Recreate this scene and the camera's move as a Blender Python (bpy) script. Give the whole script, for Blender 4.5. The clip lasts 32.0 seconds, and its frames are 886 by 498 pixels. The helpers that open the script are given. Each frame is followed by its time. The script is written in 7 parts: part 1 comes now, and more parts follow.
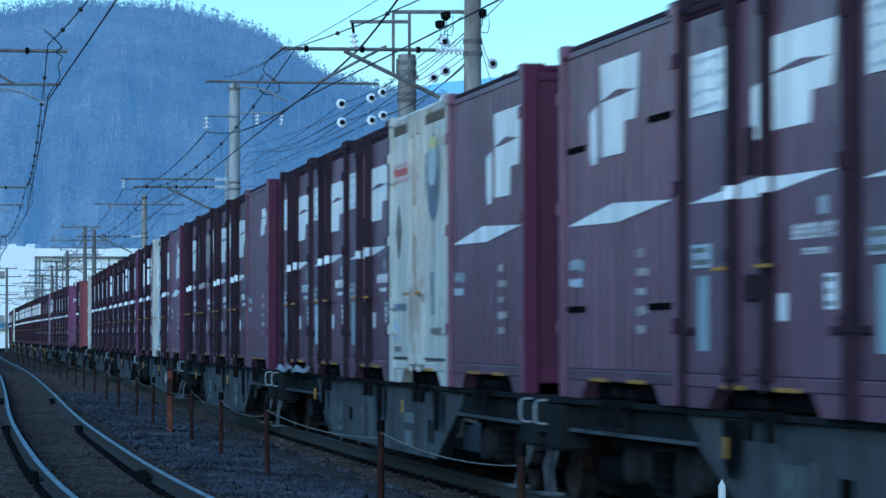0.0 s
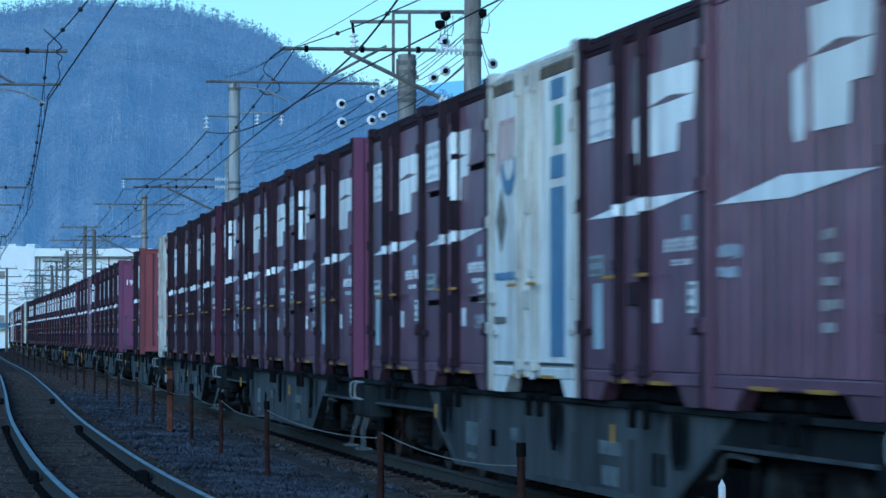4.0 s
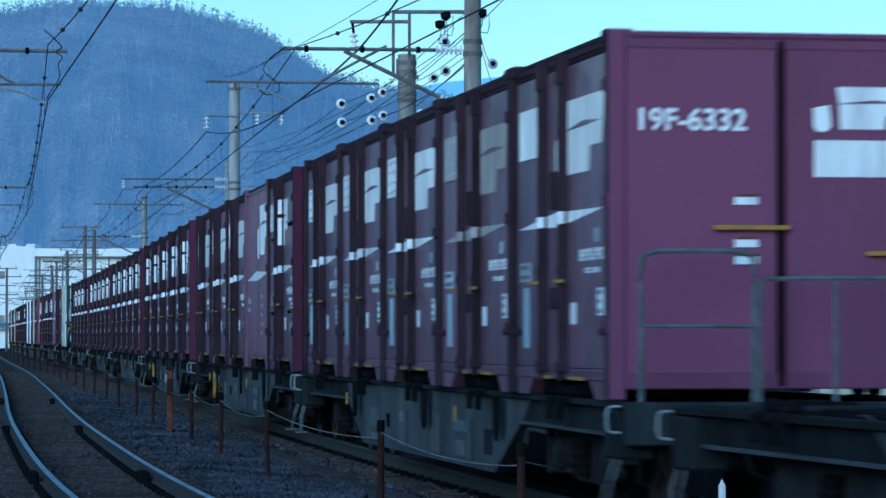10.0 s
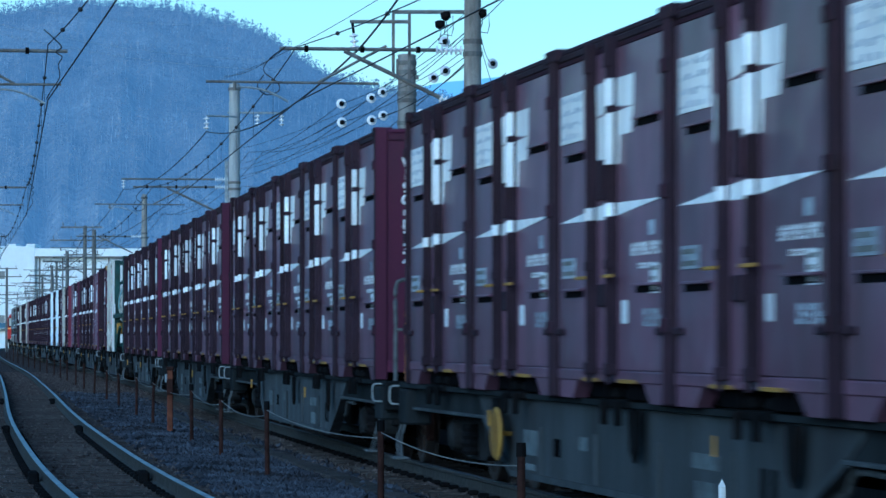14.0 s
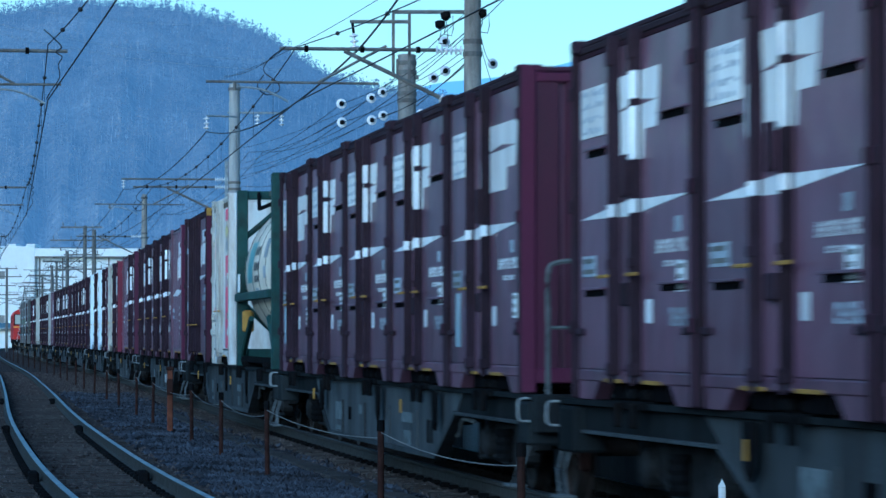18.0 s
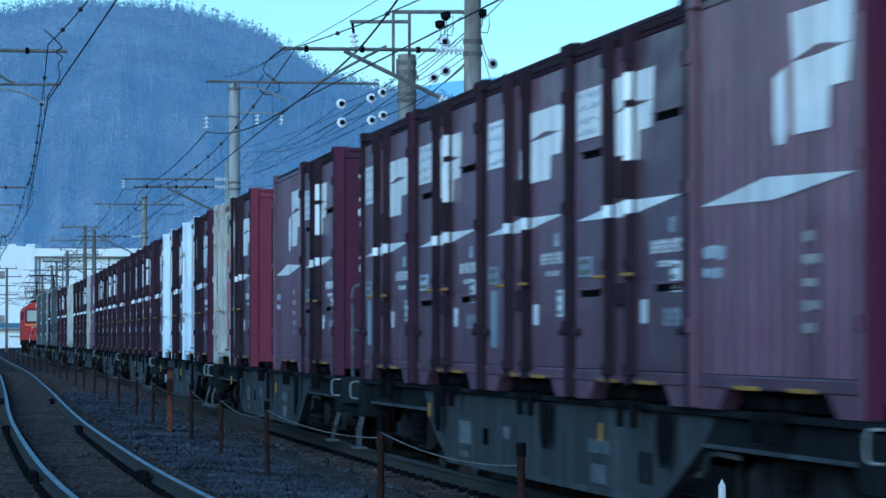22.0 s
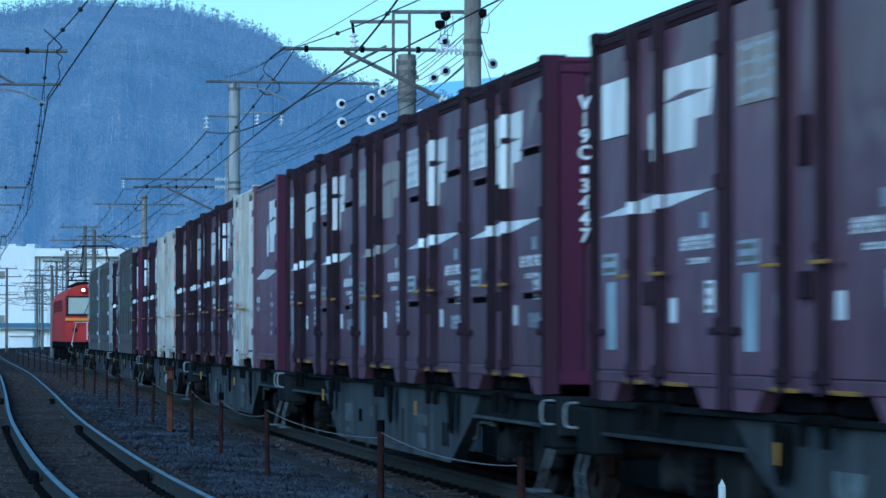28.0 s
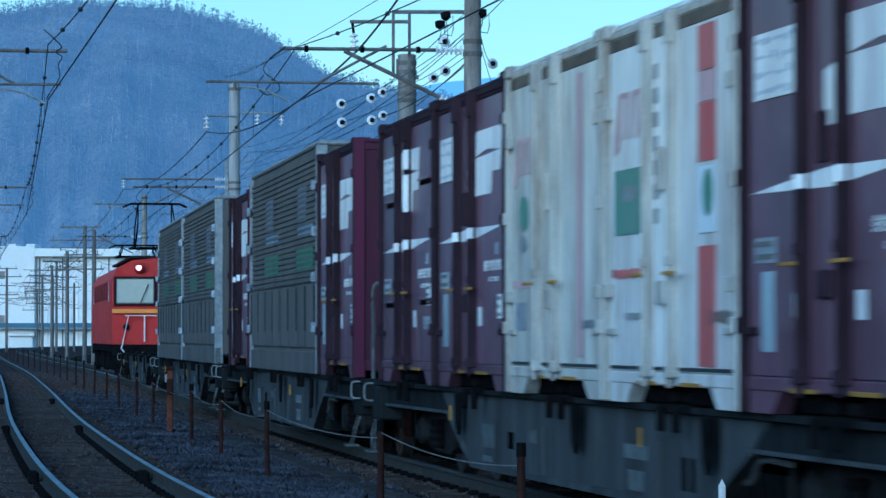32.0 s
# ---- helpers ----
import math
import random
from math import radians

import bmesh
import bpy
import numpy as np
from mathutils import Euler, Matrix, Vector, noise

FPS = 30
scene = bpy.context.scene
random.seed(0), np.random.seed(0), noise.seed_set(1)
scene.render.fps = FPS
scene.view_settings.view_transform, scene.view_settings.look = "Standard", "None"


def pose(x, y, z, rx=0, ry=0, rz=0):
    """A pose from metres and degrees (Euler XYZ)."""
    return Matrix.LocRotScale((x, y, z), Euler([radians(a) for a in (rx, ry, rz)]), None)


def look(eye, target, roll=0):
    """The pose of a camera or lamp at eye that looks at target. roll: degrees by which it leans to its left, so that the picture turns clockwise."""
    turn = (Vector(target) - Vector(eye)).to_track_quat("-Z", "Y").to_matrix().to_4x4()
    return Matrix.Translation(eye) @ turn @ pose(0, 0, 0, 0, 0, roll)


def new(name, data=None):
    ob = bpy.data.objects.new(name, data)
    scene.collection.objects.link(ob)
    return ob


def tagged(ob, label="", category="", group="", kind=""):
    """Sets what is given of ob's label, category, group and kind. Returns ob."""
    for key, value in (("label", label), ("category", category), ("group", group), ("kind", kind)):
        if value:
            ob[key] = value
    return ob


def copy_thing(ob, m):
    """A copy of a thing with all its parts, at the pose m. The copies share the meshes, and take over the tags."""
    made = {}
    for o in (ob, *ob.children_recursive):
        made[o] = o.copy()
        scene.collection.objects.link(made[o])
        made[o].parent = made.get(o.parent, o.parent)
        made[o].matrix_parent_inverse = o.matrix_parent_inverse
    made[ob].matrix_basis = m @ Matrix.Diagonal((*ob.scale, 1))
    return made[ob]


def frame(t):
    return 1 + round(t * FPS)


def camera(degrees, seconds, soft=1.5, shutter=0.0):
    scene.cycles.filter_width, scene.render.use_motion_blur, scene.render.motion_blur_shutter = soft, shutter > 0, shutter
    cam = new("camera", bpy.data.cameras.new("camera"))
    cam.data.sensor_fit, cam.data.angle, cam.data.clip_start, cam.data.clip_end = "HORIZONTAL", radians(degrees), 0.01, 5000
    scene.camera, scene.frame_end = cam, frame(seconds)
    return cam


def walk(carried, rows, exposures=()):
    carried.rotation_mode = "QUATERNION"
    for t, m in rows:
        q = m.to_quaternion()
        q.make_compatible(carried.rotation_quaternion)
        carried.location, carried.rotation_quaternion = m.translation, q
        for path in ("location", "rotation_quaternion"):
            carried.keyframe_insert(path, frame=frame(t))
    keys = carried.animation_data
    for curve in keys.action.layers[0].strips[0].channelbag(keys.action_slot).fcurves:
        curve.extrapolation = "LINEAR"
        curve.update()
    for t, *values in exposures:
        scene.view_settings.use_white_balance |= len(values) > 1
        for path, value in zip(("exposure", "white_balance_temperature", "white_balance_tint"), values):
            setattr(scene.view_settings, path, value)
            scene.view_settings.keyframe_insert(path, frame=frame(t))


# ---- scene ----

# ================= camera =================
EYE_Z = 1.352
cam = camera(14.506, 32.0, soft=1.5, shutter=0.5)
walk(cam, [(0.0, pose(0, 0, EYE_Z, 91.438, 0, 0)), (32.0, pose(0, 0, EYE_Z, 91.438, 0, 0))],
     exposures=[(t, 0.22 + e, 3930, -5) for t, e in ((0.0, 0.0), (4.0, -0.08), (7.0, 0.0), (8.0, -0.08), (9.0, -0.18), (10.0, -0.1), (11.0, -0.04), (14.0, 0.0), (17.0, 0.0), (19.0, 0.05),
                                                             (20.0, -0.14), (21.0, -0.2), (22.5, 0.0), (24.0, -0.05), (25.0, -0.27), (26.0, -0.48), (27.0, -0.28), (28.5, 0.0), (29.0, 0.0), (30.0, -0.02), (31.0, -0.12), (32.0, -0.12))])

# ================= world and sun (clear dusk, sun already low behind the hills) =================
world = bpy.data.worlds.new("dusk_sky")
scene.world = world
world.use_nodes = True
wn = world.node_tree
sky = wn.nodes.new("ShaderNodeTexSky")
sky.sky_type = 'NISHITA'
sky.sun_disc = False
sky.sun_elevation = radians(9)
sky.sun_rotation = radians(215)
sky.air_density = 1.0
sky.dust_density = 0.6
sky.ozone_density = 1.0
wn.nodes["Background"].inputs[1].default_value = 0.15
wn.links.new(sky.outputs[0], wn.nodes["Background"].inputs[0])
sun = new("sun", bpy.data.lights.new("sun", 'SUN'))
sun.data.energy, sun.data.angle, sun.data.color = 1.40, radians(35), (1.0, 0.90, 0.80)
sun.matrix_world = look((-24, -55, 22), (0, 0, 0))


# ================= materials =================
def mat(name, colour, rough=0.6, metal=0.0, vary=0.25, grain=6.0, bump=0.15, dirt=None, dirt_amt=0.0, fine=60.0, spec=0.5,
        rand=0.0, emit=None, emit_s=0.0, streak=False, coat=0.0, dent=0.0):
    m = bpy.data.materials.new(name)
    m.use_nodes = True
    nt = m.node_tree
    b = nt.nodes["Principled BSDF"]
    b.inputs["Roughness"].default_value, b.inputs["Metallic"].default_value = rough, metal
    b.inputs["Specular IOR Level"].default_value = spec
    b.inputs["Coat Weight"].default_value, b.inputs["Coat Roughness"].default_value = coat, 0.12
    tc = nt.nodes.new("ShaderNodeTexCoord")
    mp = nt.nodes.new("ShaderNodeMapping")
    nt.links.new(tc.outputs["Object"], mp.inputs[0])
    oi = nt.nodes.new("ShaderNodeObjectInfo")
    sc = nt.nodes.new("ShaderNodeVectorMath")
    sc.operation = 'SCALE'
    sc.inputs[0].default_value = (37.0, 53.0, 71.0)
    nt.links.new(oi.outputs["Random"], sc.inputs["Scale"])
    nt.links.new(sc.outputs[0], mp.inputs["Location"])
    if streak:
        mp.inputs["Scale"].default_value = (1.0, 1.0, 0.18)
    n1 = nt.nodes.new("ShaderNodeTexNoise")
    n1.inputs["Scale"].default_value, n1.inputs["Detail"].default_value = grain, 6
    nt.links.new(mp.outputs[0], n1.inputs["Vector"])
    n2 = nt.nodes.new("ShaderNodeTexNoise")
    n2.inputs["Scale"].default_value, n2.inputs["Detail"].default_value = fine, 3
    nt.links.new(tc.outputs["Object"], n2.inputs["Vector"])
    r = nt.nodes.new("ShaderNodeMapRange")
    r.inputs["From Min"].default_value, r.inputs["From Max"].default_value = 0.3, 0.7
    r.inputs["To Min"].default_value, r.inputs["To Max"].default_value = 1 - vary, 1 + vary
    nt.links.new(n1.outputs[0], r.inputs[0])
    r2 = nt.nodes.new("ShaderNodeMapRange")
    r2.inputs["From Min"].default_value, r2.inputs["From Max"].default_value = 0.25, 0.75
    r2.inputs["To Min"].default_value, r2.inputs["To Max"].default_value = 1 - vary * 0.5, 1 + vary * 0.5
    nt.links.new(n2.outputs[0], r2.inputs[0])
    mul = nt.nodes.new("ShaderNodeMath")
    mul.operation = 'MULTIPLY'
    nt.links.new(r.outputs[0], mul.inputs[0])
    nt.links.new(r2.outputs[0], mul.inputs[1])
    last = mul.outputs[0]
    if rand:
        rr = nt.nodes.new("ShaderNodeMapRange")
        rr.inputs["To Min"].default_value, rr.inputs["To Max"].default_value = 1 - rand, 1 + rand
        nt.links.new(oi.outputs["Random"], rr.inputs[0])
        m3 = nt.nodes.new("ShaderNodeMath")
        m3.operation = 'MULTIPLY'
        nt.links.new(last, m3.inputs[0])
        nt.links.new(rr.outputs[0], m3.inputs[1])
        last = m3.outputs[0]
    vm = nt.nodes.new("ShaderNodeVectorMath")
    vm.operation = 'SCALE'
    vm.inputs[0].default_value = colour
    nt.links.new(last, vm.inputs["Scale"])
    out = vm.outputs[0]
    if dirt:
        n3 = nt.nodes.new("ShaderNodeTexNoise")
        n3.inputs["Scale"].default_value, n3.inputs["Detail"].default_value, n3.inputs["Roughness"].default_value = grain * 0.6, 8, 0.7
        nt.links.new(mp.outputs[0], n3.inputs["Vector"])
        rd = nt.nodes.new("ShaderNodeMapRange")
        rd.inputs["From Min"].default_value, rd.inputs["From Max"].default_value = 0.48, 0.72
        rd.inputs["To Max"].default_value = dirt_amt
        nt.links.new(n3.outputs[0], rd.inputs[0])
        mx = nt.nodes.new("ShaderNodeMix")
        mx.data_type = 'RGBA'
        mx.inputs["B"].default_value = (*dirt, 1)
        for inp in mx.inputs:
            if inp.name == "B" and inp.type == 'RGBA':
                inp.default_value = (*dirt, 1)
        nt.links.new(rd.outputs[0], mx.inputs[0])
        a_in = [q for q in mx.inputs if q.name == "A" and q.type == 'RGBA'][0]
        c_out = [q for q in mx.outputs if q.type == 'RGBA'][0]
        nt.links.new(out, a_in)
        out = c_out
        rg = nt.nodes.new("ShaderNodeMapRange")
        rg.inputs["To Min"].default_value, rg.inputs["To Max"].default_value = rough, min(1.0, rough + 0.3)
        nt.links.new(n3.outputs[0], rg.inputs[0])
        nt.links.new(rg.outputs[0], b.inputs["Roughness"])
    nt.links.new(out, b.inputs["Base Color"])
    if bump:
        bp = nt.nodes.new("ShaderNodeBump")
        bp.inputs["Strength"].default_value, bp.inputs["Distance"].default_value = bump, 0.02
        nt.links.new(n2.outputs[0], bp.inputs["Height"])
        nt.links.new(bp.outputs[0], b.inputs["Normal"])
        if dent:
            mp2 = nt.nodes.new("ShaderNodeMapping")
            n4 = nt.nodes.new("ShaderNodeTexNoise")
            n4.inputs["Scale"].default_value, n4.inputs["Detail"].default_value = 2.4, 1
            nt.links.new(sc.outputs[0], mp2.inputs["Location"])
            nt.links.new(tc.outputs["Object"], mp2.inputs[0])
            nt.links.new(mp2.outputs[0], n4.inputs["Vector"])
            bd = nt.nodes.new("ShaderNodeBump")
            bd.inputs["Strength"].default_value, bd.inputs["Distance"].default_value = 1.0, dent
            nt.links.new(n4.outputs[0], bd.inputs["Height"])
            nt.links.new(bd.outputs[0], bp.inputs["Normal"])
            nt.links.new(bd.outputs[0], b.inputs["Coat Normal"])
    if emit:
        b.inputs["Emission Color"].default_value = (*emit, 1)
        b.inputs["Emission Strength"].default_value = emit_s
    return m


RUST = (0.10, 0.045, 0.02)
GRIME = (0.03, 0.028, 0.03)
M = {
    # side colour greyer than the wine ends: sky sheen mixed into the paint
    'plum': mat("paint_plum_sheen", (0.118, 0.060, 0.094), 0.32, vary=0.26, grain=1.8, dirt=(0.055, 0.036, 0.04), dirt_amt=0.6, rand=0.2, bump=0.04, spec=0.4, streak=True, coat=0.2, dent=0.022),
    'red': mat("paint_brick_red", (0.175, 0.043, 0.050), 0.55, vary=0.14, grain=1.2, dirt=GRIME, dirt_amt=0.35, rand=0.12, bump=0.05, streak=True),
    'wine': mat("paint_wine", (0.062, 0.013, 0.038), 0.55, vary=0.2, grain=1.6, dirt=GRIME, dirt_amt=0.6, rand=0.25, bump=0.05, spec=0.25, streak=True),
    'crimson': mat("paint_crimson", (0.15, 0.026, 0.050), 0.55, vary=0.18, grain=1.4, dirt=(0.05, 0.03, 0.03), dirt_amt=0.45, rand=0.1, bump=0.05, spec=0.3, streak=True),
    'purple': mat("paint_purple", (0.145, 0.050, 0.108), 0.5, vary=0.14, grain=1.2, dirt=GRIME, dirt_amt=0.35, rand=0.1, bump=0.04, spec=0.3, streak=True),
    'dark': mat("paint_dark_plum", (0.028, 0.018, 0.027), 0.7, vary=0.25, grain=3, dirt=(0.026, 0.015, 0.013), dirt_amt=0.5, rand=0.2, spec=0.12),
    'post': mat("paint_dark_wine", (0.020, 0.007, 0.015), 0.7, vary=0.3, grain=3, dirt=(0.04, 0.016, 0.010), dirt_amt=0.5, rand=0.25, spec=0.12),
    'white': mat("paint_white", (0.74, 0.77, 0.77), 0.5, vary=0.14, grain=4.5, dirt=(0.24, 0.17, 0.11), dirt_amt=0.75, rand=0.08, streak=True, coat=0.2, dent=0.022),
    'cream': mat("paint_cream", (0.60, 0.62, 0.58), 0.55, vary=0.18, grain=5.5, dirt=(0.19, 0.125, 0.075), dirt_amt=0.85, rand=0.1, streak=True, coat=0.2, dent=0.022),
    'ice': mat("paint_ice_white", (0.72, 0.81, 0.90), 0.42, vary=0.08, grain=1.5, dirt=(0.28, 0.29, 0.31), dirt_amt=0.35, streak=True, coat=0.2, dent=0.022),
    'decal': mat("decal_white", (0.80, 0.84, 0.87), 0.45, vary=0.14, grain=5, dirt=(0.32, 0.30, 0.34), dirt_amt=0.6, rand=0.12, bump=0.0, streak=True, coat=0.1),
    'faded': mat("decal_faded", (0.34, 0.33, 0.33), 0.6, vary=0.2, grain=5, dirt=(0.15, 0.10, 0.12), dirt_amt=0.6, rand=0.15, bump=0.0, streak=True),
    'label': mat("label_pale", (0.38, 0.43, 0.50), 0.55, vary=0.3, grain=16, dirt=(0.13, 0.12, 0.16), dirt_amt=0.8, rand=0.3, bump=0.0),
    'scrawl': mat("faint_blue_scrawl", (0.36, 0.42, 0.52), 0.55, vary=0.25, grain=16, bump=0.0),
    'tag': mat("label_blue_green", (0.36, 0.44, 0.50), 0.5, vary=0.3, grain=7, dirt=(0.17, 0.22, 0.26), dirt_amt=0.8, rand=0.25, bump=0.0, streak=True),
    'yellow': mat("paint_yellow", (0.33, 0.20, 0.025), 0.6, vary=0.2, grain=8, dirt=RUST, dirt_amt=0.5),
    'slot': mat("vent_black", (0.006, 0.006, 0.007), 0.9, vary=0.2, spec=0.0),
    'header': mat("brown_trim_and_shade", (0.13, 0.115, 0.095), 0.8, vary=0.3, grain=5, dirt=(0.03, 0.026, 0.022), dirt_amt=0.6, spec=0.1),
    'amber': mat("paint_amber_worn", (0.30, 0.12, 0.02), 0.6, vary=0.2, grain=8, dirt=RUST, dirt_amt=0.4),
    'grab': mat("paint_white_worn", (0.28, 0.30, 0.31), 0.6, vary=0.25, grain=14, dirt=GRIME, dirt_amt=0.5),
    'blocker': mat("light_blocker_dark", (0.055, 0.052, 0.048), 0.95, vary=0.3, grain=0.8, fine=8, bump=0.4, spec=0.05, dirt=(0.03, 0.03, 0.026), dirt_amt=0.6, streak=True),
    'carpaint': mat("car_silver", (0.28, 0.29, 0.30), 0.35, 0.5, vary=0.05, grain=2, bump=0),
    'tyre': mat("tyre_rubber", (0.015, 0.015, 0.016), 0.9, vary=0.2, spec=0.2),
    'carlamp': mat("car_headlamp", (0.8, 0.8, 0.78), 0.2, bump=0, emit=(1.0, 0.36, 0.085), emit_s=3200.0),
    'steel': mat("steel_grey_paint", (0.056, 0.063, 0.069), 0.75, vary=0.35, grain=2.5, dirt=(0.022, 0.020, 0.021), dirt_amt=0.85, rand=0.3, spec=0.2, streak=True),
    # sill paint darkened: the containers' shade on it is in the colour
    'sill': mat("sill_paint_with_shade", (0.018, 0.021, 0.023), 0.9, spec=0.05, vary=0.4, grain=3, dirt=(0.010, 0.009, 0.010), dirt_amt=0.8, rand=0.3, streak=True),
    # near-black grime colour, also put on far-side plates as painted shade
    'under': mat("underframe_grime_shade", (0.007, 0.0075, 0.0085), 0.95, spec=0.02, vary=0.4, grain=5, dirt=(0.018, 0.013, 0.011), dirt_amt=0.4),
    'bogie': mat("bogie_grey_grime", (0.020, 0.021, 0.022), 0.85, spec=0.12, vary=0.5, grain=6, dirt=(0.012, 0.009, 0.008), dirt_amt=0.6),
    'wheel': mat("wheel_steel", (0.045, 0.04, 0.037), 0.6, 0.5, vary=0.3, grain=8, dirt=RUST, dirt_amt=0.5),
    'pale': mat("pale_galvanised", (0.30, 0.33, 0.35), 0.5, 0.4, vary=0.2, grain=10, dirt=GRIME, dirt_amt=0.4),
    'step': mat("step_worn_grey", (0.11, 0.12, 0.125), 0.75, 0.1, vary=0.35, grain=8, dirt=GRIME, dirt_amt=0.7, spec=0.3),
    'rusty': mat("rust_stained_cream", (0.44, 0.45, 0.42), 0.65, vary=0.25, grain=9, dirt=(0.15, 0.09, 0.05), dirt_amt=0.9, streak=True),
    'rust': mat("rusty_iron", (0.030, 0.015, 0.012), 0.92, vary=0.4, grain=9, dirt=(0.014, 0.010, 0.009), dirt_amt=0.6, spec=0.15),
    'orange': mat("paint_orange_worn", (0.115, 0.046, 0.027), 0.85, vary=0.35, grain=8, dirt=(0.06, 0.026, 0.014), dirt_amt=0.6, spec=0.15),
    'green': mat("paint_frame_green", (0.022, 0.056, 0.052), 0.55, vary=0.3, grain=4, dirt=(0.02, 0.016, 0.013), dirt_amt=0.6, spec=0.3),
    'tank': mat("tank_cream_steel", (0.74, 0.70, 0.60), 0.40, 0.0, vary=0.08, grain=1.5, dirt=(0.22, 0.17, 0.12), dirt_amt=0.35, streak=True, bump=0.03),
    'redink': mat("decal_red", (0.38, 0.09, 0.09), 0.55, vary=0.25, grain=8, dirt=(0.45, 0.38, 0.38), dirt_amt=0.6, bump=0, streak=True),
    'pinkink': mat("decal_pink", (0.60, 0.05, 0.16), 0.5, vary=0.15, grain=8, bump=0),
    'paleink': mat("decal_pale_red", (0.48, 0.34, 0.37), 0.55, vary=0.2, grain=8, dirt=(0.5, 0.5, 0.5), dirt_amt=0.5, bump=0, streak=True),
    'blueink': mat("decal_blue", (0.11, 0.19, 0.34), 0.5, vary=0.2, grain=8, dirt=(0.3, 0.35, 0.4), dirt_amt=0.3, bump=0),
    'greenink': mat("decal_green", (0.12, 0.25, 0.19), 0.5, vary=0.2, grain=8, dirt=(0.35, 0.4, 0.38), dirt_amt=0.5, bump=0, streak=True),
    'greyink': mat("decal_grey", (0.12, 0.12, 0.11), 0.55, vary=0.3, grain=20, dirt=(0.4, 0.4, 0.4), dirt_amt=0.4, bump=0),
    'cyanink': mat("decal_cyan", (0.22, 0.46, 0.52), 0.5, vary=0.1, grain=8, bump=0),
    'grey31': mat("ribbed_grey_panel", (0.098, 0.096, 0.094), 0.55, 0.0, vary=0.16, grain=1.5, dirt=(0.04, 0.040, 0.040), dirt_amt=0.5, streak=True, spec=0.3),
    'fadeyellow': mat("faded_yellow_print", (0.55, 0.52, 0.22), 0.6, vary=0.3, grain=6, dirt=(0.5, 0.52, 0.5), dirt_amt=0.6, bump=0),
    'fadeblue': mat("faded_blue_print", (0.13, 0.16, 0.22), 0.6, vary=0.3, grain=6, dirt=(0.16, 0.17, 0.17), dirt_amt=0.8, bump=0),
    'fadegrey': mat("faded_pale_print", (0.24, 0.27, 0.29), 0.6, vary=0.3, grain=6, dirt=(0.16, 0.17, 0.17), dirt_amt=0.8, bump=0),
    'fadegreen': mat("faded_green_print", (0.05, 0.20, 0.08), 0.6, vary=0.3, grain=6, dirt=(0.14, 0.17, 0.14), dirt_amt=0.6, bump=0),
    'wingblue': mat("faded_sky_print", (0.17, 0.25, 0.37), 0.6, vary=0.3, grain=6, dirt=(0.14, 0.15, 0.16), dirt_amt=0.7, bump=0),
    'plate': mat("data_plate_worn", (0.13, 0.15, 0.16), 0.7, vary=0.4, grain=9, dirt=(0.04, 0.04, 0.04), dirt_amt=0.8, rand=0.3, bump=0, spec=0.2),
    'loco': mat("loco_red", (0.38, 0.012, 0.008), 0.5, vary=0.12, grain=2, dirt=(0.12, 0.02, 0.018), dirt_amt=0.45, bump=0.02),
    'band': mat("loco_orange_band", (0.75, 0.30, 0.04), 0.4, vary=0.08, grain=3, bump=0),
    # opaque pane: the bright sky behind the glass is its base colour
    'glass': mat("cab_glass_sky_tint", (0.50, 0.54, 0.48), 0.08, vary=0.05, bump=0, spec=0.8),
    'lampglow': mat("headlamp_glass", (0.8, 0.8, 0.78), 0.2, bump=0, emit=(1.0, 0.93, 0.85), emit_s=2.2),
    'rail': mat("rail_web", (0.050, 0.050, 0.046), 0.8, vary=0.3, grain=10, dirt=(0.028, 0.022, 0.019), dirt_amt=0.5, spec=0.2),
    'railtop': mat("rail_head_polished", (0.18, 0.19, 0.22), 0.30, 0.85, vary=0.25, grain=3, bump=0.02, fine=20, dirt=(0.07, 0.055, 0.05), dirt_amt=0.5),
    'sleeper': mat("sleeper_concrete", (0.052, 0.047, 0.044), 0.95, spec=0.12, vary=0.35, grain=7, dirt=(0.026, 0.019, 0.016), dirt_amt=0.7, rand=0.3),
    'ballast': mat("ballast_gravel", (0.080, 0.069, 0.065), 1.0, spec=0.0, vary=0.7, grain=9, fine=26, bump=1.0, dirt=(0.026, 0.021, 0.020), dirt_amt=0.8),
    'stone': mat("ballast_stone", (0.047, 0.052, 0.067), 0.95, spec=0.08, vary=0.75, grain=1.1, fine=9, bump=0.4, dirt=(0.022, 0.017, 0.015), dirt_amt=0.85),
    'ground': mat("ground_earth", (0.030, 0.030, 0.026), 1.0, vary=0.5, grain=0.15, fine=4, bump=0.6, spec=0.0),
    'concrete': mat("pole_concrete", (0.27, 0.265, 0.25), 0.85, vary=0.25, grain=3, fine=40, dirt=(0.075, 0.055, 0.04), dirt_amt=0.95, streak=True),
    'pole_pale': mat("pole_galvanised", (0.36, 0.38, 0.39), 0.6, 0.25, vary=0.2, grain=3, fine=30, dirt=(0.14, 0.15, 0.16), dirt_amt=0.6, streak=True),
    'iron': mat("galvanised_iron", (0.17, 0.17, 0.165), 0.6, 0.5, vary=0.25, grain=6, dirt=RUST, dirt_amt=0.4),
    'wire': mat("overhead_wire", (0.03, 0.028, 0.03), 0.6, 0.4, vary=0.2),
    'porcelain': mat("porcelain_white", (0.75, 0.76, 0.78), 0.25, vary=0.05, bump=0),
    'wall': mat("factory_white_cladding", (0.80, 0.84, 0.86), 0.7, vary=0.06, grain=0.2, fine=2, bump=0.02),
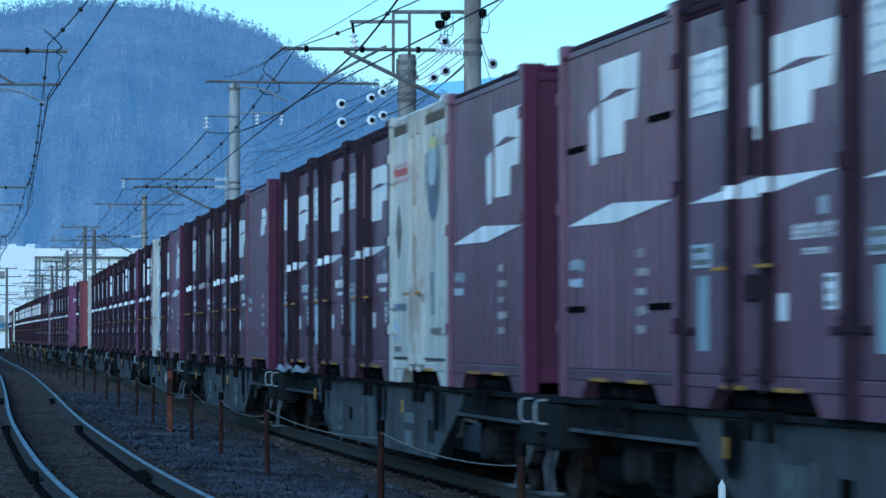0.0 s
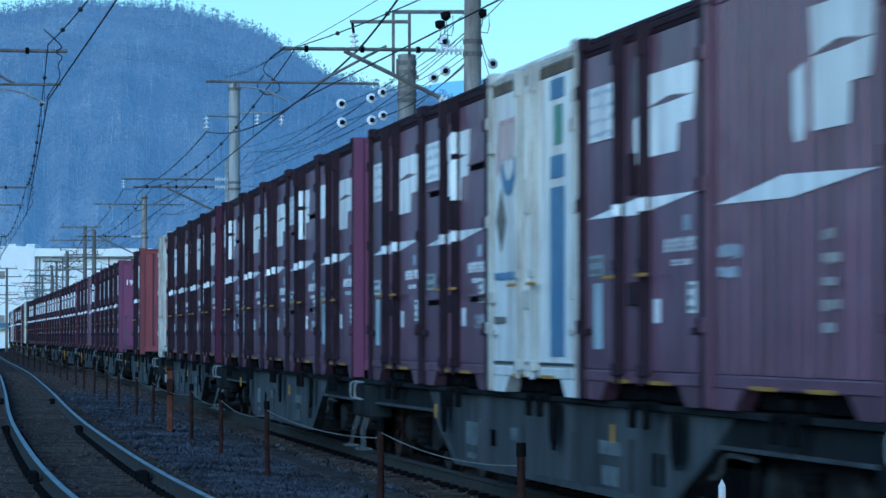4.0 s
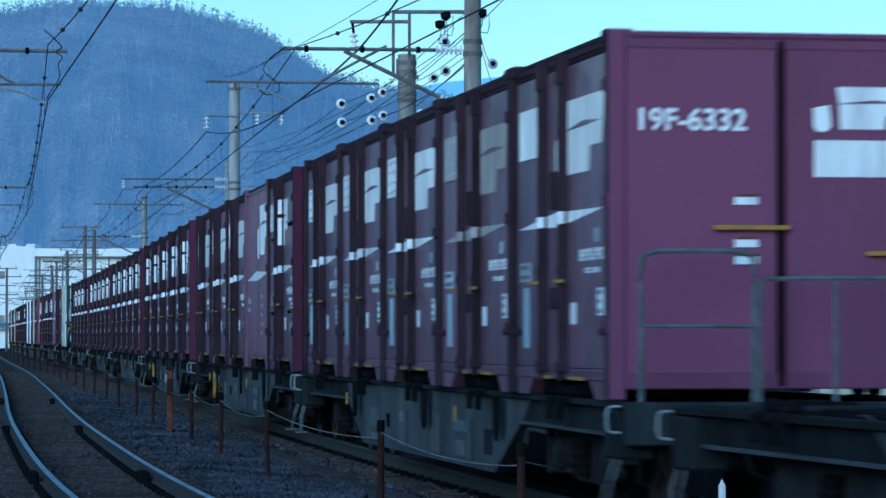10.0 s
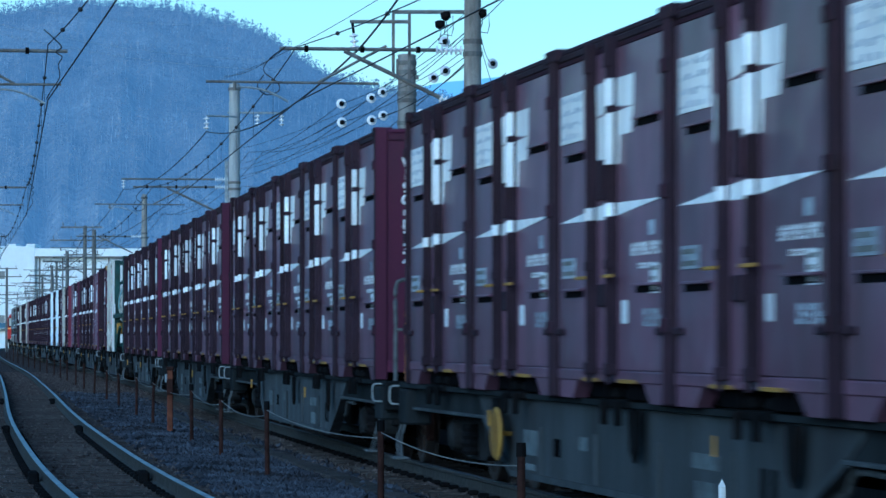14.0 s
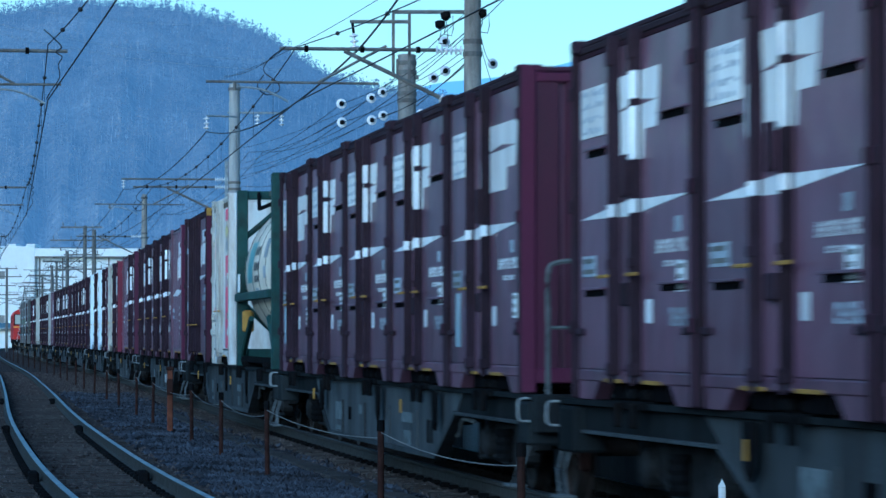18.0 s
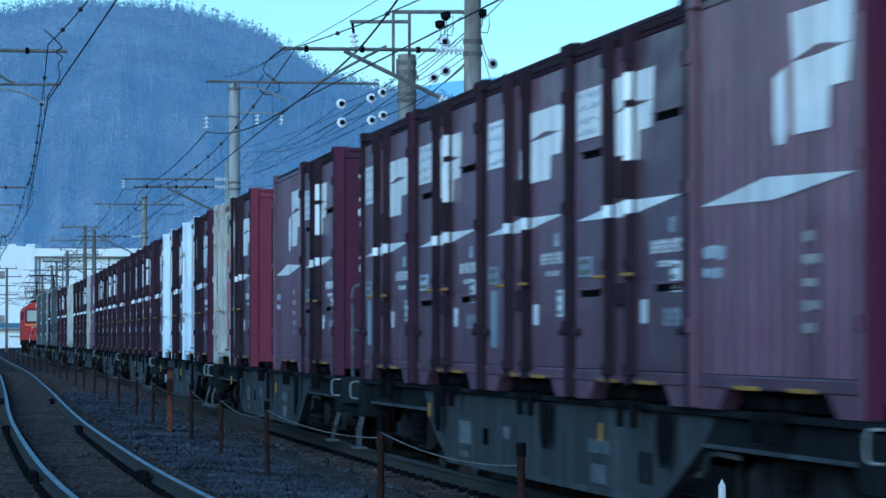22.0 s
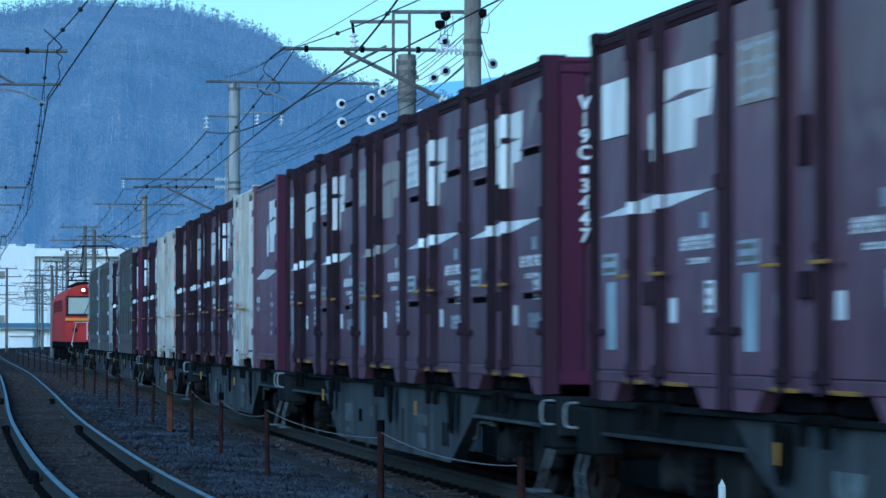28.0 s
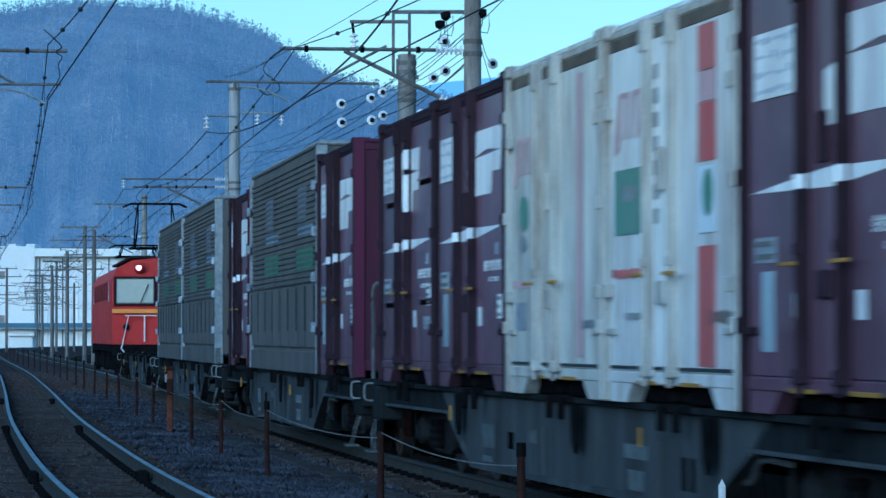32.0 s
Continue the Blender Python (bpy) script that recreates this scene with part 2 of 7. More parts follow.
    'wallblue': mat("factory_blue_band", (0.07, 0.14, 0.22), 0.7, vary=0.1, grain=0.3),
    # blue distance haze is put into the hill, woods and ridge as emission
    'wood_far': mat("far_woods_haze_glow", (0.100, 0.100, 0.094), 1.0, vary=0.55, grain=0.012, fine=0.3, bump=0, spec=0.0, emit=(0.190, 0.280, 0.425), emit_s=0.45),
    'hill': mat("hill_slope_haze_glow", (0.100, 0.100, 0.094), 1.0, vary=0.8, grain=0.012, fine=0.2, bump=0, spec=0.0, emit=(0.190, 0.280, 0.425), emit_s=0.45),
    'trunks': mat("pale_trunks_haze_glow", (0.17, 0.175, 0.175), 1.0, vary=0.5, grain=0.05, fine=0.5, bump=0, spec=0.0, emit=(0.190, 0.280, 0.425), emit_s=0.45),
    'crest': mat("crest_woods_haze_glow", (0.035, 0.036, 0.034), 1.0, vary=0.5, grain=0.05, fine=0.4, bump=0, spec=0.0, emit=(0.17, 0.26, 0.40), emit_s=0.50),
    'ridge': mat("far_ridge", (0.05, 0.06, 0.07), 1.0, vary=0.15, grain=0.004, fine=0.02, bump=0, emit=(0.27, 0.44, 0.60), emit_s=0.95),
    # needles emit a little blue to imitate the air haze over the conifers
    'pine': mat("pine_needles_haze_glow", (0.022, 0.035, 0.03), 0.9, vary=0.5, grain=0.8, fine=8, emit=(0.07, 0.14, 0.25), emit_s=0.30),
    'bark': mat("bark", (0.06, 0.045, 0.035), 0.95, vary=0.3, grain=6),
    'stucco': mat("house_stucco", (0.50, 0.46, 0.38), 0.85, vary=0.1, grain=2, fine=40),
    'tile': mat("roof_tile", (0.055, 0.06, 0.07), 0.6, vary=0.3, grain=3, rand=0.25),
    'window': mat("window_dark", (0.02, 0.025, 0.03), 0.1, vary=0.1, bump=0),
    'rope': mat("rope_grey", (0.20, 0.20, 0.19), 0.9, vary=0.2, grain=20),
}


# ================= mesh helpers =================
class Shape:
    """Collects boxes, prisms, tubes and sheets into one mesh."""

    def __init__(self):
        self.v, self.f = [], []

    def add(self, verts, faces):
        o = len(self.v)
        self.v += [tuple(p) for p in verts]
        self.f += [tuple(i + o for i in q) for q in faces]
        return self

    def box(self, x0, x1, y0, y1, z0, z1):
        return self.add([(x0, y0, z0), (x1, y0, z0), (x1, y1, z0), (x0, y1, z0), (x0, y0, z1), (x1, y0, z1), (x1, y1, z1), (x0, y1, z1)],
                        [(3, 2, 1, 0), (4, 5, 6, 7), (0, 1, 5, 4), (1, 2, 6, 5), (2, 3, 7, 6), (3, 0, 4, 7)])

    def bbox(self, x0, x1, y0, y1, z0, z1, b=0.01):
        """A box with chamfered edges."""
        P, F = [], []
        X, Y, Z = (x0, x1), (y0, y1), (z0, z1)
        idx = {}
        for i in (0, 1):
            for j in (0, 1):
                for k in (0, 1):
                    sx, sy, sz = (1, -1)[i] * b, (1, -1)[j] * b, (1, -1)[k] * b
                    for a, p in enumerate(((X[i], Y[j] + sy, Z[k] + sz), (X[i] + sx, Y[j], Z[k] + sz), (X[i] + sx, Y[j] + sy, Z[k]))):
                        idx[i, j, k, a] = len(P)
                        P.append(p)
        for i in (0, 1):
            F.append([idx[i, j, k, 0] for j, k in ((0, 0), (0, 1), (1, 1), (1, 0))][::(1 if i == 0 else -1)])
            F.append([idx[j, i, k, 1] for j, k in ((0, 0), (1, 0), (1, 1), (0, 1))][::(1 if i == 0 else -1)])
            F.append([idx[j, k, i, 2] for j, k in ((0, 0), (0, 1), (1, 1), (1, 0))][::(1 if i == 0 else -1)])
        for i in (0, 1):
            for j in (0, 1):
                F.append([idx[0, i, j, 1], idx[1, i, j, 1], idx[1, i, j, 2], idx[0, i, j, 2]])
                F.append([idx[i, 0, j, 0], idx[i, 1, j, 0], idx[i, 1, j, 2], idx[i, 0, j, 2]])
                F.append([idx[i, j, 0, 0], idx[i, j, 1, 0], idx[i, j, 1, 1], idx[i, j, 0, 1]])
                for k in (0, 1):
                    F.append([idx[i, j, k, 0], idx[i, j, k, 1], idx[i, j, k, 2]])
        return self.add(P, F)

    def prism(self, pts, axis, a0, a1):
        """A polygon of 2D points swept along axis ('x','y','z') from a0 to a1."""
        n = len(pts)

        def put(p, a):
            return {'x': (a, p[0], p[1]), 'y': (p[0], a, p[1]), 'z': (p[0], p[1], a)}[axis]
        return self.add([put(p, a0) for p in pts] + [put(p, a1) for p in pts],
                        [tuple(range(n))[::-1], tuple(range(n, 2 * n))] + [(i, (i + 1) % n, n + (i + 1) % n, n + i) for i in range(n)])

    def tube(self, a, b, r, r2=None, n=8, cap=True):
        a, b = Vector(a), Vector(b)
        r2 = r if r2 is None else r2
        d = (b - a)
        if d.length < 1e-6:
            return self
        q = d.to_track_quat('Z', 'Y')
        P = [a + q @ Vector((r * math.cos(2 * math.pi * i / n), r * math.sin(2 * math.pi * i / n), 0)) for i in range(n)]
        P += [b + q @ Vector((r2 * math.cos(2 * math.pi * i / n), r2 * math.sin(2 * math.pi * i / n), 0)) for i in range(n)]
        F = [(i, (i + 1) % n, n + (i + 1) % n, n + i) for i in range(n)]
        if cap:
            F += [tuple(range(n))[::-1], tuple(range(n, 2 * n))]
        return self.add(P, F)

    def path(self, pts, r, n=6):
        """A round rod or wire through the points, with shared rings."""
        pts = [Vector(p) for p in pts]
        P, F = [], []
        for i, p in enumerate(pts):
            d = (pts[min(i + 1, len(pts) - 1)] - pts[max(i - 1, 0)]).normalized()
            q = d.to_track_quat('Z', 'Y')
            P += [p + q @ Vector((r * math.cos(2 * math.pi * k / n), r * math.sin(2 * math.pi * k / n), 0)) for k in range(n)]
        for i in range(len(pts) - 1):
            F += [(i * n + k, i * n + (k + 1) % n, (i + 1) * n + (k + 1) % n, (i + 1) * n + k) for k in range(n)]
        F += [tuple(range(n))[::-1], tuple(range(len(P) - n, len(P)))]
        return self.add(P, F)

    def lathe(self, centre, axis, prof, n=16):
        """A profile of (along, radius) pairs turned about axis."""
        c, q = Vector(centre), Vector(axis).to_track_quat('Z', 'Y')
        P, F = [], []
        for h, r in prof:
            P += [c + q @ Vector((r * math.cos(2 * math.pi * k / n), r * math.sin(2 * math.pi * k / n), h)) for k in range(n)]
        for i in range(len(prof) - 1):
            F += [(i * n + k, i * n + (k + 1) % n, (i + 1) * n + (k + 1) % n, (i + 1) * n + k) for k in range(n)]
        F += [tuple(range(n))[::-1], tuple(range(len(P) - n, len(P)))]
        return self.add(P, F)

    def mesh(self, name, material, smooth=False):
        me = bpy.data.meshes.new(name)
        me.from_pydata(self.v, [], self.f)
        me.materials.append(material)
        if smooth:
            me.shade_smooth()
            me.set_sharp_from_angle(angle=radians(35))
        me.update()
        return me


def part(name, shape, material, parent, label="", smooth=False, at=None):
    """One mesh object under a thing or a part."""
    ob = new(name, shape if isinstance(shape, bpy.types.Mesh) else shape.mesh(name, material, smooth))
    ob.parent = parent
    if at is not None:
        ob.matrix_basis = at
    if label:
        tagged(ob, label)
    return ob


def thing(name, label, category, group="", m=None, kind=""):
    ob = tagged(new(name), label, category, group, kind)
    if m is not None:
        ob.matrix_basis = m
    return ob


def single(name, shape, material, label, category="", group="", kind="", smooth=False):
    return tagged(new(name, shape.mesh(name, material, smooth)), label, category, group, kind)


_font = {}


def words(text, size, depth=0.004):
    """Lettering as a mesh in its own XY plane, centred."""
    if (text, size) not in _font:
        cu = bpy.data.curves.new("lettering", 'FONT')
        cu.body, cu.size, cu.extrude, cu.align_x, cu.align_y, cu.offset, cu.resolution_u = text, size, depth, 'CENTER', 'CENTER', 0.005, 4
        ob = new("lettering", cu)
        bpy.context.view_layer.update()
        me = bpy.data.meshes.new_from_object(ob.evaluated_get(bpy.context.evaluated_depsgraph_get()))
        bpy.data.objects.remove(ob)
        me.materials.clear()
        me.materials.append(M['decal'])
        _font[text, size] = me
    return _font[text, size]


# ================= the line of the railway =================
# heading (dx/dy) of the near side of the train's track, by distance ahead
KNOTS = [-470, 10, 26, 40, 70, 110, 170, 235, 300, 350, 420, 520, 700]
SLOPES = [-0.21, -0.21, -0.168, -0.1434, -0.1308, -0.1331, -0.1462, -0.1390, -0.135, -0.112, -0.04, 0.06, 0.2]
YS = np.arange(-470, 660, 0.5)
SL = np.interp(YS, KNOTS, SLOPES)
_mid = (SL[1:] + SL[:-1]) / 2
XS = np.concatenate([[0], np.cumsum(_mid * 0.5)])
XS = XS - np.interp(30, YS, XS) + 0.2485
ARC = np.concatenate([[0], np.cumsum(np.sqrt(1 + _mid ** 2) * 0.5)])
ARC = ARC - np.interp(5, YS, ARC)
TRAIN, SECOND = 1.225, -2.90        # track centres, to the right of that line
APART = ([0, 33, 54, 80, 150, 190, 240, 640], [0.05, 0.05, 0.07, 0.15, 0.30, 0.52, 0.80, 0.95])     # how the second track draws nearer ahead


def on_line(s, lat=0.0, z=0.0):
    y = float(np.interp(s, ARC, YS))
    x, k = float(np.interp(y, YS, XS)), float(np.interp(y, YS, SL))
    n = math.sqrt(1 + k * k)
    return Vector((x + lat / n, y - lat * k / n, z))


def beside(y, lat=0.0, z=0.0):
    """A point of the line at distance y ahead, lat metres to its right."""
    return on_line(float(np.interp(y, YS, ARC)), lat, z)


def on_track(s, half, lat=TRAIN, z=0.0):
    a, b = on_line(s - half, lat, z), on_line(s + half, lat, z)
    d = b - a
    return Matrix.Translation((a + b) / 2) @ pose(0, 0, 0, 0, 0, math.degrees(math.atan2(-d.x, d.y)))


def place_at(t, s16):
    """Where along the line a point of the train stands at t, from its place at 16 s."""
    u = t - 16
    return s16 - 12.396 * u + 0.0064 * u * u


movers = []      # (thing, place at 16 s, half length, height)
turners = []     # wheelsets, with their poses in the wagon

# ================= ground, ballast and the two tracks =================
g = Shape()
g.add([(-6000, -1500, -0.9), (6000, -1500, -0.9), (6000, 4900, -0.9), (-6000, 4900, -0.9)], [(0, 1, 2, 3)])
single("ground", g, M['ground'], "flat dark earth reaching to the horizon", "ground", kind="structure")

rng = np.random.default_rng(4)
PROFILE = [(-9.5, -0.92), (-6.6, -0.62), (-5.2, -0.24), (-4.6, -0.20), (-3.7, -0.21), (-3.2, -0.20), (-2.6, -0.21), (-2.1, -0.20), (-1.4, -0.22),
           (-0.9, -0.26), (-0.4, -0.27), (0.0, -0.24), (0.4, -0.20), (1.2, -0.20), (2.0, -0.20), (2.6, -0.24), (3.6, -0.45), (6.0, -0.92)]
g = Shape()
ys = list(np.arange(-60, 24, 6.0)) + list(np.arange(24, 80, 0.7)) + list(np.arange(80, 200, 3.0)) + list(np.arange(200, 640, 8.0))
lats = []
for (a, za), (b, zb) in zip(PROFILE[:-1], PROFILE[1:]):
    k = max(1, int((b - a) / 0.25))
    lats += [(a + (b - a) * i / k, za + (zb - za) * i / k) for i in range(k)]
lats.append(PROFILE[-1])
nl = len(lats)
bv, bf = [], []
for y in ys:
    for la, z in lats:
        bv.append(beside(y, la, z + (float(rng.normal(0, 0.012)) if y > 20 else 0.0)))
for i in range(len(ys) - 1):
    bf += [(i * nl + j, i * nl + j + 1, (i + 1) * nl + j + 1, (i + 1) * nl + j) for j in range(nl - 1)]
g.add(bv, bf)
single("ballast_bed", g, M['ballast'], "dark brown stained gravel bed under both tracks", "ballast", kind="structure", smooth=True)


def stones(name, y0, y1, l0, l1, count, size, material, label, seed, zf):
    """Loose stones as one piece of stuff: squashed, turned octahedra."""
    r = np.random.default_rng(seed)
    yy = y0 + (y1 - y0) * r.random(count) ** 1.3
    ll = (l0 + l1) / 2 + (l1 - l0) * (0.42 * (r.random(count) * 2 - 1) + r.normal(0, 0.07, count))
    s = size * (0.6 + 0.9 * r.random(count))
    xl, kl = np.interp(yy, YS, XS), np.interp(yy, YS, SL)
    zz = np.interp(ll, [p[0] for p in PROFILE], [p[1] for p in PROFILE]) + zf
    base = np.array([(1, 0, 0), (0, 1, 0), (-1, 0, 0), (0, -1, 0), (0.2, 0.1, 0.75), (-0.1, 0.1, -0.6)], float)
    a = r.random(count) * 6.283
    ca, sa = np.cos(a), np.sin(a)
    v = base[None] * (1 + 0.45 * (r.random((count, 6, 1)) - 0.5)) * s[:, None, None] * (0.75 + 0.5 * r.random((count, 1, 3)))
    tilt = r.normal(0, 0.4, count)
    vz = v[:, :, 2] + v[:, :, 0] * tilt[:, None]
    out = np.stack([v[:, :, 0] * ca[:, None] - v[:, :, 1] * sa[:, None] + (xl + ll)[:, None],
                    v[:, :, 0] * sa[:, None] + v[:, :, 1] * ca[:, None] + (yy - ll * kl)[:, None], vz + zz[:, None]], 2).reshape(-1, 3)
    tri = np.array([(0, 1, 4), (1, 2, 4), (2, 3, 4), (3, 0, 4), (1, 0, 5), (2, 1, 5), (3, 2, 5), (0, 3, 5)])
    faces = (tri[None] + 6 * np.arange(count)[:, None, None]).reshape(-1, 3)
    me = bpy.data.meshes.new(name)
    me.from_pydata(out.tolist(), [], faces.tolist())
    me.materials.append(material)
    return tagged(new(name, me), label, "gravel", kind="stuff")


stones("gravel", 24, 46, -1.75, 0.1, 17000, 0.05, M['stone'], "loose grey-blue crushed stone between the tracks", 11, 0.02)
stones("gravel", 46, 95, -1.75, 0.1, 13000, 0.06, M['stone'], "loose grey-blue crushed stone between the tracks", 12, 0.02)
stones("gravel", 25, 150, -6.2, 1.2, 44000, 0.038, M['ballast'], "loose rust-brown track stone", 13, 0.012)

RAIL_FOOT = [(-0.064, -0.153), (0.064, -0.153), (0.064, -0.142), (0.012, -0.122), (0.009, -0.045), (0.033, -0.034), (0.0325, -0.004),
             (-0.0325, -0.004), (-0.033, -0.034), (-0.009, -0.045), (-0.012, -0.122), (-0.064, -0.142)]
RAIL_TOP = [(-0.031, -0.0035), (0.031, -0.0035), (0.028, 0.0), (-0.028, 0.0)]


def swept(profile, lat, ys):
    s = Shape()
    n = len(profile)
    P, F = [], []
    for y in ys:
        P += [beside(y, lat + a + (float(np.interp(y, *APART)) if lat < -2 else 0.0), b) for a, b in profile]
    for i in range(len(ys) - 1):
        F += [(i * n + k, i * n + (k + 1) % n, (i + 1) * n + (k + 1) % n, (i + 1) * n + k) for k in range(n)]
    F += [tuple(range(n))[::-1], tuple(range(len(P) - n, len(P)))]
    return s.add(P, F)


rail_ys = [-60, -30, 0] + list(np.arange(8, 120, 2.0)) + list(np.arange(120, 640, 6.0))
sl = Shape()
sl.add([(-1.0, -0.12, -0.29), (1.0, -0.12, -0.29), (1.0, 0.12, -0.29), (-1.0, 0.12, -0.29),
        (-1.0, -0.10, -0.165), (1.0, -0.10, -0.165), (1.0, 0.10, -0.165), (-1.0, 0.10, -0.165)],
       [(3, 2, 1, 0), (4, 5, 6, 7), (0, 1, 5, 4), (1, 2, 6, 5), (2, 3, 7, 6), (3, 0, 4, 7)])
clip = Shape()
for sx in (-1, 1):
    for o in (-0.1, 0.1):
        clip.bbox(sx * 0.5635 + o - 0.045, sx * 0.5635 + o + 0.045, -0.06, 0.06, -0.168, -0.118, 0.012)
ME_SLEEPER, ME_CLIP = sl.mesh("sleeper", M['sleeper']), clip.mesh("rail_clip", M['under'])


def track(name, lat, label):
    tk = thing(name, label, "railway track", kind="structure")
    for sx in (-0.5635, 0.5635):
        rl = part("rail", swept(RAIL_FOOT, lat + sx, rail_ys), M['rail'], tk, "rust-brown steel rail")
        part("rail_head", swept(RAIL_TOP, lat + sx, rail_ys), M['railtop'], rl, "polished running surface")
    s0 = float(np.interp(22, YS, ARC))
    for i in range(115):
        m = on_track(s0 + 0.6 * i, 0.3, lat + (float(np.interp(22 + 0.59 * i, *APART)) if lat < -2 else 0.0))
        so = part("sleeper", ME_SLEEPER, None, tk, at=m)
        if i < 55:
            part("rail_clip", ME_CLIP, None, so)
    return tk


t2 = track("second_track", SECOND, "empty neighbouring track with shining rail heads on stained sleepers")
t1 = track("main_track", TRAIN, "main track carrying the freight train on stained sleepers")
for y in (36.3, 54.5, 78.0):
    for sx in (-0.5635, 0.5635):
        b = Shape().bbox(-0.16, -0.05, -0.22, 0.22, -0.16, -0.03, 0.02)
        b.tube((-0.1, -0.15, -0.06), (-0.18, -0.15, -0.06), 0.02).tube((-0.1, 0.15, -0.06), (-0.18, 0.15, -0.06), 0.02)
        part("joint_bar", b, M['under'], t2, "bolted dark joint bar", at=on_track(float(np.interp(y, YS, ARC)), 0.3, SECOND + sx + float(np.interp(y, *APART))))
# cable duct lids alongside the main track
duct = Shape()
s0 = float(np.interp(24, YS, ARC))
dt = thing("cable_trough", "grey concrete cable trough lying beside the ballast", "cable trough", kind="structure")
me_lid = Shape().bbox(-0.13, 0.13, -0.245, 0.245, -0.27, -0.17, 0.012).mesh("trough_lid", M['sleeper'])
for i in range(100):
    part("trough_lid", me_lid, None, dt, at=on_track(s0 + 0.5 * i, 0.25, -0.12))

# ================= added walls that shade the train's side and blacken gaps beneath it ===
def added_wall(name, lat, y0, y1, z0, z1, label, thick=0.3):
    w = Shape()
    ys = list(np.arange(y0, y1, 6.0)) + [y1]
    P, F = [], []
    for y in ys:
        P += [beside(y, lat + dx, z) for dx, z in ((0, z0), (thick, z0), (thick, z1), (0, z1))]
    for i in range(len(ys) - 1):
        F += [(4 * i + k, 4 * i + (k + 1) % 4, 4 * i + 4 + (k + 1) % 4, 4 * i + 4 + k) for k in range(4)]
    F += [(3, 2, 1, 0), tuple(range(len(P) - 4, len(P)))]
    return single(name, w.add(P, F), M['blocker'], label, "wall", kind="structure")


# out of view: added to cut light and reflections low on the containers
added_wall("wall_west", -14.0, -60, 58, -0.92, 2.7, "unseen added wall that shades the train's lower side")
added_wall("wall_west_far", -14.0, 80, 190, -0.92, 2.7, "unseen added wall that shades the train's lower side")
# unseen wall added behind the gap so no bright patch reflects
added_wall("wall_yard", -27.0, 40, 100, -0.92, 3.6, "unseen added wall that keeps the gap dark in reflections")
# unseen slab added to bring the car's lamps to the glints' height
added_wall("yard_ground", -27.5, -4, 110, -0.93, 1.1, "unseen added slab that lifts the car's lamps", 15.5)
# added behind the train as the darkness seen through the underframes
added_wall("wall_east", 5.2, 6, 190, -0.94, 0.62, "low added dark wall that blackens gaps under the train")

# ================= posts with a sagging rope between the tracks =================
POSTS = [23.5, 29.8, 39.2, 45.8, 51.5, 62.4, 68.9, 78.0, 85.9, 95.5, 105.0, 114.1, 124.3, 133.1, 141.8, 152.6, 163.2, 172.6, 183.2, 196, 210, 225, 241, 258]
tops = []
for i, y in enumerate(POSTS):
    p = beside(y, -0.82)
    lean = Vector((float(rng.normal(0, 0.012)), float(rng.normal(0, 0.012)), 0))
    h = 0.63 + float(rng.normal(0, 0.015))
    ps = thing("rope_post", "rust-red iron post standing in the gravel", "post", "rope posts between the tracks", Matrix.Translation((p.x, p.y, 0)))
    s = Shape().tube((0, 0, -0.42), lean * 1.0 + Vector((0, 0, h)), 0.03, 0.028, 8)
    part("shaft", s, M['rust'], ps)
    c = Shape().tube(lean * 0.9 + Vector((0, 0, h - 0.09)), lean + Vector((0, 0, h + 0.004)), 0.035, 0.033, 8)
    part("cap", c, M['under'], ps, "dark band round the top")
    tops.append(Vector((p.x, p.y, h - 0.10)))
for i in range(8):
    a, b = tops[i], tops[i + 1]
    sag = 0.055 + 0.04 * float(rng.random())
    pts = [(a - Vector((0, 0, 0.05))).lerp(b, k / 12) - Vector((0, 0, sag * 4 * (k / 12) * (1 - k / 12))) for k in range(13)]
    single("rope", Shape().path(pts, 0.0045, 5), M['rope'], "grey rope sagging between two iron posts", "rope", "ropes between the posts")
# the stouter orange post with a small switch box
p = beside(56.9, -0.82)
op = thing("marker_post", "worn orange square post with a small box", "post", "", Matrix.Translation((p.x, p.y, 0)))
part("shaft", Shape().bbox(-0.045, 0.045, -0.045, 0.045, -0.42, 0.80, 0.008), M['orange'], op)
part("head", Shape().bbox(-0.06, 0.06, -0.06, 0.06, 0.80, 0.86, 0.01), M['rust'], op, "rusty cap")
part("box", Shape().bbox(-0.085, -0.048, -0.03, 0.03, 0.60, 0.74, 0.01), M['pale'], op, "small pale box")
part("bracket", Shape().bbox(-0.05, 0.05, -0.07, -0.046, 0.40, 0.66, 0.006), M['rust'], op)
# white stake and lamp box close to the main track
p = Vector(((1277 - 784) / 6160 * 17.6, 17.6, 0))
ws = thing("stake", "white painted wooden stake in the gravel", "stake", "", Matrix.Translation(p))
part("shaft", Shape().bbox(-0.018, 0.018, -0.018, 0.018, -0.5, 0.59, 0.004), M['white'], ws)
part("tip", Shape().prism([(-0.02, 0.591), (0.02, 0.591), (0.0, 0.63)], 'y', -0.018, 0.018), M['white'], ws)

# ================= overhead line: poles, brackets, insulators, wires =================
MAST_Y = [55.5, 107, 160, 213, 266, 320, 373, 425]


def insulator(a, b, n=5, r=0.075):
    """A ribbed porcelain insulator turned in one piece."""
    a, b = Vector(a), Vector(b)
    h = (b - a).length / n
    prof = [(0.0, 0.02)]
    for i in range(n):
        c = h * (i + 0.5)
        prof += [(c - h * 0.3, 0.022), (c - h * 0.15, r), (c + h * 0.05, r * 1.02), (c + h * 0.2, r * 0.5), (c + h * 0.3, 0.022)]
    return Shape().lathe(a, b - a, prof + [(n * h, 0.02)], 12)


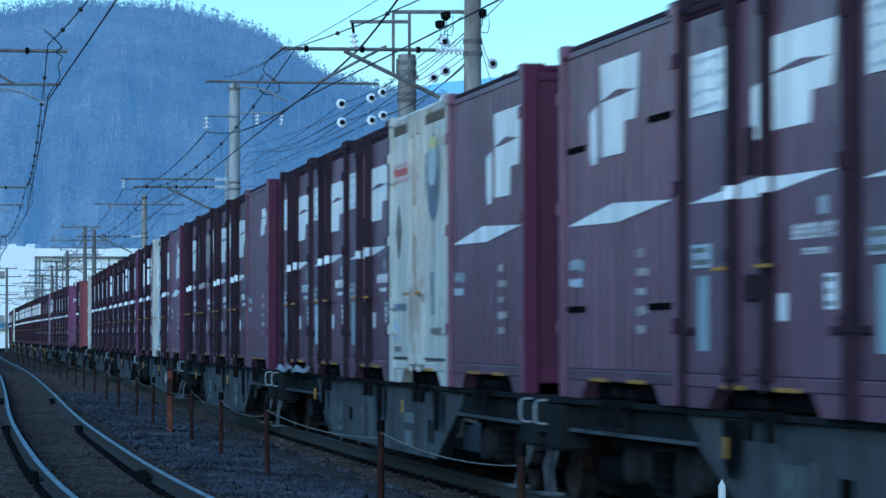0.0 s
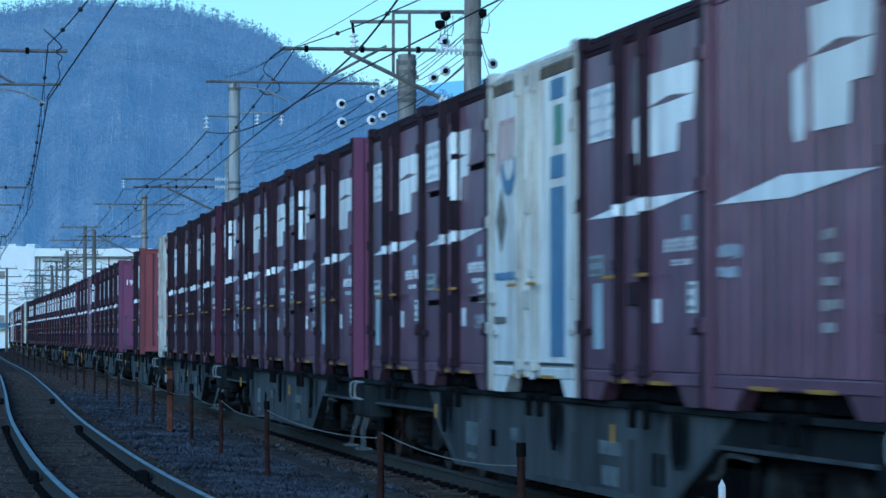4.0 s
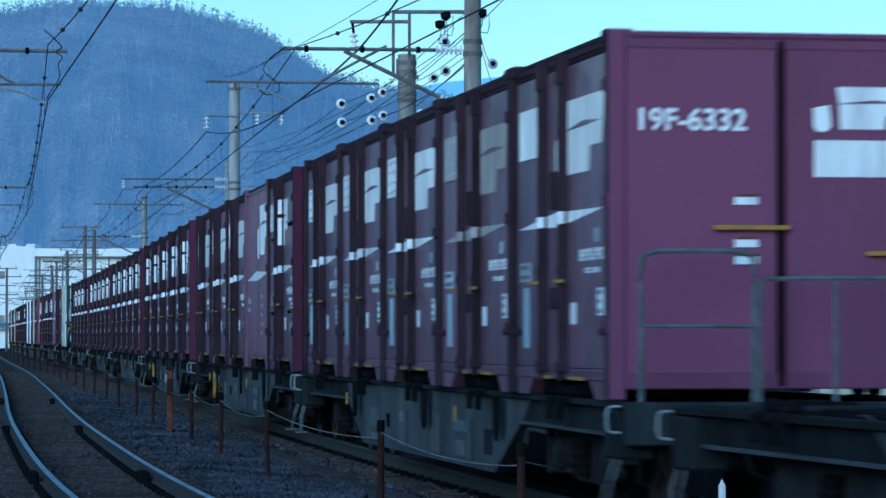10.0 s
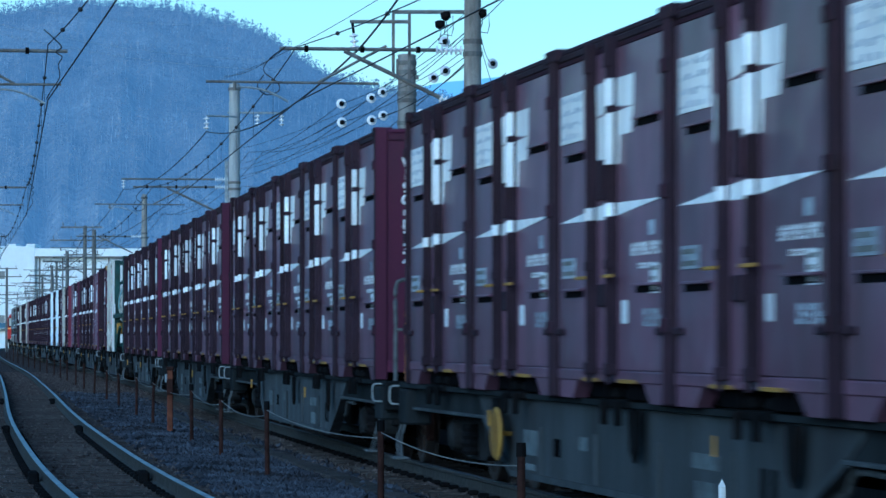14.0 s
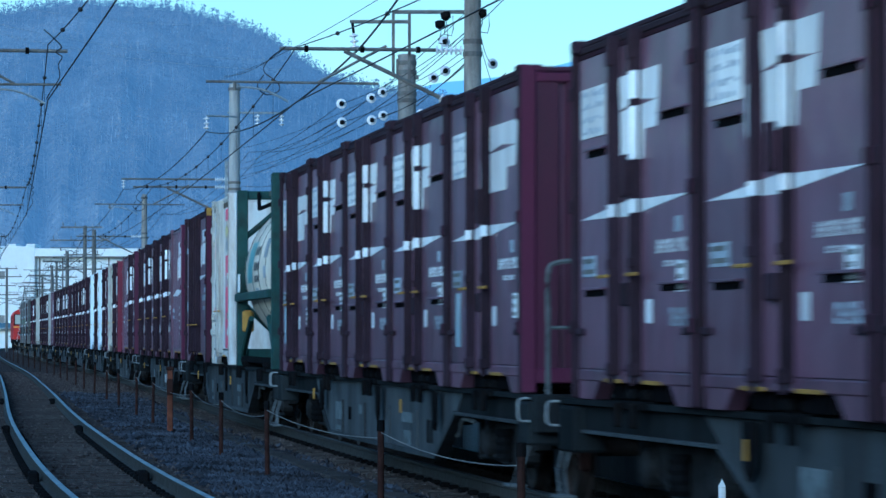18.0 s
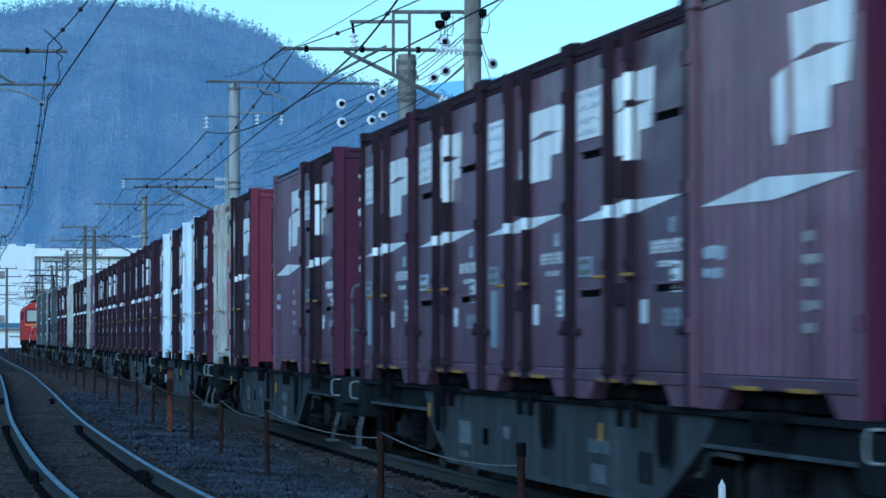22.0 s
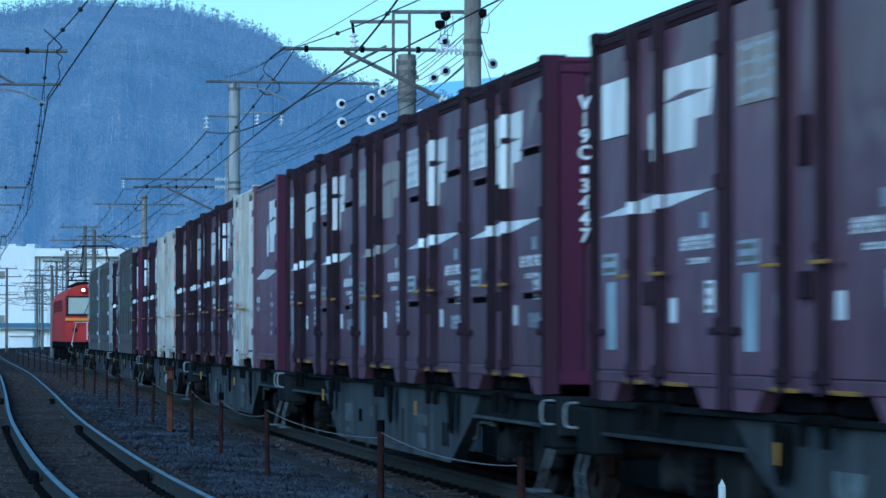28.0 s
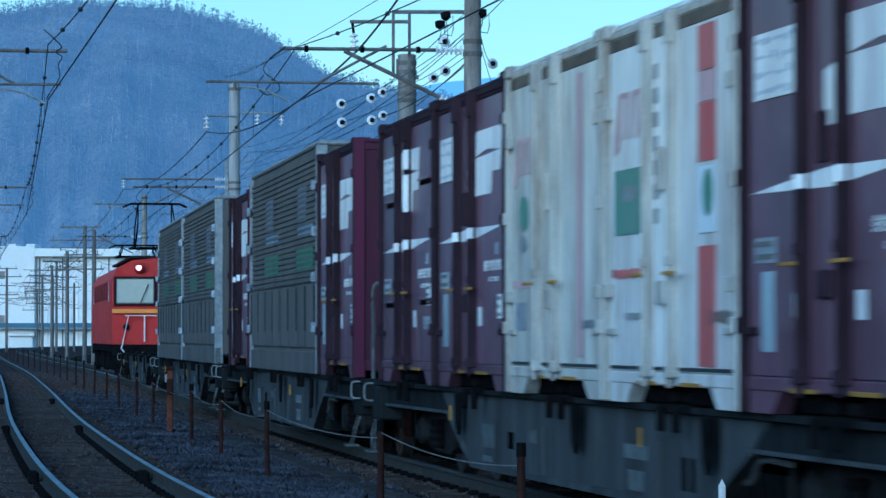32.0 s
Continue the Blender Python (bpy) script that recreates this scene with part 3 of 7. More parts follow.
def bands(s, zs, r):
    for z in zs:
        s.lathe((0, 0, z), (0, 0, 1), [(-0.04, r), (-0.04, r + 0.014), (0.04, r + 0.014), (0.04, r)], 14)
    return s


def smooth_path(pts, n=4):
    """Catmull-Rom points through the given ones."""
    P = [Vector(p) for p in pts]
    P = [P[0] * 2 - P[1]] + P + [P[-1] * 2 - P[-2]]
    out = []
    for a, b, c, d in zip(P[:-3], P[1:-2], P[2:-1], P[3:]):
        for i in range(n):
            t = i / n
            out.append(0.5 * (2 * b + (c - a) * t + (2 * a - 5 * b + 4 * c - d) * t * t + (3 * b - a - 3 * c + d) * t ** 3))
    return out + [P[-2]]


def mast(y, lat, height, wire, side=-1, feeder=0.0, lod=0, push=True, radius=0.135, skin='concrete', double=False):
    """A concrete pole with a hinged bracket that reaches over the track. Local x: to the right of the line; wire: from pole to contact wire."""
    base = beside(y, lat)
    k = float(np.interp(y, YS, SL))
    m = Matrix.Translation((base.x, base.y, 0)) @ pose(0, 0, 0, 0, 0, math.degrees(math.atan(-k)))
    po = thing("catenary_pole", "round concrete railway pole with steel brackets and white insulators", "railway pole", "catenary poles", m)
    # far poles take the iron grey in place of distance haze on concrete
    skin = 'iron' if lod else skin
    part("shaft", Shape().lathe((0, 0, -0.9), (0, 0, 1), [(0, radius + 0.03), (height * 0.6, radius + 0.01), (height + 0.9, radius - 0.01)], 16), M[skin], po, smooth=True)
    for z in (4.96, 5.9, 6.1, height - 0.15)[:2 if lod else 4]:
        part("band", bands(Shape(), [z], radius + 0.008), M['iron'], po, "galvanised clamp band")
    q = side
    zt, zb = 5.96, 5.02
    xc = wire * q
    if lod < 2:
        for za in ((zt, zt + 0.24) if double else (zt,)):
            part("insulator", insulator((q * (radius + 0.02), 0, za), (q * 0.62, 0, za), 6), M['porcelain'], po, "white ribbed insulator")
        part("insulator", insulator((q * (radius + 0.01), 0, zb), (q * 0.55, 0, zb + 0.18), 6), M['porcelain'], po, "white ribbed insulator")
    top = part("top_tube", Shape().tube((q * 0.6, 0, zt), (xc + q * (0.14 if push else 0.36), 0, zt), 0.03), M['iron'], po, "horizontal bracket tube")
    if double:
        part("top_tube", Shape().tube((q * 0.6, 0, zt + 0.24), (xc + q * 0.5, 0, zt + 0.24), 0.028), M['iron'], po, "horizontal bracket tube")
    part("strut", Shape().tube((q * 0.5, 0, zb + 0.16), (xc - q * 0.9, 0, zt - 0.03), 0.034), M['iron'], po, "slanting bracket tube")
    part("brace", Shape().tube((xc - q * 1.58, 0, zt + 0.06), (xc - q * 0.48, 0, 5.42), 0.022), M['iron'], po)
    part("registration_tube", Shape().tube((xc - q * 1.45, 0, 5.41), (xc + q * (1.32 if push else 0.26), 0, 5.42), 0.021), M['iron'], po)
    for f in (0.12, 0.5, 0.88)[:1 if lod else 3]:
        x = q * 0.6 + (xc - q * 0.6) * f
        part("clamp", Shape().lathe((x, 0, zt), (1, 0, 0), [(-0.03, 0.03), (-0.03, 0.055), (0.03, 0.055), (0.03, 0.03)], 10), M['under'], top)
    o = 0.86 * (q if push else -q)
    pts = [(xc + o * (1 - i / 8), 0, 5.33 + 0.015 * math.sin(i * 0.5) - 0.21 * (i / 8) ** 2.2) for i in range(9)]
    part("steady_arm", Shape().path(pts, 0.019, 6), M['pale'], po, "curved pale steady arm")
    part("drop", Shape().tube((xc + o, 0, 5.42), (xc + o, 0, 5.28), 0.028), M['iron'], po)
    if feeder:
        part("crossarm", Shape().bbox(-0.22, 1.5, -0.04, 0.04, feeder, feeder + 0.06, 0.006), M['pale'], po, "steel feeder crossarm")
        for x in (0.71, 1.46):
            part("insulator", insulator((x, 0, feeder - 0.02), (x, 0, feeder - 0.38), 3, 0.08), M['porcelain'], po, "white hanging insulator")
        part("conduit", Shape().bbox(-radius - 0.12, -radius - 0.015, -0.05, 0.05, -0.6, feeder - 1.45, 0.01), M['pale'], po, "pale cable conduit")
    return po


WIRE = {TRAIN: 0.0, SECOND: 0.0}
for i, y in enumerate(MAST_Y):
    mast(y, 3.96 if i == 0 else 3.85, (9.4, 9.15, 7.9)[min(i, 2)], 2.98, -1, feeder=8.24 if i == 1 else 0.0, lod=0 if i < 3 else 2, radius=0.175 if i == 1 else 0.135, skin='pole_pale' if i == 1 else 'concrete', double=i == 1)
    mast(y + 1.0, SECOND - 2.95, 8.6, 2.98, 1, lod=0 if i < 3 else 2, push=False)

# the gantry frame beside the first pole, with strain insulators
base = beside(55.5, 3.88)
fr = thing("gantry", "dark steel gantry carrying feeder insulators on a pole", "gantry", "", Matrix.Translation((base.x, base.y, 0)))
part("crossarm", Shape().bbox(-1.22, -0.06, -0.05, 0.05, 6.555, 6.61, 0.006), M['iron'], fr)
part("crossarm", Shape().bbox(-1.90, -0.92, -0.05, 0.05, 6.40, 6.45, 0.006), M['iron'], fr)
for x, z0 in ((-1.20, 5.55), (-0.94, 5.4)):
    part("upright", Shape().bbox(x - 0.025, x + 0.025, -0.03, 0.03, z0, 6.553, 0.005), M['iron'], fr)
part("hanger", Shape().tube((-1.86, 0, 6.42), (-1.84, 0, 6.24), 0.022), M['under'], fr)
part("insulator", insulator((-1.84, 0, 6.24), (-1.82, 0, 5.97), 3, 0.07), M['porcelain'], fr, "weathered ribbed insulator")
for x, z in ((-0.36, 6.62), (-0.45, 6.48), (0.22, 6.66)):
    b = Shape().lathe((x, 0, z - 0.04), (0.1, -0.3, -1), [(0, 0.02), (0.02, 0.085), (0.10, 0.08), (0.14, 0.03)], 12)
    part("bell_insulator", b, M['under'], fr, "dark bell-shaped insulator", smooth=True)
    lp = [(x + 0.02 * math.sin(k), 0.0, z - 0.15 - 0.05 * k) for k in range(6)] + [(x + 0.10, 0, z - 0.42), (x + 0.13, 0, z - 0.3), (x + 0.12, 0, z - 0.1)]
    part("jumper", Shape().path(lp, 0.008, 5), M['wire'], fr)

# a shorter, thicker pole behind it
base = Vector(((720 - 784) / 6160 * 64.5, 64.5, 0))
sp = thing("anchor_pole", "short thick concrete pole with iron bands", "railway pole", "", Matrix.Translation(base))
part("shaft", Shape().lathe((0, 0, -0.9), (0, 0, 1), [(0, 0.19), (7.44, 0.165)], 18), M['concrete'], sp, smooth=True)
for z in (6.42, 6.25, 5.85, 5.72, 5.3, 5.16):
    part("band", bands(Shape(), [z], 0.168), M['iron'], sp, "rusting clamp band")
part("bracket", Shape().bbox(-0.20, -0.15, -0.05, 0.05, 6.2, 6.5, 0.01), M['iron'], sp)
part("bracket", Shape().bbox(0.15, 0.22, -0.05, 0.05, 6.12, 6.2, 0.01), M['iron'], sp)
part("cap", Shape().lathe((0, 0, 6.54), (0, 0, 1), [(0, 0.172), (0.035, 0.172), (0.05, 0.12)], 18), M['concrete'], sp)


def sagged(a, b, sag, n=14):
    a, b = Vector(a), Vector(b)
    return [a.lerp(b, i / n) - Vector((0, 0, 4 * sag * (i / n) * (1 - i / n))) for i in range(n + 1)]


stag = [0.12, -0.12]
ends = [4.0] + MAST_Y + [480]
for lat, nm in ((TRAIN, "main"), (SECOND, "second")):
    for i in range(len(ends) - 1):
        y0, y1 = ends[i], ends[i + 1]
        r = 0.0075 if i < 3 else 0.012
        sh = -0.0 if lat == TRAIN else 0.13
        a, b = beside(y0, lat + sh + stag[i % 2]), beside(y1, lat + sh + stag[(i + 1) % 2])
        if lat == SECOND:
            b.x += float(np.interp(y1, *APART)) * 0.6
            a.x += -0.65 if i == 0 else float(np.interp(y0, *APART)) * 0.6
        ow = thing("overhead_wire", "dark contact wire hung by droppers from a sagging messenger wire", "overhead wire", "overhead line spans")
        cp = sagged((a.x, a.y, 5.10), (b.x, b.y, 5.10), 0.03)
        mp = sagged((a.x, a.y, 5.98), (b.x, b.y, 5.98), 0.55)
        part("contact_wire", Shape().path(cp, r * 1.5, 5), M['wire'], ow)
        part("messenger_wire", Shape().path(mp, r * 1.3, 5), M['wire'], ow)
        ds, cl = Shape(), Shape()
        for k in range(1, 11):
            f = k / 11
            pa, pb = Vector((a.x, a.y, 5.98)).lerp(Vector((b.x, b.y, 5.98)), f), Vector((a.x, a.y, 5.10)).lerp(Vector((b.x, b.y, 5.10)), f)
            pa.z -= 4 * 0.55 * f * (1 - f)
            if i:
                ds.tube(pa, pb, 0.004, n=4)
            cl.lathe(pa, (0, 1, 0.1), [(-0.05, 0.012), (-0.03, 0.034), (0.03, 0.034), (0.05, 0.012)], 8)
        if i:
            tagged(part("dropper", ds, M['wire'], ow, "thin vertical hangers"), kind="stuff")
        tagged(part("clip", cl, M['wire'], ow, "dark bead clips"), kind="stuff")
        if i == 0:
            continue
        if lat == TRAIN:
            j = [(a.x - 0.15, a.y - 0.3, 5.97), (a.x - 0.42, a.y, 5.80), (a.x - 0.52, a.y, 5.60), (a.x - 0.3, a.y, 5.42), (a.x - 0.28, a.y, 5.28), (a.x - 0.48, a.y, 5.22), (a.x - 0.62, a.y, 5.36), (a.x - 0.52, a.y, 5.54)]
        else:
            j = [(a.x + 0.19, a.y - 2.2, 6.02), (a.x + 0.20, a.y - 1.2, 6.0), (a.x + 0.27, a.y - 0.5, 5.90), (a.x + 0.18, a.y - 0.5, 5.82), (a.x + 0.28, a.y - 0.5, 5.74), (a.x + 0.22, a.y - 0.5, 5.62), (a.x + 0.24, a.y - 0.5, 5.42), (a.x + 0.10, a.y - 0.5, 5.2), (a.x, a.y - 0.2, 5.1)]
        part("jumper", Shape().path(smooth_path(j), 0.010, 5), M['wire'], ow, "looped jumper cable")
# feeder lines on the crossarms, and bare wires beyond
for lat, z in ((4.30, 7.05), (4.73, 7.05), (4.1, 6.0), (4.5, 5.6), (4.9, 5.2)):
    for i in range(len(MAST_Y) - 1):
        a, b = beside(MAST_Y[i], lat, z), beside(MAST_Y[i + 1], lat, z)
        single("feeder_wire", Shape().path(sagged(a, b, 0.7), 0.008 if i < 2 else 0.012, 5), M['wire'], "bare dark feeder wire strung from pole to pole", "wire", "feeder wires")


def from_view(px, py, d):
    """A point at distance d ahead, by its bearing."""
    e = 0.0251
    u, v = (px - 784) / 6160, (441 - py) / 6160
    return Vector((u * d, d, EYE_Z + d * (v * math.cos(e) + math.sin(e)) / (math.cos(e) - v * math.sin(e))))


# pairs of disc insulators on the wires that end at the anchor pole
for px, py, d in ((604, 184, 60), (657, 174, 62), (677, 164, 62), (605, 217, 60), (658, 213, 62), (678, 205, 62), (787, 74, 57), (788, 126, 58),
                  (767, 138, 59), (872, 113, 58), (872, 187, 60), (745, 202, 63)):
    c = from_view(px, py, d)
    di = thing("disc_insulator", "white porcelain disc insulator with a dark centre on a wire", "insulator", "disc insulators", Matrix.Translation(c))
    part("disc", Shape().lathe((0, 0, 0), (0.2, -1, 0.1), [(-0.03, 0.02), (-0.02, 0.085), (0.0, 0.09), (0.02, 0.05)], 20), M['porcelain'], di, smooth=True)
    part("cap", Shape().lathe((0, 0, 0), (0.2, -1, 0.1), [(0.02, 0.045), (0.05, 0.04), (0.06, 0.015)], 12), M['under'], di, "dark iron cap")
# wires that the discs hang in
for (x0, y0, d0), (x1, y1, d1) in (((604, 184, 60), (822, 60, 56)), ((657, 174, 62), (820, 60, 56)), ((677, 164, 62), (822, 88, 56)), ((605, 217, 60), (822, 102, 56)),
                                   ((658, 213, 62), (822, 118, 56)), ((678, 205, 62), (822, 115, 56)), ((845, 60, 56), (895, 210, 66)), ((850, 60, 56), (872, 113, 58)),
                                   ((604, 184, 60), (430, 290, 107)), ((657, 174, 62), (425, 300, 107)), ((677, 164, 62), (430, 262, 107)), ((605, 217, 60), (420, 320, 107)),
                                   ((658, 213, 62), (428, 312, 107)), ((678, 205, 62), (430, 300, 107)), ((668, 0, 52), (392, 140, 108)), ((503, 86, 55.5), (396, 135, 74))):
    a, b = from_view(x0, y0, d0), from_view(x1, y1, d1)
    single("stay_wire", Shape().path(sagged(a, b, 0.12, 10), 0.006, 5), M['wire'], "thin dark wire between poles and insulators", "wire", "stay wires")

# the thick feeder cable with its hanging insulators
FEED = [(757, -80, 44), (638, 84, 55.5), (365, 233, 106), (218, 335, 160), (140, 415, 213)]
for i in range(len(FEED) - 1):
    a, b = from_view(*FEED[i]), from_view(*FEED[i + 1])
    single("feeder_cable", Shape().path(sagged(a, b, 0.5 if i else 0.05, 16), 0.017, 6), M['wire'], "thick dark feeder cable sagging between poles", "cable", "feeder cables")
for i in (2, 3):
    q = from_view(*FEED[i])
    mb = beside(FEED[i][2], 3.85)
    br = thing("cable_bracket", "short steel arm with a hanging white insulator", "bracket", "cable brackets", Matrix.Translation(q))
    part("arm", Shape().tube((0, 0, 0.48), (mb.x - q.x, mb.y - q.y, 0.48), 0.03), M['pale'], br)
    part("insulator", insulator((0, 0, 0.05), (0, 0, 0.46), 3, 0.09), M['porcelain'], br, "white ribbed insulator")

# ================= far end of the line: masts, factory, fence =================
for px, top, d in ((12, 474, 365), (66, 515, 420), (92, 500, 420), (120, 455, 360), (100, 462, 400), (150, 400, 230), (75, 486, 390)):
    b, t = from_view(px, 598, d), from_view(px, top, d)
    mp_ = thing("signal_mast", "thin grey lattice mast with crossarms beside the line", "mast", "far masts", Matrix.Translation((b.x, b.y, -0.9)))
    h = t.z + 0.9
    part("shaft", Shape().tube((0, 0, 0), (0, 0, h), 0.16, 0.12), M['iron'], mp_)
    arms = Shape()
    for k, (zz, w) in enumerate(((0.99, 1.6), (0.9, 2.3), (0.8, 1.4), (0.7, 1.8))):
        arms.bbox(-w, w * 0.7, -0.05, 0.05, h * zz - 0.05, h * zz + 0.05, 0.01)
        for x in (-w * 0.9, -w * 0.4, w * 0.6):
            arms.tube((x, 0, h * zz), (x, 0, h * zz + 0.3), 0.025, n=6)
    part("crossarm", arms, M['iron'], mp_, "crossarms with pin insulators")

D_F = 540.0
fb = thing("factory", "large white clad factory hall with a blue base band", "factory building")
x0, x1, x2 = from_view(-140, 0, D_F).x, from_view(62, 0, D_F).x, from_view(262, 0, D_F).x
z1, z2 = from_view(0, 436, D_F).z, from_view(0, 440, D_F).z
part("tower", Shape().bbox(x0, x1, D_F, D_F + 30, -0.9, z1, 0.15), M['wall'], fb, "plain white tower block")
tp = Shape()
for a, b in ((12, 28), (46, 62)):
    tp.bbox(from_view(a, 0, D_F).x, from_view(b, 0, D_F).x, D_F + 0.1, D_F + 8, z1 + 0.002, z1 + 0.35, 0.05)
part("parapet", tp, M['wall'], fb)
part("hall", Shape().bbox(x1 + 0.01, x2, D_F + 1.0, D_F + 60, -0.9, z2 - 1.25, 0.1), M['wall'], fb, "long white hall")
part("roof", Shape().prism([(D_F - 0.2, z2 - 1.24), (D_F + 62, z2 - 1.24), (D_F + 62, z2 + 0.3), (D_F - 0.2, z2)], 'x', x1 + 0.02, x2 + 0.6), M['wall'], fb, "pale flat roof with a deep fascia")
part("gutter", Shape().bbox(x1 + 0.02, x2 + 0.6, D_F - 0.3, D_F - 0.202, z2 - 1.42, z2 - 1.22, 0.04), M['iron'], fb, "dark gutter line")
for i in range(15):
    xx = x1 + 0.6 + (x2 - x1 - 0.8) * i / 14
    part("pilaster", Shape().box(xx - 0.09, xx + 0.09, D_F + 0.8, D_F + 1.0, -0.9, z2 - 1.5), M['iron' if i % 3 == 0 else 'wall'], fb)
zb = from_view(0, 572, D_F).z
part("base_band", Shape().box(x0, x2, D_F - 0.25, D_F - 0.01, zb - 0.75, zb), M['wallblue'], fb, "dark blue band along the base")
part("canopy", Shape().bbox(x0, x2, D_F - 1.2, D_F - 0.26, zb - 1.0, zb - 0.76, 0.05), M['pale'], fb)
for i, (pxw, pyw) in enumerate(((3, 487), (3, 565))):
    c = from_view(pxw, pyw, D_F)
    part("window", Shape().bbox(c.x - 0.5, c.x + 0.5, D_F - 0.06, D_F - 0.003, c.z - 0.6, c.z + 0.6, 0.02), M['concrete'], fb, "small grey window")
# low white fence and huts in front of it
c0, c1 = from_view(20, 0, 430), from_view(58, 0, 430)
hb = thing("hut", "low white equipment hut beside the line", "hut")
part("wall", Shape().bbox(c0.x, c1.x, 430, 434, -0.9, from_view(0, 600, 430).z + 0.2, 0.05), M['wall'], hb)
part("roof", Shape().bbox(c0.x - 0.2, c1.x + 0.2, 429.8, 434.2, from_view(0, 600, 430).z + 0.21, from_view(0, 597, 430).z + 0.2, 0.04), M['pale'], hb)

# ================= hills =================
def hill(name, px, py, dist, depth, foot, material, label, nx=150, ny=26, rough=1.0, seed=3):
    r = np.random.default_rng(seed)
    s = Shape()
    xs = np.linspace(px[0], px[-1], nx)
    top = np.interp(xs, px, py)
    k = np.ones(5) / 5
    top = np.convolve(np.pad(top, 2, 'edge'), k, 'valid')
    P = []
    for j in range(ny):
        f = j / (ny - 1)
        d = dist - depth * (1 - f)
        for i in range(nx):
            h = from_view(xs[i], top[i], dist).z
            w = f ** 0.85
            nz = noise.fractal(Vector((xs[i] * 0.012, f * 3.5, seed)), 1.0, 2.0, 5) * 0.10 * rough * (1 - f * 0.85)
            z = foot + (h - foot) * max(0.0, w + nz * (w * (1.2 - w) * 3))
            P.append(((xs[i] - 784) / 6160 * d, d, z))
    F = [(j * nx + i, j * nx + i + 1, (j + 1) * nx + i + 1, (j + 1) * nx + i) for j in range(ny - 1) for i in range(nx - 1)]
    s.add(P, F)
    return single(name, s, material, label, "hill", kind="structure", smooth=True), P


HX = [-900, -400, -150, -40, 0, 40, 90, 150, 220, 280, 330, 380, 430, 470, 510, 560, 610, 660, 720, 790, 850, 950, 1050]
HY = [170, 70, 46, 31, 25, 16, 10, 7, 10, 17, 25, 37, 52, 69, 92, 126, 149, 163, 168, 178, 210, 330, 470]
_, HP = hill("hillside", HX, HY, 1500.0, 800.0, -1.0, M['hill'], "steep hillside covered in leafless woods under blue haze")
# never in view: added so container sides mirror hill rather than sky
hill("hillside_beyond", [-5200, -4200, -3200, -2400, -1800, -1300, -895], [330, 250, 190, 120, 90, 130, 168], 1500.0, 800.0, -1.0, M['hill'], "unseen added hillside that darkens reflections in the containers", 90, 20, seed=5)
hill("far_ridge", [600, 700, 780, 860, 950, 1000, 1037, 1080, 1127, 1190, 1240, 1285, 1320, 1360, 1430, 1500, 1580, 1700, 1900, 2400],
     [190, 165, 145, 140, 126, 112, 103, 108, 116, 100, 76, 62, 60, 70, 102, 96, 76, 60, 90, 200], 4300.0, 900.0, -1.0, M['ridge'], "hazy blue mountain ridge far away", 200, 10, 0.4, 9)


def woods(name, pts, nx, ny, count, seed, material, label, h0, h1, clumps=7, crest=False, spread=0.26, size=(0.05, 0.06), trunk=0.016, lo=0.3, top=1.0):
    """Leafless trees on a hillside: trunk slivers and small ragged clumps of twigs in one piece of stuff."""
    r = np.random.default_rng(seed)
    G = np.array(pts).reshape(ny, nx, 3)
    u, v = r.random(count) * (nx - 1.001), (1 - r.random(count) ** 1.25) * top * (ny - 1.001)
    if crest:
        u = np.sort(u) + 1.2 * np.sin(np.arange(count) * 0.05)
        u, v = np.clip(u, 0, nx - 1.01), np.full(count, ny - 1.01) - r.random(count) * 0.35
    i, j = u.astype(int), v.astype(int)
    fu, fv = (u - i)[:, None], (v - j)[:, None]
    P = (G[j, i] * (1 - fu) + G[j, i + 1] * fu) * (1 - fv) + (G[j + 1, i] * (1 - fu) + G[j + 1, i + 1] * fu) * fv
    keep = np.abs(P[:, 0] / P[:, 1] + 0.055) < 0.085
    P = P[keep]
    n = len(P)
    H = h0 + (h1 - h0) * r.random(n) ** 1.5
    base = np.array([(1, 0, 0), (0, 1, 0), (-1, 0, 0), (0, -1, 0), (0, 0, 1.0), (0, 0, -0.8)], float)
    tri = np.array([(0, 1, 4), (1, 2, 4), (2, 3, 4), (3, 0, 4), (1, 0, 5), (2, 1, 5), (3, 2, 5), (0, 3, 5)])
    V, F, o = [], [], 0
    for c in range(clumps):
        a = r.random(n) * 6.283
        rad = H * (size[0] + size[1] * r.random(n))
        q = base[None] * rad[:, None, None] * (0.4 + 1.1 * r.random((n, 6, 1)))
        off = np.stack([np.cos(a) * H * spread * r.random(n), np.sin(a) * H * spread * r.random(n), H * (lo + (1 - lo) * r.random(n))], 1)
        V.append((q + (P + off)[:, None, :]).reshape(-1, 3))
        F.append((tri[None] + 6 * np.arange(n)[:, None, None]).reshape(-1, 3) + o)
        o += 6 * n
    w = trunk * H
    for dx, dy in ((1, 0), (0, 1)):
        lean = r.normal(0, 0.06, n) * H
        t = np.stack([np.stack([P[:, 0] - w * dx, P[:, 1] - w * dy - 0.6, P[:, 2] - 1], 1), np.stack([P[:, 0] + w * dx, P[:, 1] + w * dy - 0.6, P[:, 2] - 1], 1),
                      np.stack([P[:, 0] + lean, P[:, 1] - 0.6, P[:, 2] + H], 1)], 1).reshape(-1, 3)
        V.append(t)
        F.append(np.arange(3 * n).reshape(-1, 3) + o)
        o += 3 * n
    me = bpy.data.meshes.new(name)
    me.from_pydata(np.concatenate(V).tolist(), [], np.concatenate(F).tolist())
    me.materials.append(material)
    return tagged(new(name, me), label, "woods", kind="stuff")


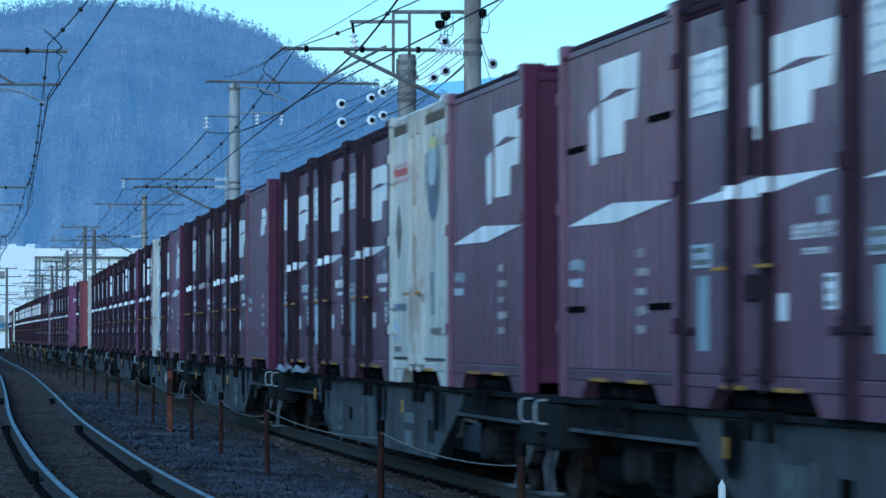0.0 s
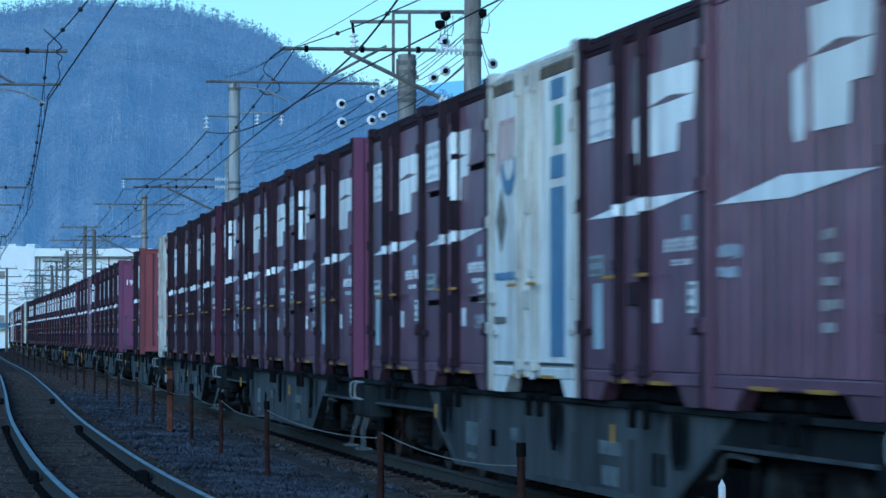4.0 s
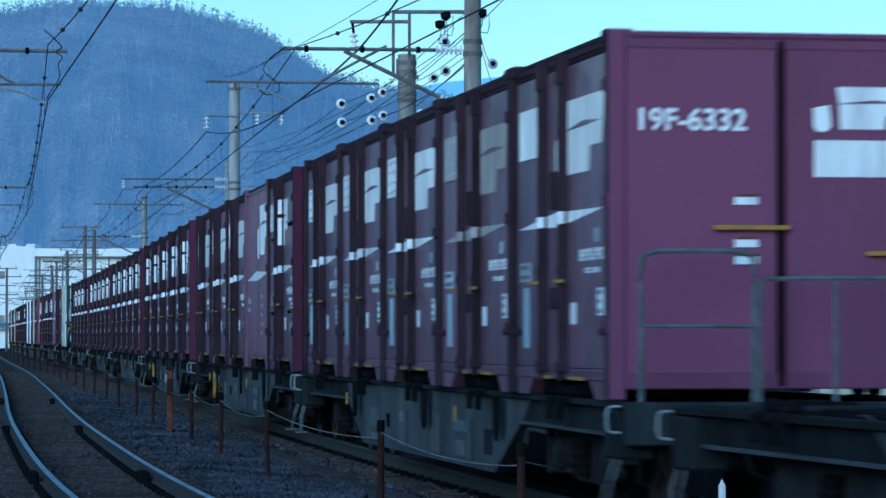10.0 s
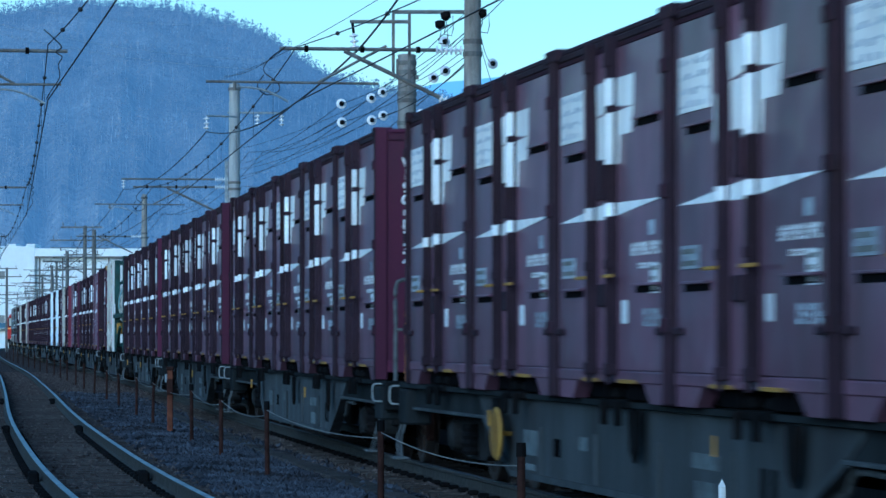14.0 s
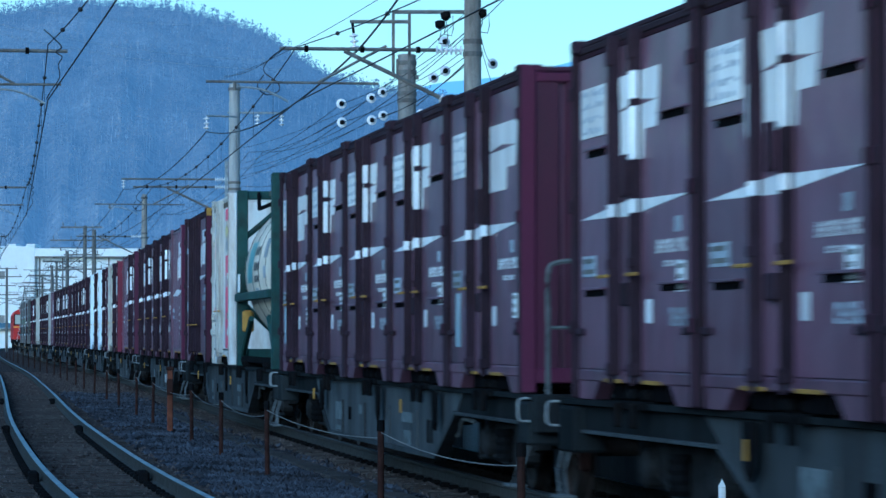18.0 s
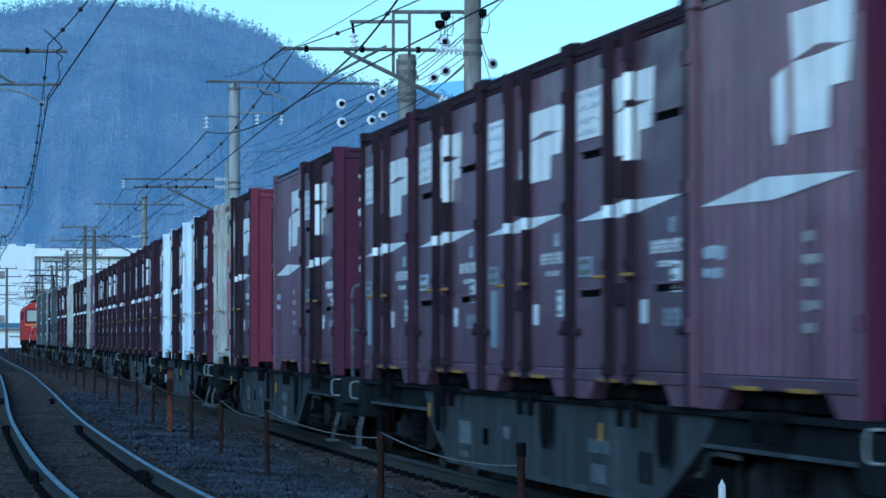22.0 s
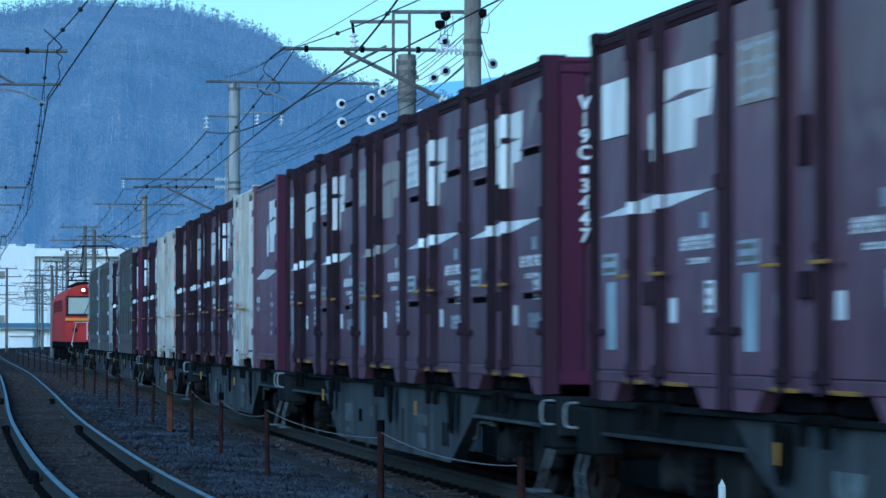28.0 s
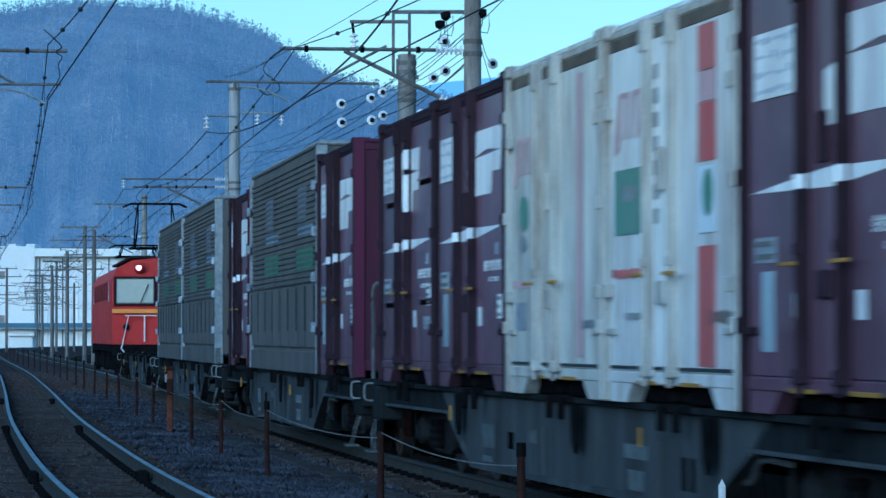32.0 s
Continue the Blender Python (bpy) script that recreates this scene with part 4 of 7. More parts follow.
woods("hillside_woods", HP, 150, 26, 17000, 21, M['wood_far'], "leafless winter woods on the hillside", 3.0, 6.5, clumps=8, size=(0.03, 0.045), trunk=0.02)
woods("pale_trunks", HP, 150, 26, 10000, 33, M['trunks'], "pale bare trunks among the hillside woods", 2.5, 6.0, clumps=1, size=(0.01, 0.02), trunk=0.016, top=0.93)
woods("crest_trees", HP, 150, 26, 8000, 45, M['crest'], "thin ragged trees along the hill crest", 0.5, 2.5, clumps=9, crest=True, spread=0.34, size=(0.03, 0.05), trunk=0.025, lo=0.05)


for x0, y0, x1, y1 in ((-120, -22, 450, 42), (-120, 14, 540, 107), (-120, 30, 540, 124)):
    single("power_line", Shape().path(sagged(from_view(x0, y0, 640), from_view(x1, y1, 700), 2.5, 24), 0.028, 4), M['pole_pale'], "thin pale power line strung across the hillside", "power line", "far power lines")


def conifer(p, h, seed):
    r = np.random.default_rng(seed)
    t = thing("conifer", "dark green conifer with ragged tiers of needles", "tree", "conifers behind the line", Matrix.Translation(p))
    part("trunk", Shape().tube((0, 0, 0), (0, 0, h * 0.95), 0.16 + h * 0.008, 0.03, 7), M['bark'], t)
    V, F = [], []
    for k in range(950):
        f = r.random() ** 0.8
        z = h * (0.12 + 0.88 * f)
        rad = (1 - f) * h * 0.2 + 0.15
        a = r.random() * 6.283
        rr = rad * (0.3 + 0.75 * r.random())
        c = np.array([math.cos(a) * rr, math.sin(a) * rr, z - rr * 0.25])
        s_ = 0.14 + 0.22 * r.random()
        o = len(V)
        for _ in range(3):
            V.append(tuple(c + r.normal(0, s_ * 0.7, 3) * np.array([1, 1, 0.6])))
        V.append(tuple(c + np.array([0, 0, s_])))
        F += [(o, o + 1, o + 2), (o, o + 1, o + 3), (o + 1, o + 2, o + 3), (o + 2, o, o + 3)]
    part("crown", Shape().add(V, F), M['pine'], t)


for i, (px, py) in enumerate(((862, 205), (880, 200), (898, 196), (912, 180), (930, 168), (940, 158), (957, 176), (972, 172), (988, 166), (1003, 170), (1022, 168), (1043, 150), (1062, 138),
                              (1080, 160), (1100, 165), (1122, 163), (1150, 168), (1180, 160), (1203, 158), (1228, 168), (1260, 170), (1290, 174), (1330, 178), (1370, 176), (1410, 170), (1450, 172),
                              (800, 232), (825, 225), (845, 215), (760, 246))):
    d = 240 + 30 * ((i * 7) % 5) / 5
    c = from_view(px, py, d)
    conifer(Vector((c.x, c.y, -0.9)), c.z + 0.9, 100 + i)
    if i % 2 == 0:
        c2 = from_view(px + 11, py + 22, d + 6)
        conifer(Vector((c2.x, c2.y, -0.9)), c2.z + 0.9, 200 + i)

# ================= house beyond the train =================
hd = 105.0
hx0, hx1 = from_view(1436, 0, hd).x, from_view(1640, 0, hd).x
hs = thing("house", "cream two-storey house with dark tiled roofs and a balcony", "house")
ez, gz, fz = from_view(0, 205, hd).z, from_view(0, 150, hd).z, from_view(0, 268, hd).z
part("wall", Shape().bbox(hx0 + 0.25, hx1 - 0.25, hd, hd + 7, -0.9, ez, 0.03), M['stucco'], hs, "cream stucco walls")
xm = (hx0 + hx1) / 2
part("gable", Shape().prism([(hx0 + 0.25, ez), (hx1 - 0.25, ez), (xm, gz)], 'y', hd + 0.02, hd + 6.98), M['stucco'], hs)
rf = Shape()
for sx, xe in ((1, hx0), (-1, hx1)):
    rf.prism([(xe - sx * 0.4, ez - 0.22), (xm, gz + 0.02), (xm, gz + 0.2), (xe - sx * 0.4, ez - 0.04)], 'y', hd - 0.6, hd + 7.5)
part("roof", rf, M['tile'], hs, "dark tiled roof")
part("verge_board", Shape().prism([(hx0 - 0.4, ez - 0.24), (xm, gz - 0.02), (xm, gz + 0.16), (hx0 - 0.4, ez - 0.06)], 'y', hd - 0.66, hd - 0.61), M['white'], hs, "white verge board")
w = part("window", Shape().bbox(hx0 + 0.5, hx0 + 2.0, hd - 0.05, hd - 0.003, ez - 1.1, ez - 0.12, 0.02), M['window'], hs, "dark upper window")
part("frame", Shape().box(hx0 + 1.2, hx0 + 1.26, hd - 0.09, hd - 0.051, ez - 1.1, ez - 0.12).box(hx0 + 0.4, hx0 + 2.1, hd - 0.1, hd - 0.051, ez - 0.68, ez - 0.62), M['pale'], w)
part("balcony", Shape().bbox(hx0 - 0.2, hx1, hd - 1.1, hd - 0.01, fz, fz + 0.1, 0.02), M['pale'], hs, "pale balcony edge")
lr = Shape()
part("lower_roof", Shape().prism([(hd - 3.0, fz - 2.0), (hd - 0.02, fz - 0.05), (hd - 0.02, fz - 0.25), (hd - 3.0, fz - 2.2)], 'x', hx0 - 0.5, hx1 + 0.5), M['tile'], hs, "dark lower roof")
me_tile = Shape().lathe((0, 0, 0), (0, -1, 0), [(-0.17, 0.07), (0.17, 0.085)], 8).mesh("roof_tile", M['tile'])
lro = hs.children[-1]
for i in range(9):
    for j in range(7):
        f = (j + 0.5) / 7
        part("roof_tile", me_tile, None, lro, at=pose(hx0 - 0.3 + 0.34 * i, hd - 3.0 + 2.98 * f, fz - 2.0 + 1.95 * f + 0.01, -33, 0, 0))
part("eave", Shape().bbox(hx0 - 0.5, hx1 + 0.5, hd - 3.12, hd - 3.005, fz - 2.35, fz - 1.98, 0.02), M['white'], hs, "white lower eave")

# ================= containers =================
# local axes: x = -half width is the side towards the second track, -y the end that faces the camera
W2 = 1.225


def yu(u, L):
    return L / 2 - u * L


def side_box(s, L, u0, u1, z0, z1, out=0.012, x=-W2, inn=0.004, b=0.003):
    return s.bbox(x - out, x + inn, yu(u1, L), yu(u0, L), z0, z1, b)


def side_poly(s, L, pts, out=0.006, x=-W2):
    """A flat marking on the side, points (u, z)."""
    return s.prism([(yu(u, L), z) for u, z in pts], 'x', x - out, x - out + 0.004)


def end_poly(s, L, pts, out=0.006):
    """A flat marking on the end that faces the camera, points (x, z)."""
    return s.prism(pts, 'y', -L / 2 - out, -L / 2 - out + 0.004)


LOGO = ([(0.24, 1.0), (1.0, 1.0), (0.985, 0.64), (0.90, 0.64), (0.6, 0.69), (0.27, 0.61)],
        [(0.27, 0.595), (0.6, 0.605), (0.90, 0.63), (0.985, 0.632), (0.95, 0.33), (0.73, 0.33), (0.71, 0.0), (0.28, 0.0)],
        [(0.02, 0.50), (0.17, 0.57), (0.19, 0.06), (0.15, -0.06), (0.06, -0.06), (0.02, 0.06)])


def over_rod(s, L, u, z0, z1):
    """Paint carried on over a lock rod."""
    side_box(s, L, u - 0.0174, u + 0.0174, z0, z1, 0.044, inn=-0.03, b=0.001)
    return side_box(s, L, u - 0.0062, u + 0.0062, z0, z1, 0.075, inn=-0.045, b=0.001)


def logo_shape(L, u0, u1, z0, z1, end=False, x0=0.0, x1=1.0, rods=()):
    s = Shape()
    for poly in LOGO:
        if end:
            end_poly(s, L, [(x0 + (x1 - x0) * a, z0 + (z1 - z0) * b) for a, b in poly], -0.012 if x0 < 0.2 else -0.006)
        else:
            side_poly(s, L, [(u0 + (u1 - u0) * a, z0 + (z1 - z0) * b) for a, b in poly], 0.0055)
    for u in rods:
        a, h = (u - u0) / (u1 - u0), z1 - z0
        if 0.27 < a < 0.71:
            over_rod(s, L, u, z0, z0 + 0.598 * h)
        if 0.26 < a < 0.98:
            over_rod(s, L, u, z0 + float(np.interp(a, (0.27, 0.6, 0.9), (0.62, 0.69, 0.64))) * h, z1)
        if 0.02 < a < 0.18:
            over_rod(s, L, u, z0 - 0.05 * h, z0 + 0.53 * h)
    return s


def corrugated_end(L, H, y, ribs, depth=0.055):
    """An end wall of trapezoid ribs between the corner posts; y: its outer plane, negative towards the camera."""
    sg = 1 if y < 0 else -1
    xs, w = [], 2 * (W2 - 0.10) / ribs
    pts = []
    for i in range(ribs):
        x = -W2 + 0.10 + i * w
        pts += [(x, 0), (x + w * 0.74, 0), (x + w * 0.80, depth), (x + w * 0.94, depth)]
    pts.append((W2 - 0.10, 0))
    pts = [(x, y + sg * d) for x, d in pts]
    s = Shape()
    n = len(pts)
    P = [(x, yy, 0.06) for x, yy in pts] + [(x, yy, H - 0.09) for x, yy in pts] + [(x, y + sg * 0.07, z) for z in (0.06, H - 0.09) for x in (-W2 + 0.1, W2 - 0.1)]
    s.add(P, [(i, i + 1, n + i + 1, n + i) for i in range(n - 1)] + [(2 * n, 2 * n + 1, 2 * n + 3, 2 * n + 2)])
    return s


def base_container(name, label, L, H, side_mat, end_mat, frame_mat, group, ribs_end=9, side_style='door', rods=(0.36, 0.57), handle_z=0.76, end_style='rib', feet=True, cat="container"):
    c = thing(name, label, cat, group)
    # shell and roof
    inset = 0.065 if side_style == 'rib' else 0.03
    part("body", Shape().bbox(-W2 + inset, W2 - inset, -L / 2 + 0.07, L / 2 - 0.07, 0.05, H - 0.05, 0.02), side_mat, c)
    rm = Shape().bbox(-W2 + 0.012, W2 - 0.012, -L / 2 + 0.006, L / 2 - 0.006, H - 0.048, H, 0.014).mesh("roof", M['dark'] if side_mat is M['plum'] else side_mat)
    rm.materials.append(end_mat)
    for q in rm.polygons:
        if abs(q.normal.y) > 0.5:
            q.material_index = 1
    part("roof", rm, None, c, "flat roof with a dark rim")
    for sx in (-1, 1):
        for sy in (-1, 1):
            if sx > 0 and sy > 0:
                continue
            xa, xb = sorted((sx * (W2 + 0.036), sx * (W2 - 0.10)))
            ya, yb = sorted((sy * L / 2, sy * (L / 2 - 0.085)))
            ps = Shape().bbox(xa, xb, ya, yb, -0.10, H + 0.010, 0.012)
            if sx < 0:
                for z in (0.42, 1.30, 2.12):
                    ps.bbox(xa - 0.022, xa + 0.004, ya + 0.01, yb - 0.01, z - 0.05, z + 0.05, 0.008)
                ps.bbox(xa - 0.008, xb + 0.06, *sorted((sy * (L / 2 - 0.012), sy * (L / 2 - 0.17))), H - 0.085, H + 0.014, 0.012)
            pm = ps.mesh("corner_post", frame_mat if sx < 0 else end_mat)
            if sx < 0 and sy < 0:
                pm.materials.append(end_mat)
                for q in pm.polygons:
                    if q.normal.y < -0.5:
                        q.material_index = 1
            part("corner_post", pm, None, c)
        xa, xb = sorted((sx * (W2 + 0.004), sx * (W2 - 0.06)))
        if sx > 0:
            continue
        part("top_rail", Shape().bbox(xa, xb, -L / 2 + 0.086, L / 2 - 0.086, H - 0.10, H - 0.046, 0.01), frame_mat, c)
        if sx < 0 and side_style == 'door':
            # header strip coloured dark to paint the shade below the roof edge
            part("door_header", Shape().bbox(-W2 - 0.001, -W2 + 0.03, -L / 2 + 0.09, L / 2 - 0.09, H - (0.135 if side_mat is M['plum'] else 0.185), H - 0.102, 0.004), M['post'] if side_mat is M['plum'] else M['header'], c, "dull door header strip with roof shade in its colour")
        if sx < 0:
            part("bottom_rail", Shape().bbox(xa, xb, -L / 2 + 0.086, L / 2 - 0.086, 0.03, 0.115, 0.01), side_mat, c)
    for sy in (-1, 1):
        if end_style == 'rib' or sy > 0:
            e = part("end_wall", corrugated_end(L, H, sy * (L / 2 - 0.02), ribs_end), end_mat, c, "ribbed end wall")
        else:
            e = part("end_door", Shape().bbox(-W2 + 0.1, -0.032, -L / 2 + 0.012, -L / 2 + 0.06, 0.06, H - 0.09, 0.01), end_mat, c, "flat end door leaf")
            part("end_door", Shape().bbox(0.032, W2 - 0.1, -L / 2 + 0.012, -L / 2 + 0.06, 0.06, H - 0.09, 0.01), end_mat, c, "flat end door leaf")
            part("centre_post", Shape().bbox(-0.028, 0.028, -L / 2 - 0.006, -L / 2 + 0.06, 0.0, H - 0.06, 0.01), M['post'], c)
            hs_ = Shape().bbox(-0.5, 0.05, -L / 2 - 0.045, -L / 2 - 0.013, 1.10, 1.135, 0.006)
            part("end_handle", hs_, M['yellow'], c, "yellow lock lever")
            part("end_handle", Shape().bbox(0.62, 1.12, -L / 2 - 0.03, -L / 2 + 0.011, 0.92, 0.955, 0.006), M['yellow'], c, "yellow lock lever")
        if sy > 0:
            continue
        part("end_sill", Shape().bbox(-W2 + 0.102, W2 - 0.102, *sorted((sy * (L / 2 - 0.004), sy * (L / 2 - 0.08))), -0.02, 0.10, 0.01), end_mat, c)
        part("end_header", Shape().bbox(-W2 + 0.102, W2 - 0.102, *sorted((sy * (L / 2 - 0.004), sy * (L / 2 - 0.08))), H - 0.125, H - 0.05, 0.01), end_mat, c)
    # side towards the camera
    if side_style == 'door':
        for u0, u1 in ((0.03, rods[0]), ((rods[0]), rods[-1]), (rods[-1], 0.97)):
            part("door_panel", side_box(Shape(), L, u0 + 0.006, u1 - 0.006, 0.12, H - (0.138 if side_mat is M['plum'] else 0.188), 0.0, inn=0.034), side_mat, c)
        for i, u in enumerate(rods):
            rb = part("lock_rod", side_box(Shape(), L, u - 0.017, u + 0.017, 0.09, H - 0.06, 0.042).tube((-W2 - 0.052, yu(u, L), 0.02), (-W2 - 0.052, yu(u, L), H - 0.05), 0.021).bbox(-W2 - 0.080, -W2 - 0.01, yu(u, L) - 0.052, yu(u, L) + 0.052, H - 0.27, H - 0.055, 0.008).bbox(-W2 - 0.080, -W2 - 0.01, yu(u, L) - 0.048, yu(u, L) + 0.048, 0.08, 0.17, 0.008).bbox(-W2 - 0.078, -W2 - 0.01, yu(u, L) - 0.034, yu(u, L) + 0.034, handle_z + 0.05, handle_z + 0.12, 0.006), frame_mat, c, "dark vertical lock rod")
            hd_ = Shape()
            sgn = 1 if i == 0 else -1
            hd_.bbox(-W2 - 0.098, -W2 - 0.072, *sorted((yu(u, L) - 0.03 * sgn, yu(u, L) + sgn * 0.26)), handle_z - 0.012, handle_z + 0.012, 0.004)
            part("handle", hd_, M['yellow'], rb, "yellow lock handle")
        for u in (0.06, 0.94):
            part("hinge", Shape().bbox(-W2 - 0.03, -W2 + 0.0, yu(u, L) - 0.10, yu(u, L) + 0.10, 0.36, 0.41, 0.008), frame_mat, c)
        part("centre_lock", Shape().bbox(-W2 - 0.045, -W2 - 0.006, yu(0.482, L), yu(0.448, L), 1.31, 1.60, 0.01), frame_mat, c, "dark latch plate")
        part("latch", Shape().bbox(-W2 - 0.04, -W2 - 0.004, yu(0.50, L), yu(0.44, L), 0.56, 0.72, 0.01), frame_mat, c)
    elif side_style == 'rib':
        n = 13
        P, w = [], 0.94 / n
        s = Shape()
        pts = []
        for i in range(n):
            u = 0.03 + i * w
            pts += [(u, 0.0), (u + w * 0.62, 0.0), (u + w * 0.70, 0.024), (u + w * 0.92, 0.024)]
        pts.append((0.97, 0.0))
        k = len(pts)
        s.add([(-W2 + d, yu(u, L), 0.12) for u, d in pts] + [(-W2 + d, yu(u, L), H - 0.10) for u, d in pts], [(i, i + 1, k + i + 1, k + i) for i in range(k - 1)])
        part("side_wall", s, side_mat, c, "finely ribbed side wall")
    if feet:
        for u0, u1 in ((0.03, 0.21), (0.79, 0.97)):
            part("foot", Shape().prism([(yu(u0, L), 0.03), (yu(u1, L), 0.03), (yu(u1 - (0.05 if u0 < 0.5 else 0), L), -0.10), (yu(u0 + (0.05 if u0 > 0.5 else 0), L), -0.10)], 'x', -W2 + 0.004, -W2 + 0.12), side_mat, c)
        for u0, u1 in ((0.28, 0.40), (0.60, 0.72)):
            pk = part("fork_pocket", side_box(Shape(), L, u0, u1, -0.085, 0.027, -0.05, inn=0.3), M['slot'], c, "dark fork pocket")
            part("pocket_rim", side_box(Shape(), L, u0 - 0.01, u1 + 0.01, 0.028, 0.055, 0.012), M['yellow'], pk, "yellow rim")
    return c


def stripe(c, L, m, z=1.30, h=0.12, rods=()):
    s = Shape()
    side_poly(s, L, [(0.05, z - 0.105), (0.50, z - 0.125), (0.95, z - 0.03), (0.46, z + h - 0.135)], 0.0055)
    for u in rods:
        lo, hi = np.interp(u, (0.05, 0.5, 0.95), (z - 0.105, z - 0.125, z - 0.03)), np.interp(u, (0.05, 0.46, 0.95), (z - 0.105, z + h - 0.135, z - 0.03))
        over_rod(s, L, u, float(lo), float(hi))
    return part("stripe", s, m, c, "white slanted stripe")


def labels(c, L, style):
    def lab(u0, u1, z0, z1, m, n=0):
        p = part("label_plate", side_box(Shape(), L, u0, u1, z0, z1, 0.009, inn=-0.004, b=0.001), m, c)
        if n:
            s = Shape()
            for i in range(n):
                zz = z0 + (z1 - z0) * (i + 0.5) / n
                side_box(s, L, u0 + 0.01, u1 - 0.012 * (1 + i % 2), zz - (z1 - z0) / n * 0.22, zz + (z1 - z0) / n * 0.22, 0.012, inn=-0.0095, b=0.0005)
            tagged(part("lettering", s, M['greyink'], p), kind="stuff")
        return p
    def row(specs, m='label', seed=1):
        """Small painted characters that cannot be read: short strokes in rows."""
        s, r = Shape(), random.Random(seed)
        for u0, u1, z0, z1 in specs:
            a, h = u0, z1 - z0
            while a < u1 - 0.006:
                w = 0.012 + 0.006 * r.random()
                for q in range(3):
                    if r.random() < 0.8:
                        side_box(s, L, a, a + w, z0 + h * (q / 3 + 0.02), z0 + h * (q / 3 + 0.14 + 0.16 * r.random()), 0.008, inn=-0.005, b=0.0004)
                side_box(s, L, *((a, a + w * 0.35) if r.random() < 0.5 else (a + w * 0.65, a + w)), z0, z1, 0.0078, inn=-0.005, b=0.0004)
                a += w + 0.008
        tagged(part("lettering", s, M[m], c), kind="stuff")
    lab(0.075, 0.20, 0.78, 0.93, M['label'], 2)
    lab(0.62, 0.665, 0.44, 0.60, M['decal'])
    row([(0.70, 0.93, 0.90, 0.99), (0.76, 0.90, 0.81, 0.85)], 'decal', 3)
    lab(0.845, 0.885, 1.03, 1.13, M['label'])
    if style == 'D':
        lab(0.115, 0.185, 0.26, 0.73, M['tag'], 0)
        lab(0.875, 0.93, 0.50, 0.70, M['decal'], 3)
        lab(0.295, 0.325, 0.46, 0.60, M['decal'])
    elif style == 'C':
        lab(0.855, 0.92, 0.64, 0.84, M['decal'], 3)
        row([(0.80, 0.93, 0.42, 0.54)], 'label', 5)


def sign(c, L, u0, u1, z0, z1, m, bars=4):
    p = part("sign_panel", side_box(Shape(), L, u0, u1, z0, z1, 0.011, inn=-0.004, b=0.001), m, c, "white marking panel")
    s = Shape()
    r = random.Random(int(u0 * 1000) + bars)
    for i in range(bars):
        zz = z0 + (z1 - z0) * (i + 0.5) / bars
        a = u0 + 0.015
        while a < u1 - 0.03:
            b = min(u1 - 0.012, a + 0.008 + 0.03 * r.random())
            hh, dz = 0.008 + 0.016 * r.random(), 0.02 * (r.random() - 0.5)
            side_box(s, L, a, b, zz - hh + dz, zz + hh + dz, 0.0135, inn=-0.0112, b=0.0004)
            a = b + 0.008 + 0.02 * r.random()
    if bars:
        tagged(part("lettering", s, M['scrawl'], p), kind="stuff")


L12, H12 = 3.68, 2.5
GROUP = "containers on the train"


def proto_D(label, side='plum', end='wine', dec='decal', blank=False, logo=True, line=True, end_style='rib', top_sign=False):
    c = base_container("freight_container", label, L12, H12, M[side], M[end], M['dark'], GROUP, end_style=end_style)
    if top_sign:
        sign(c, L12, 0.075, 0.325, 1.74, 2.13, M[dec], 0)
        sign(c, L12, 0.07, 0.32, 0.93, 1.24, M[dec], 4)
    else:
        sign(c, L12, 0.075, 0.325, 1.74, 2.13, M[dec], 0 if blank else 4)
    if logo:
        part("logo", logo_shape(L12, 0.45, 0.93, 1.55, 2.10, rods=(0.36, 0.57)), M[dec], c, "white slanted emblem of plain bars")
    if line:
        stripe(c, L12, M[dec], rods=(0.36, 0.57))
    labels(c, L12, 'D')
    return c


def proto_C(label, louvre=False, end='wine'):
    c = base_container("freight_container", label, L12, H12, M['plum'], M[end], M['dark'], GROUP, rods=(0.38, 0.56), handle_z=0.77)
    sign(c, L12, 0.065, 0.28, 1.78, 2.14, M['decal'], 4)
    part("logo", logo_shape(L12, 0.29, 0.72, 1.55, 2.15, rods=(0.38, 0.56)), M['decal'], c, "white slanted emblem of plain bars")
    stripe(c, L12, M['decal'], rods=(0.38, 0.56))
    labels(c, L12, 'C')
    if louvre:
        for u0, u1, z0, z1 in ((0.10, 0.20, 1.90, 2.2), (0.84, 0.95, 1.90, 2.2), (0.10, 0.2, 1.0, 1.7), (0.84, 0.95, 1.0, 1.8), (0.10, 0.24, 0.36, 0.56), (0.82, 0.95, 0.36, 0.56)):
            lv = part("louvre", side_box(Shape(), L12, u0, u1, z0, z1, 0.012, inn=0.0), M['dark'], c, "dark louvred vent")
            s = Shape()
            for k in range(4):
                zz = z0 + (z1 - z0) * (k + 0.5) / 4
                side_box(s, L12, u0 + 0.008, u1 - 0.008, zz - 0.02, zz + 0.015, 0.02, inn=-0.0125, b=0.002)
            part("slat", s, M['slot'], lv)
    else:
        for u0, u1, z in ((0.12, 0.28, 1.66), (0.74, 0.92, 1.80), (0.10, 0.27, 0.66), (0.74, 0.92, 0.67)):
            v = part("vent_slot", side_box(Shape(), L12, u0, u1, z - 0.022, z + 0.022, 0.010, inn=-0.002, b=0.002), M['slot'], c, "narrow black vent slot")
            part("vent_hood", side_box(Shape(), L12, u0 - 0.005, u1 + 0.005, z + 0.0225, z + 0.042, 0.035, inn=0.0, b=0.004), M['plum'], v)
    return c


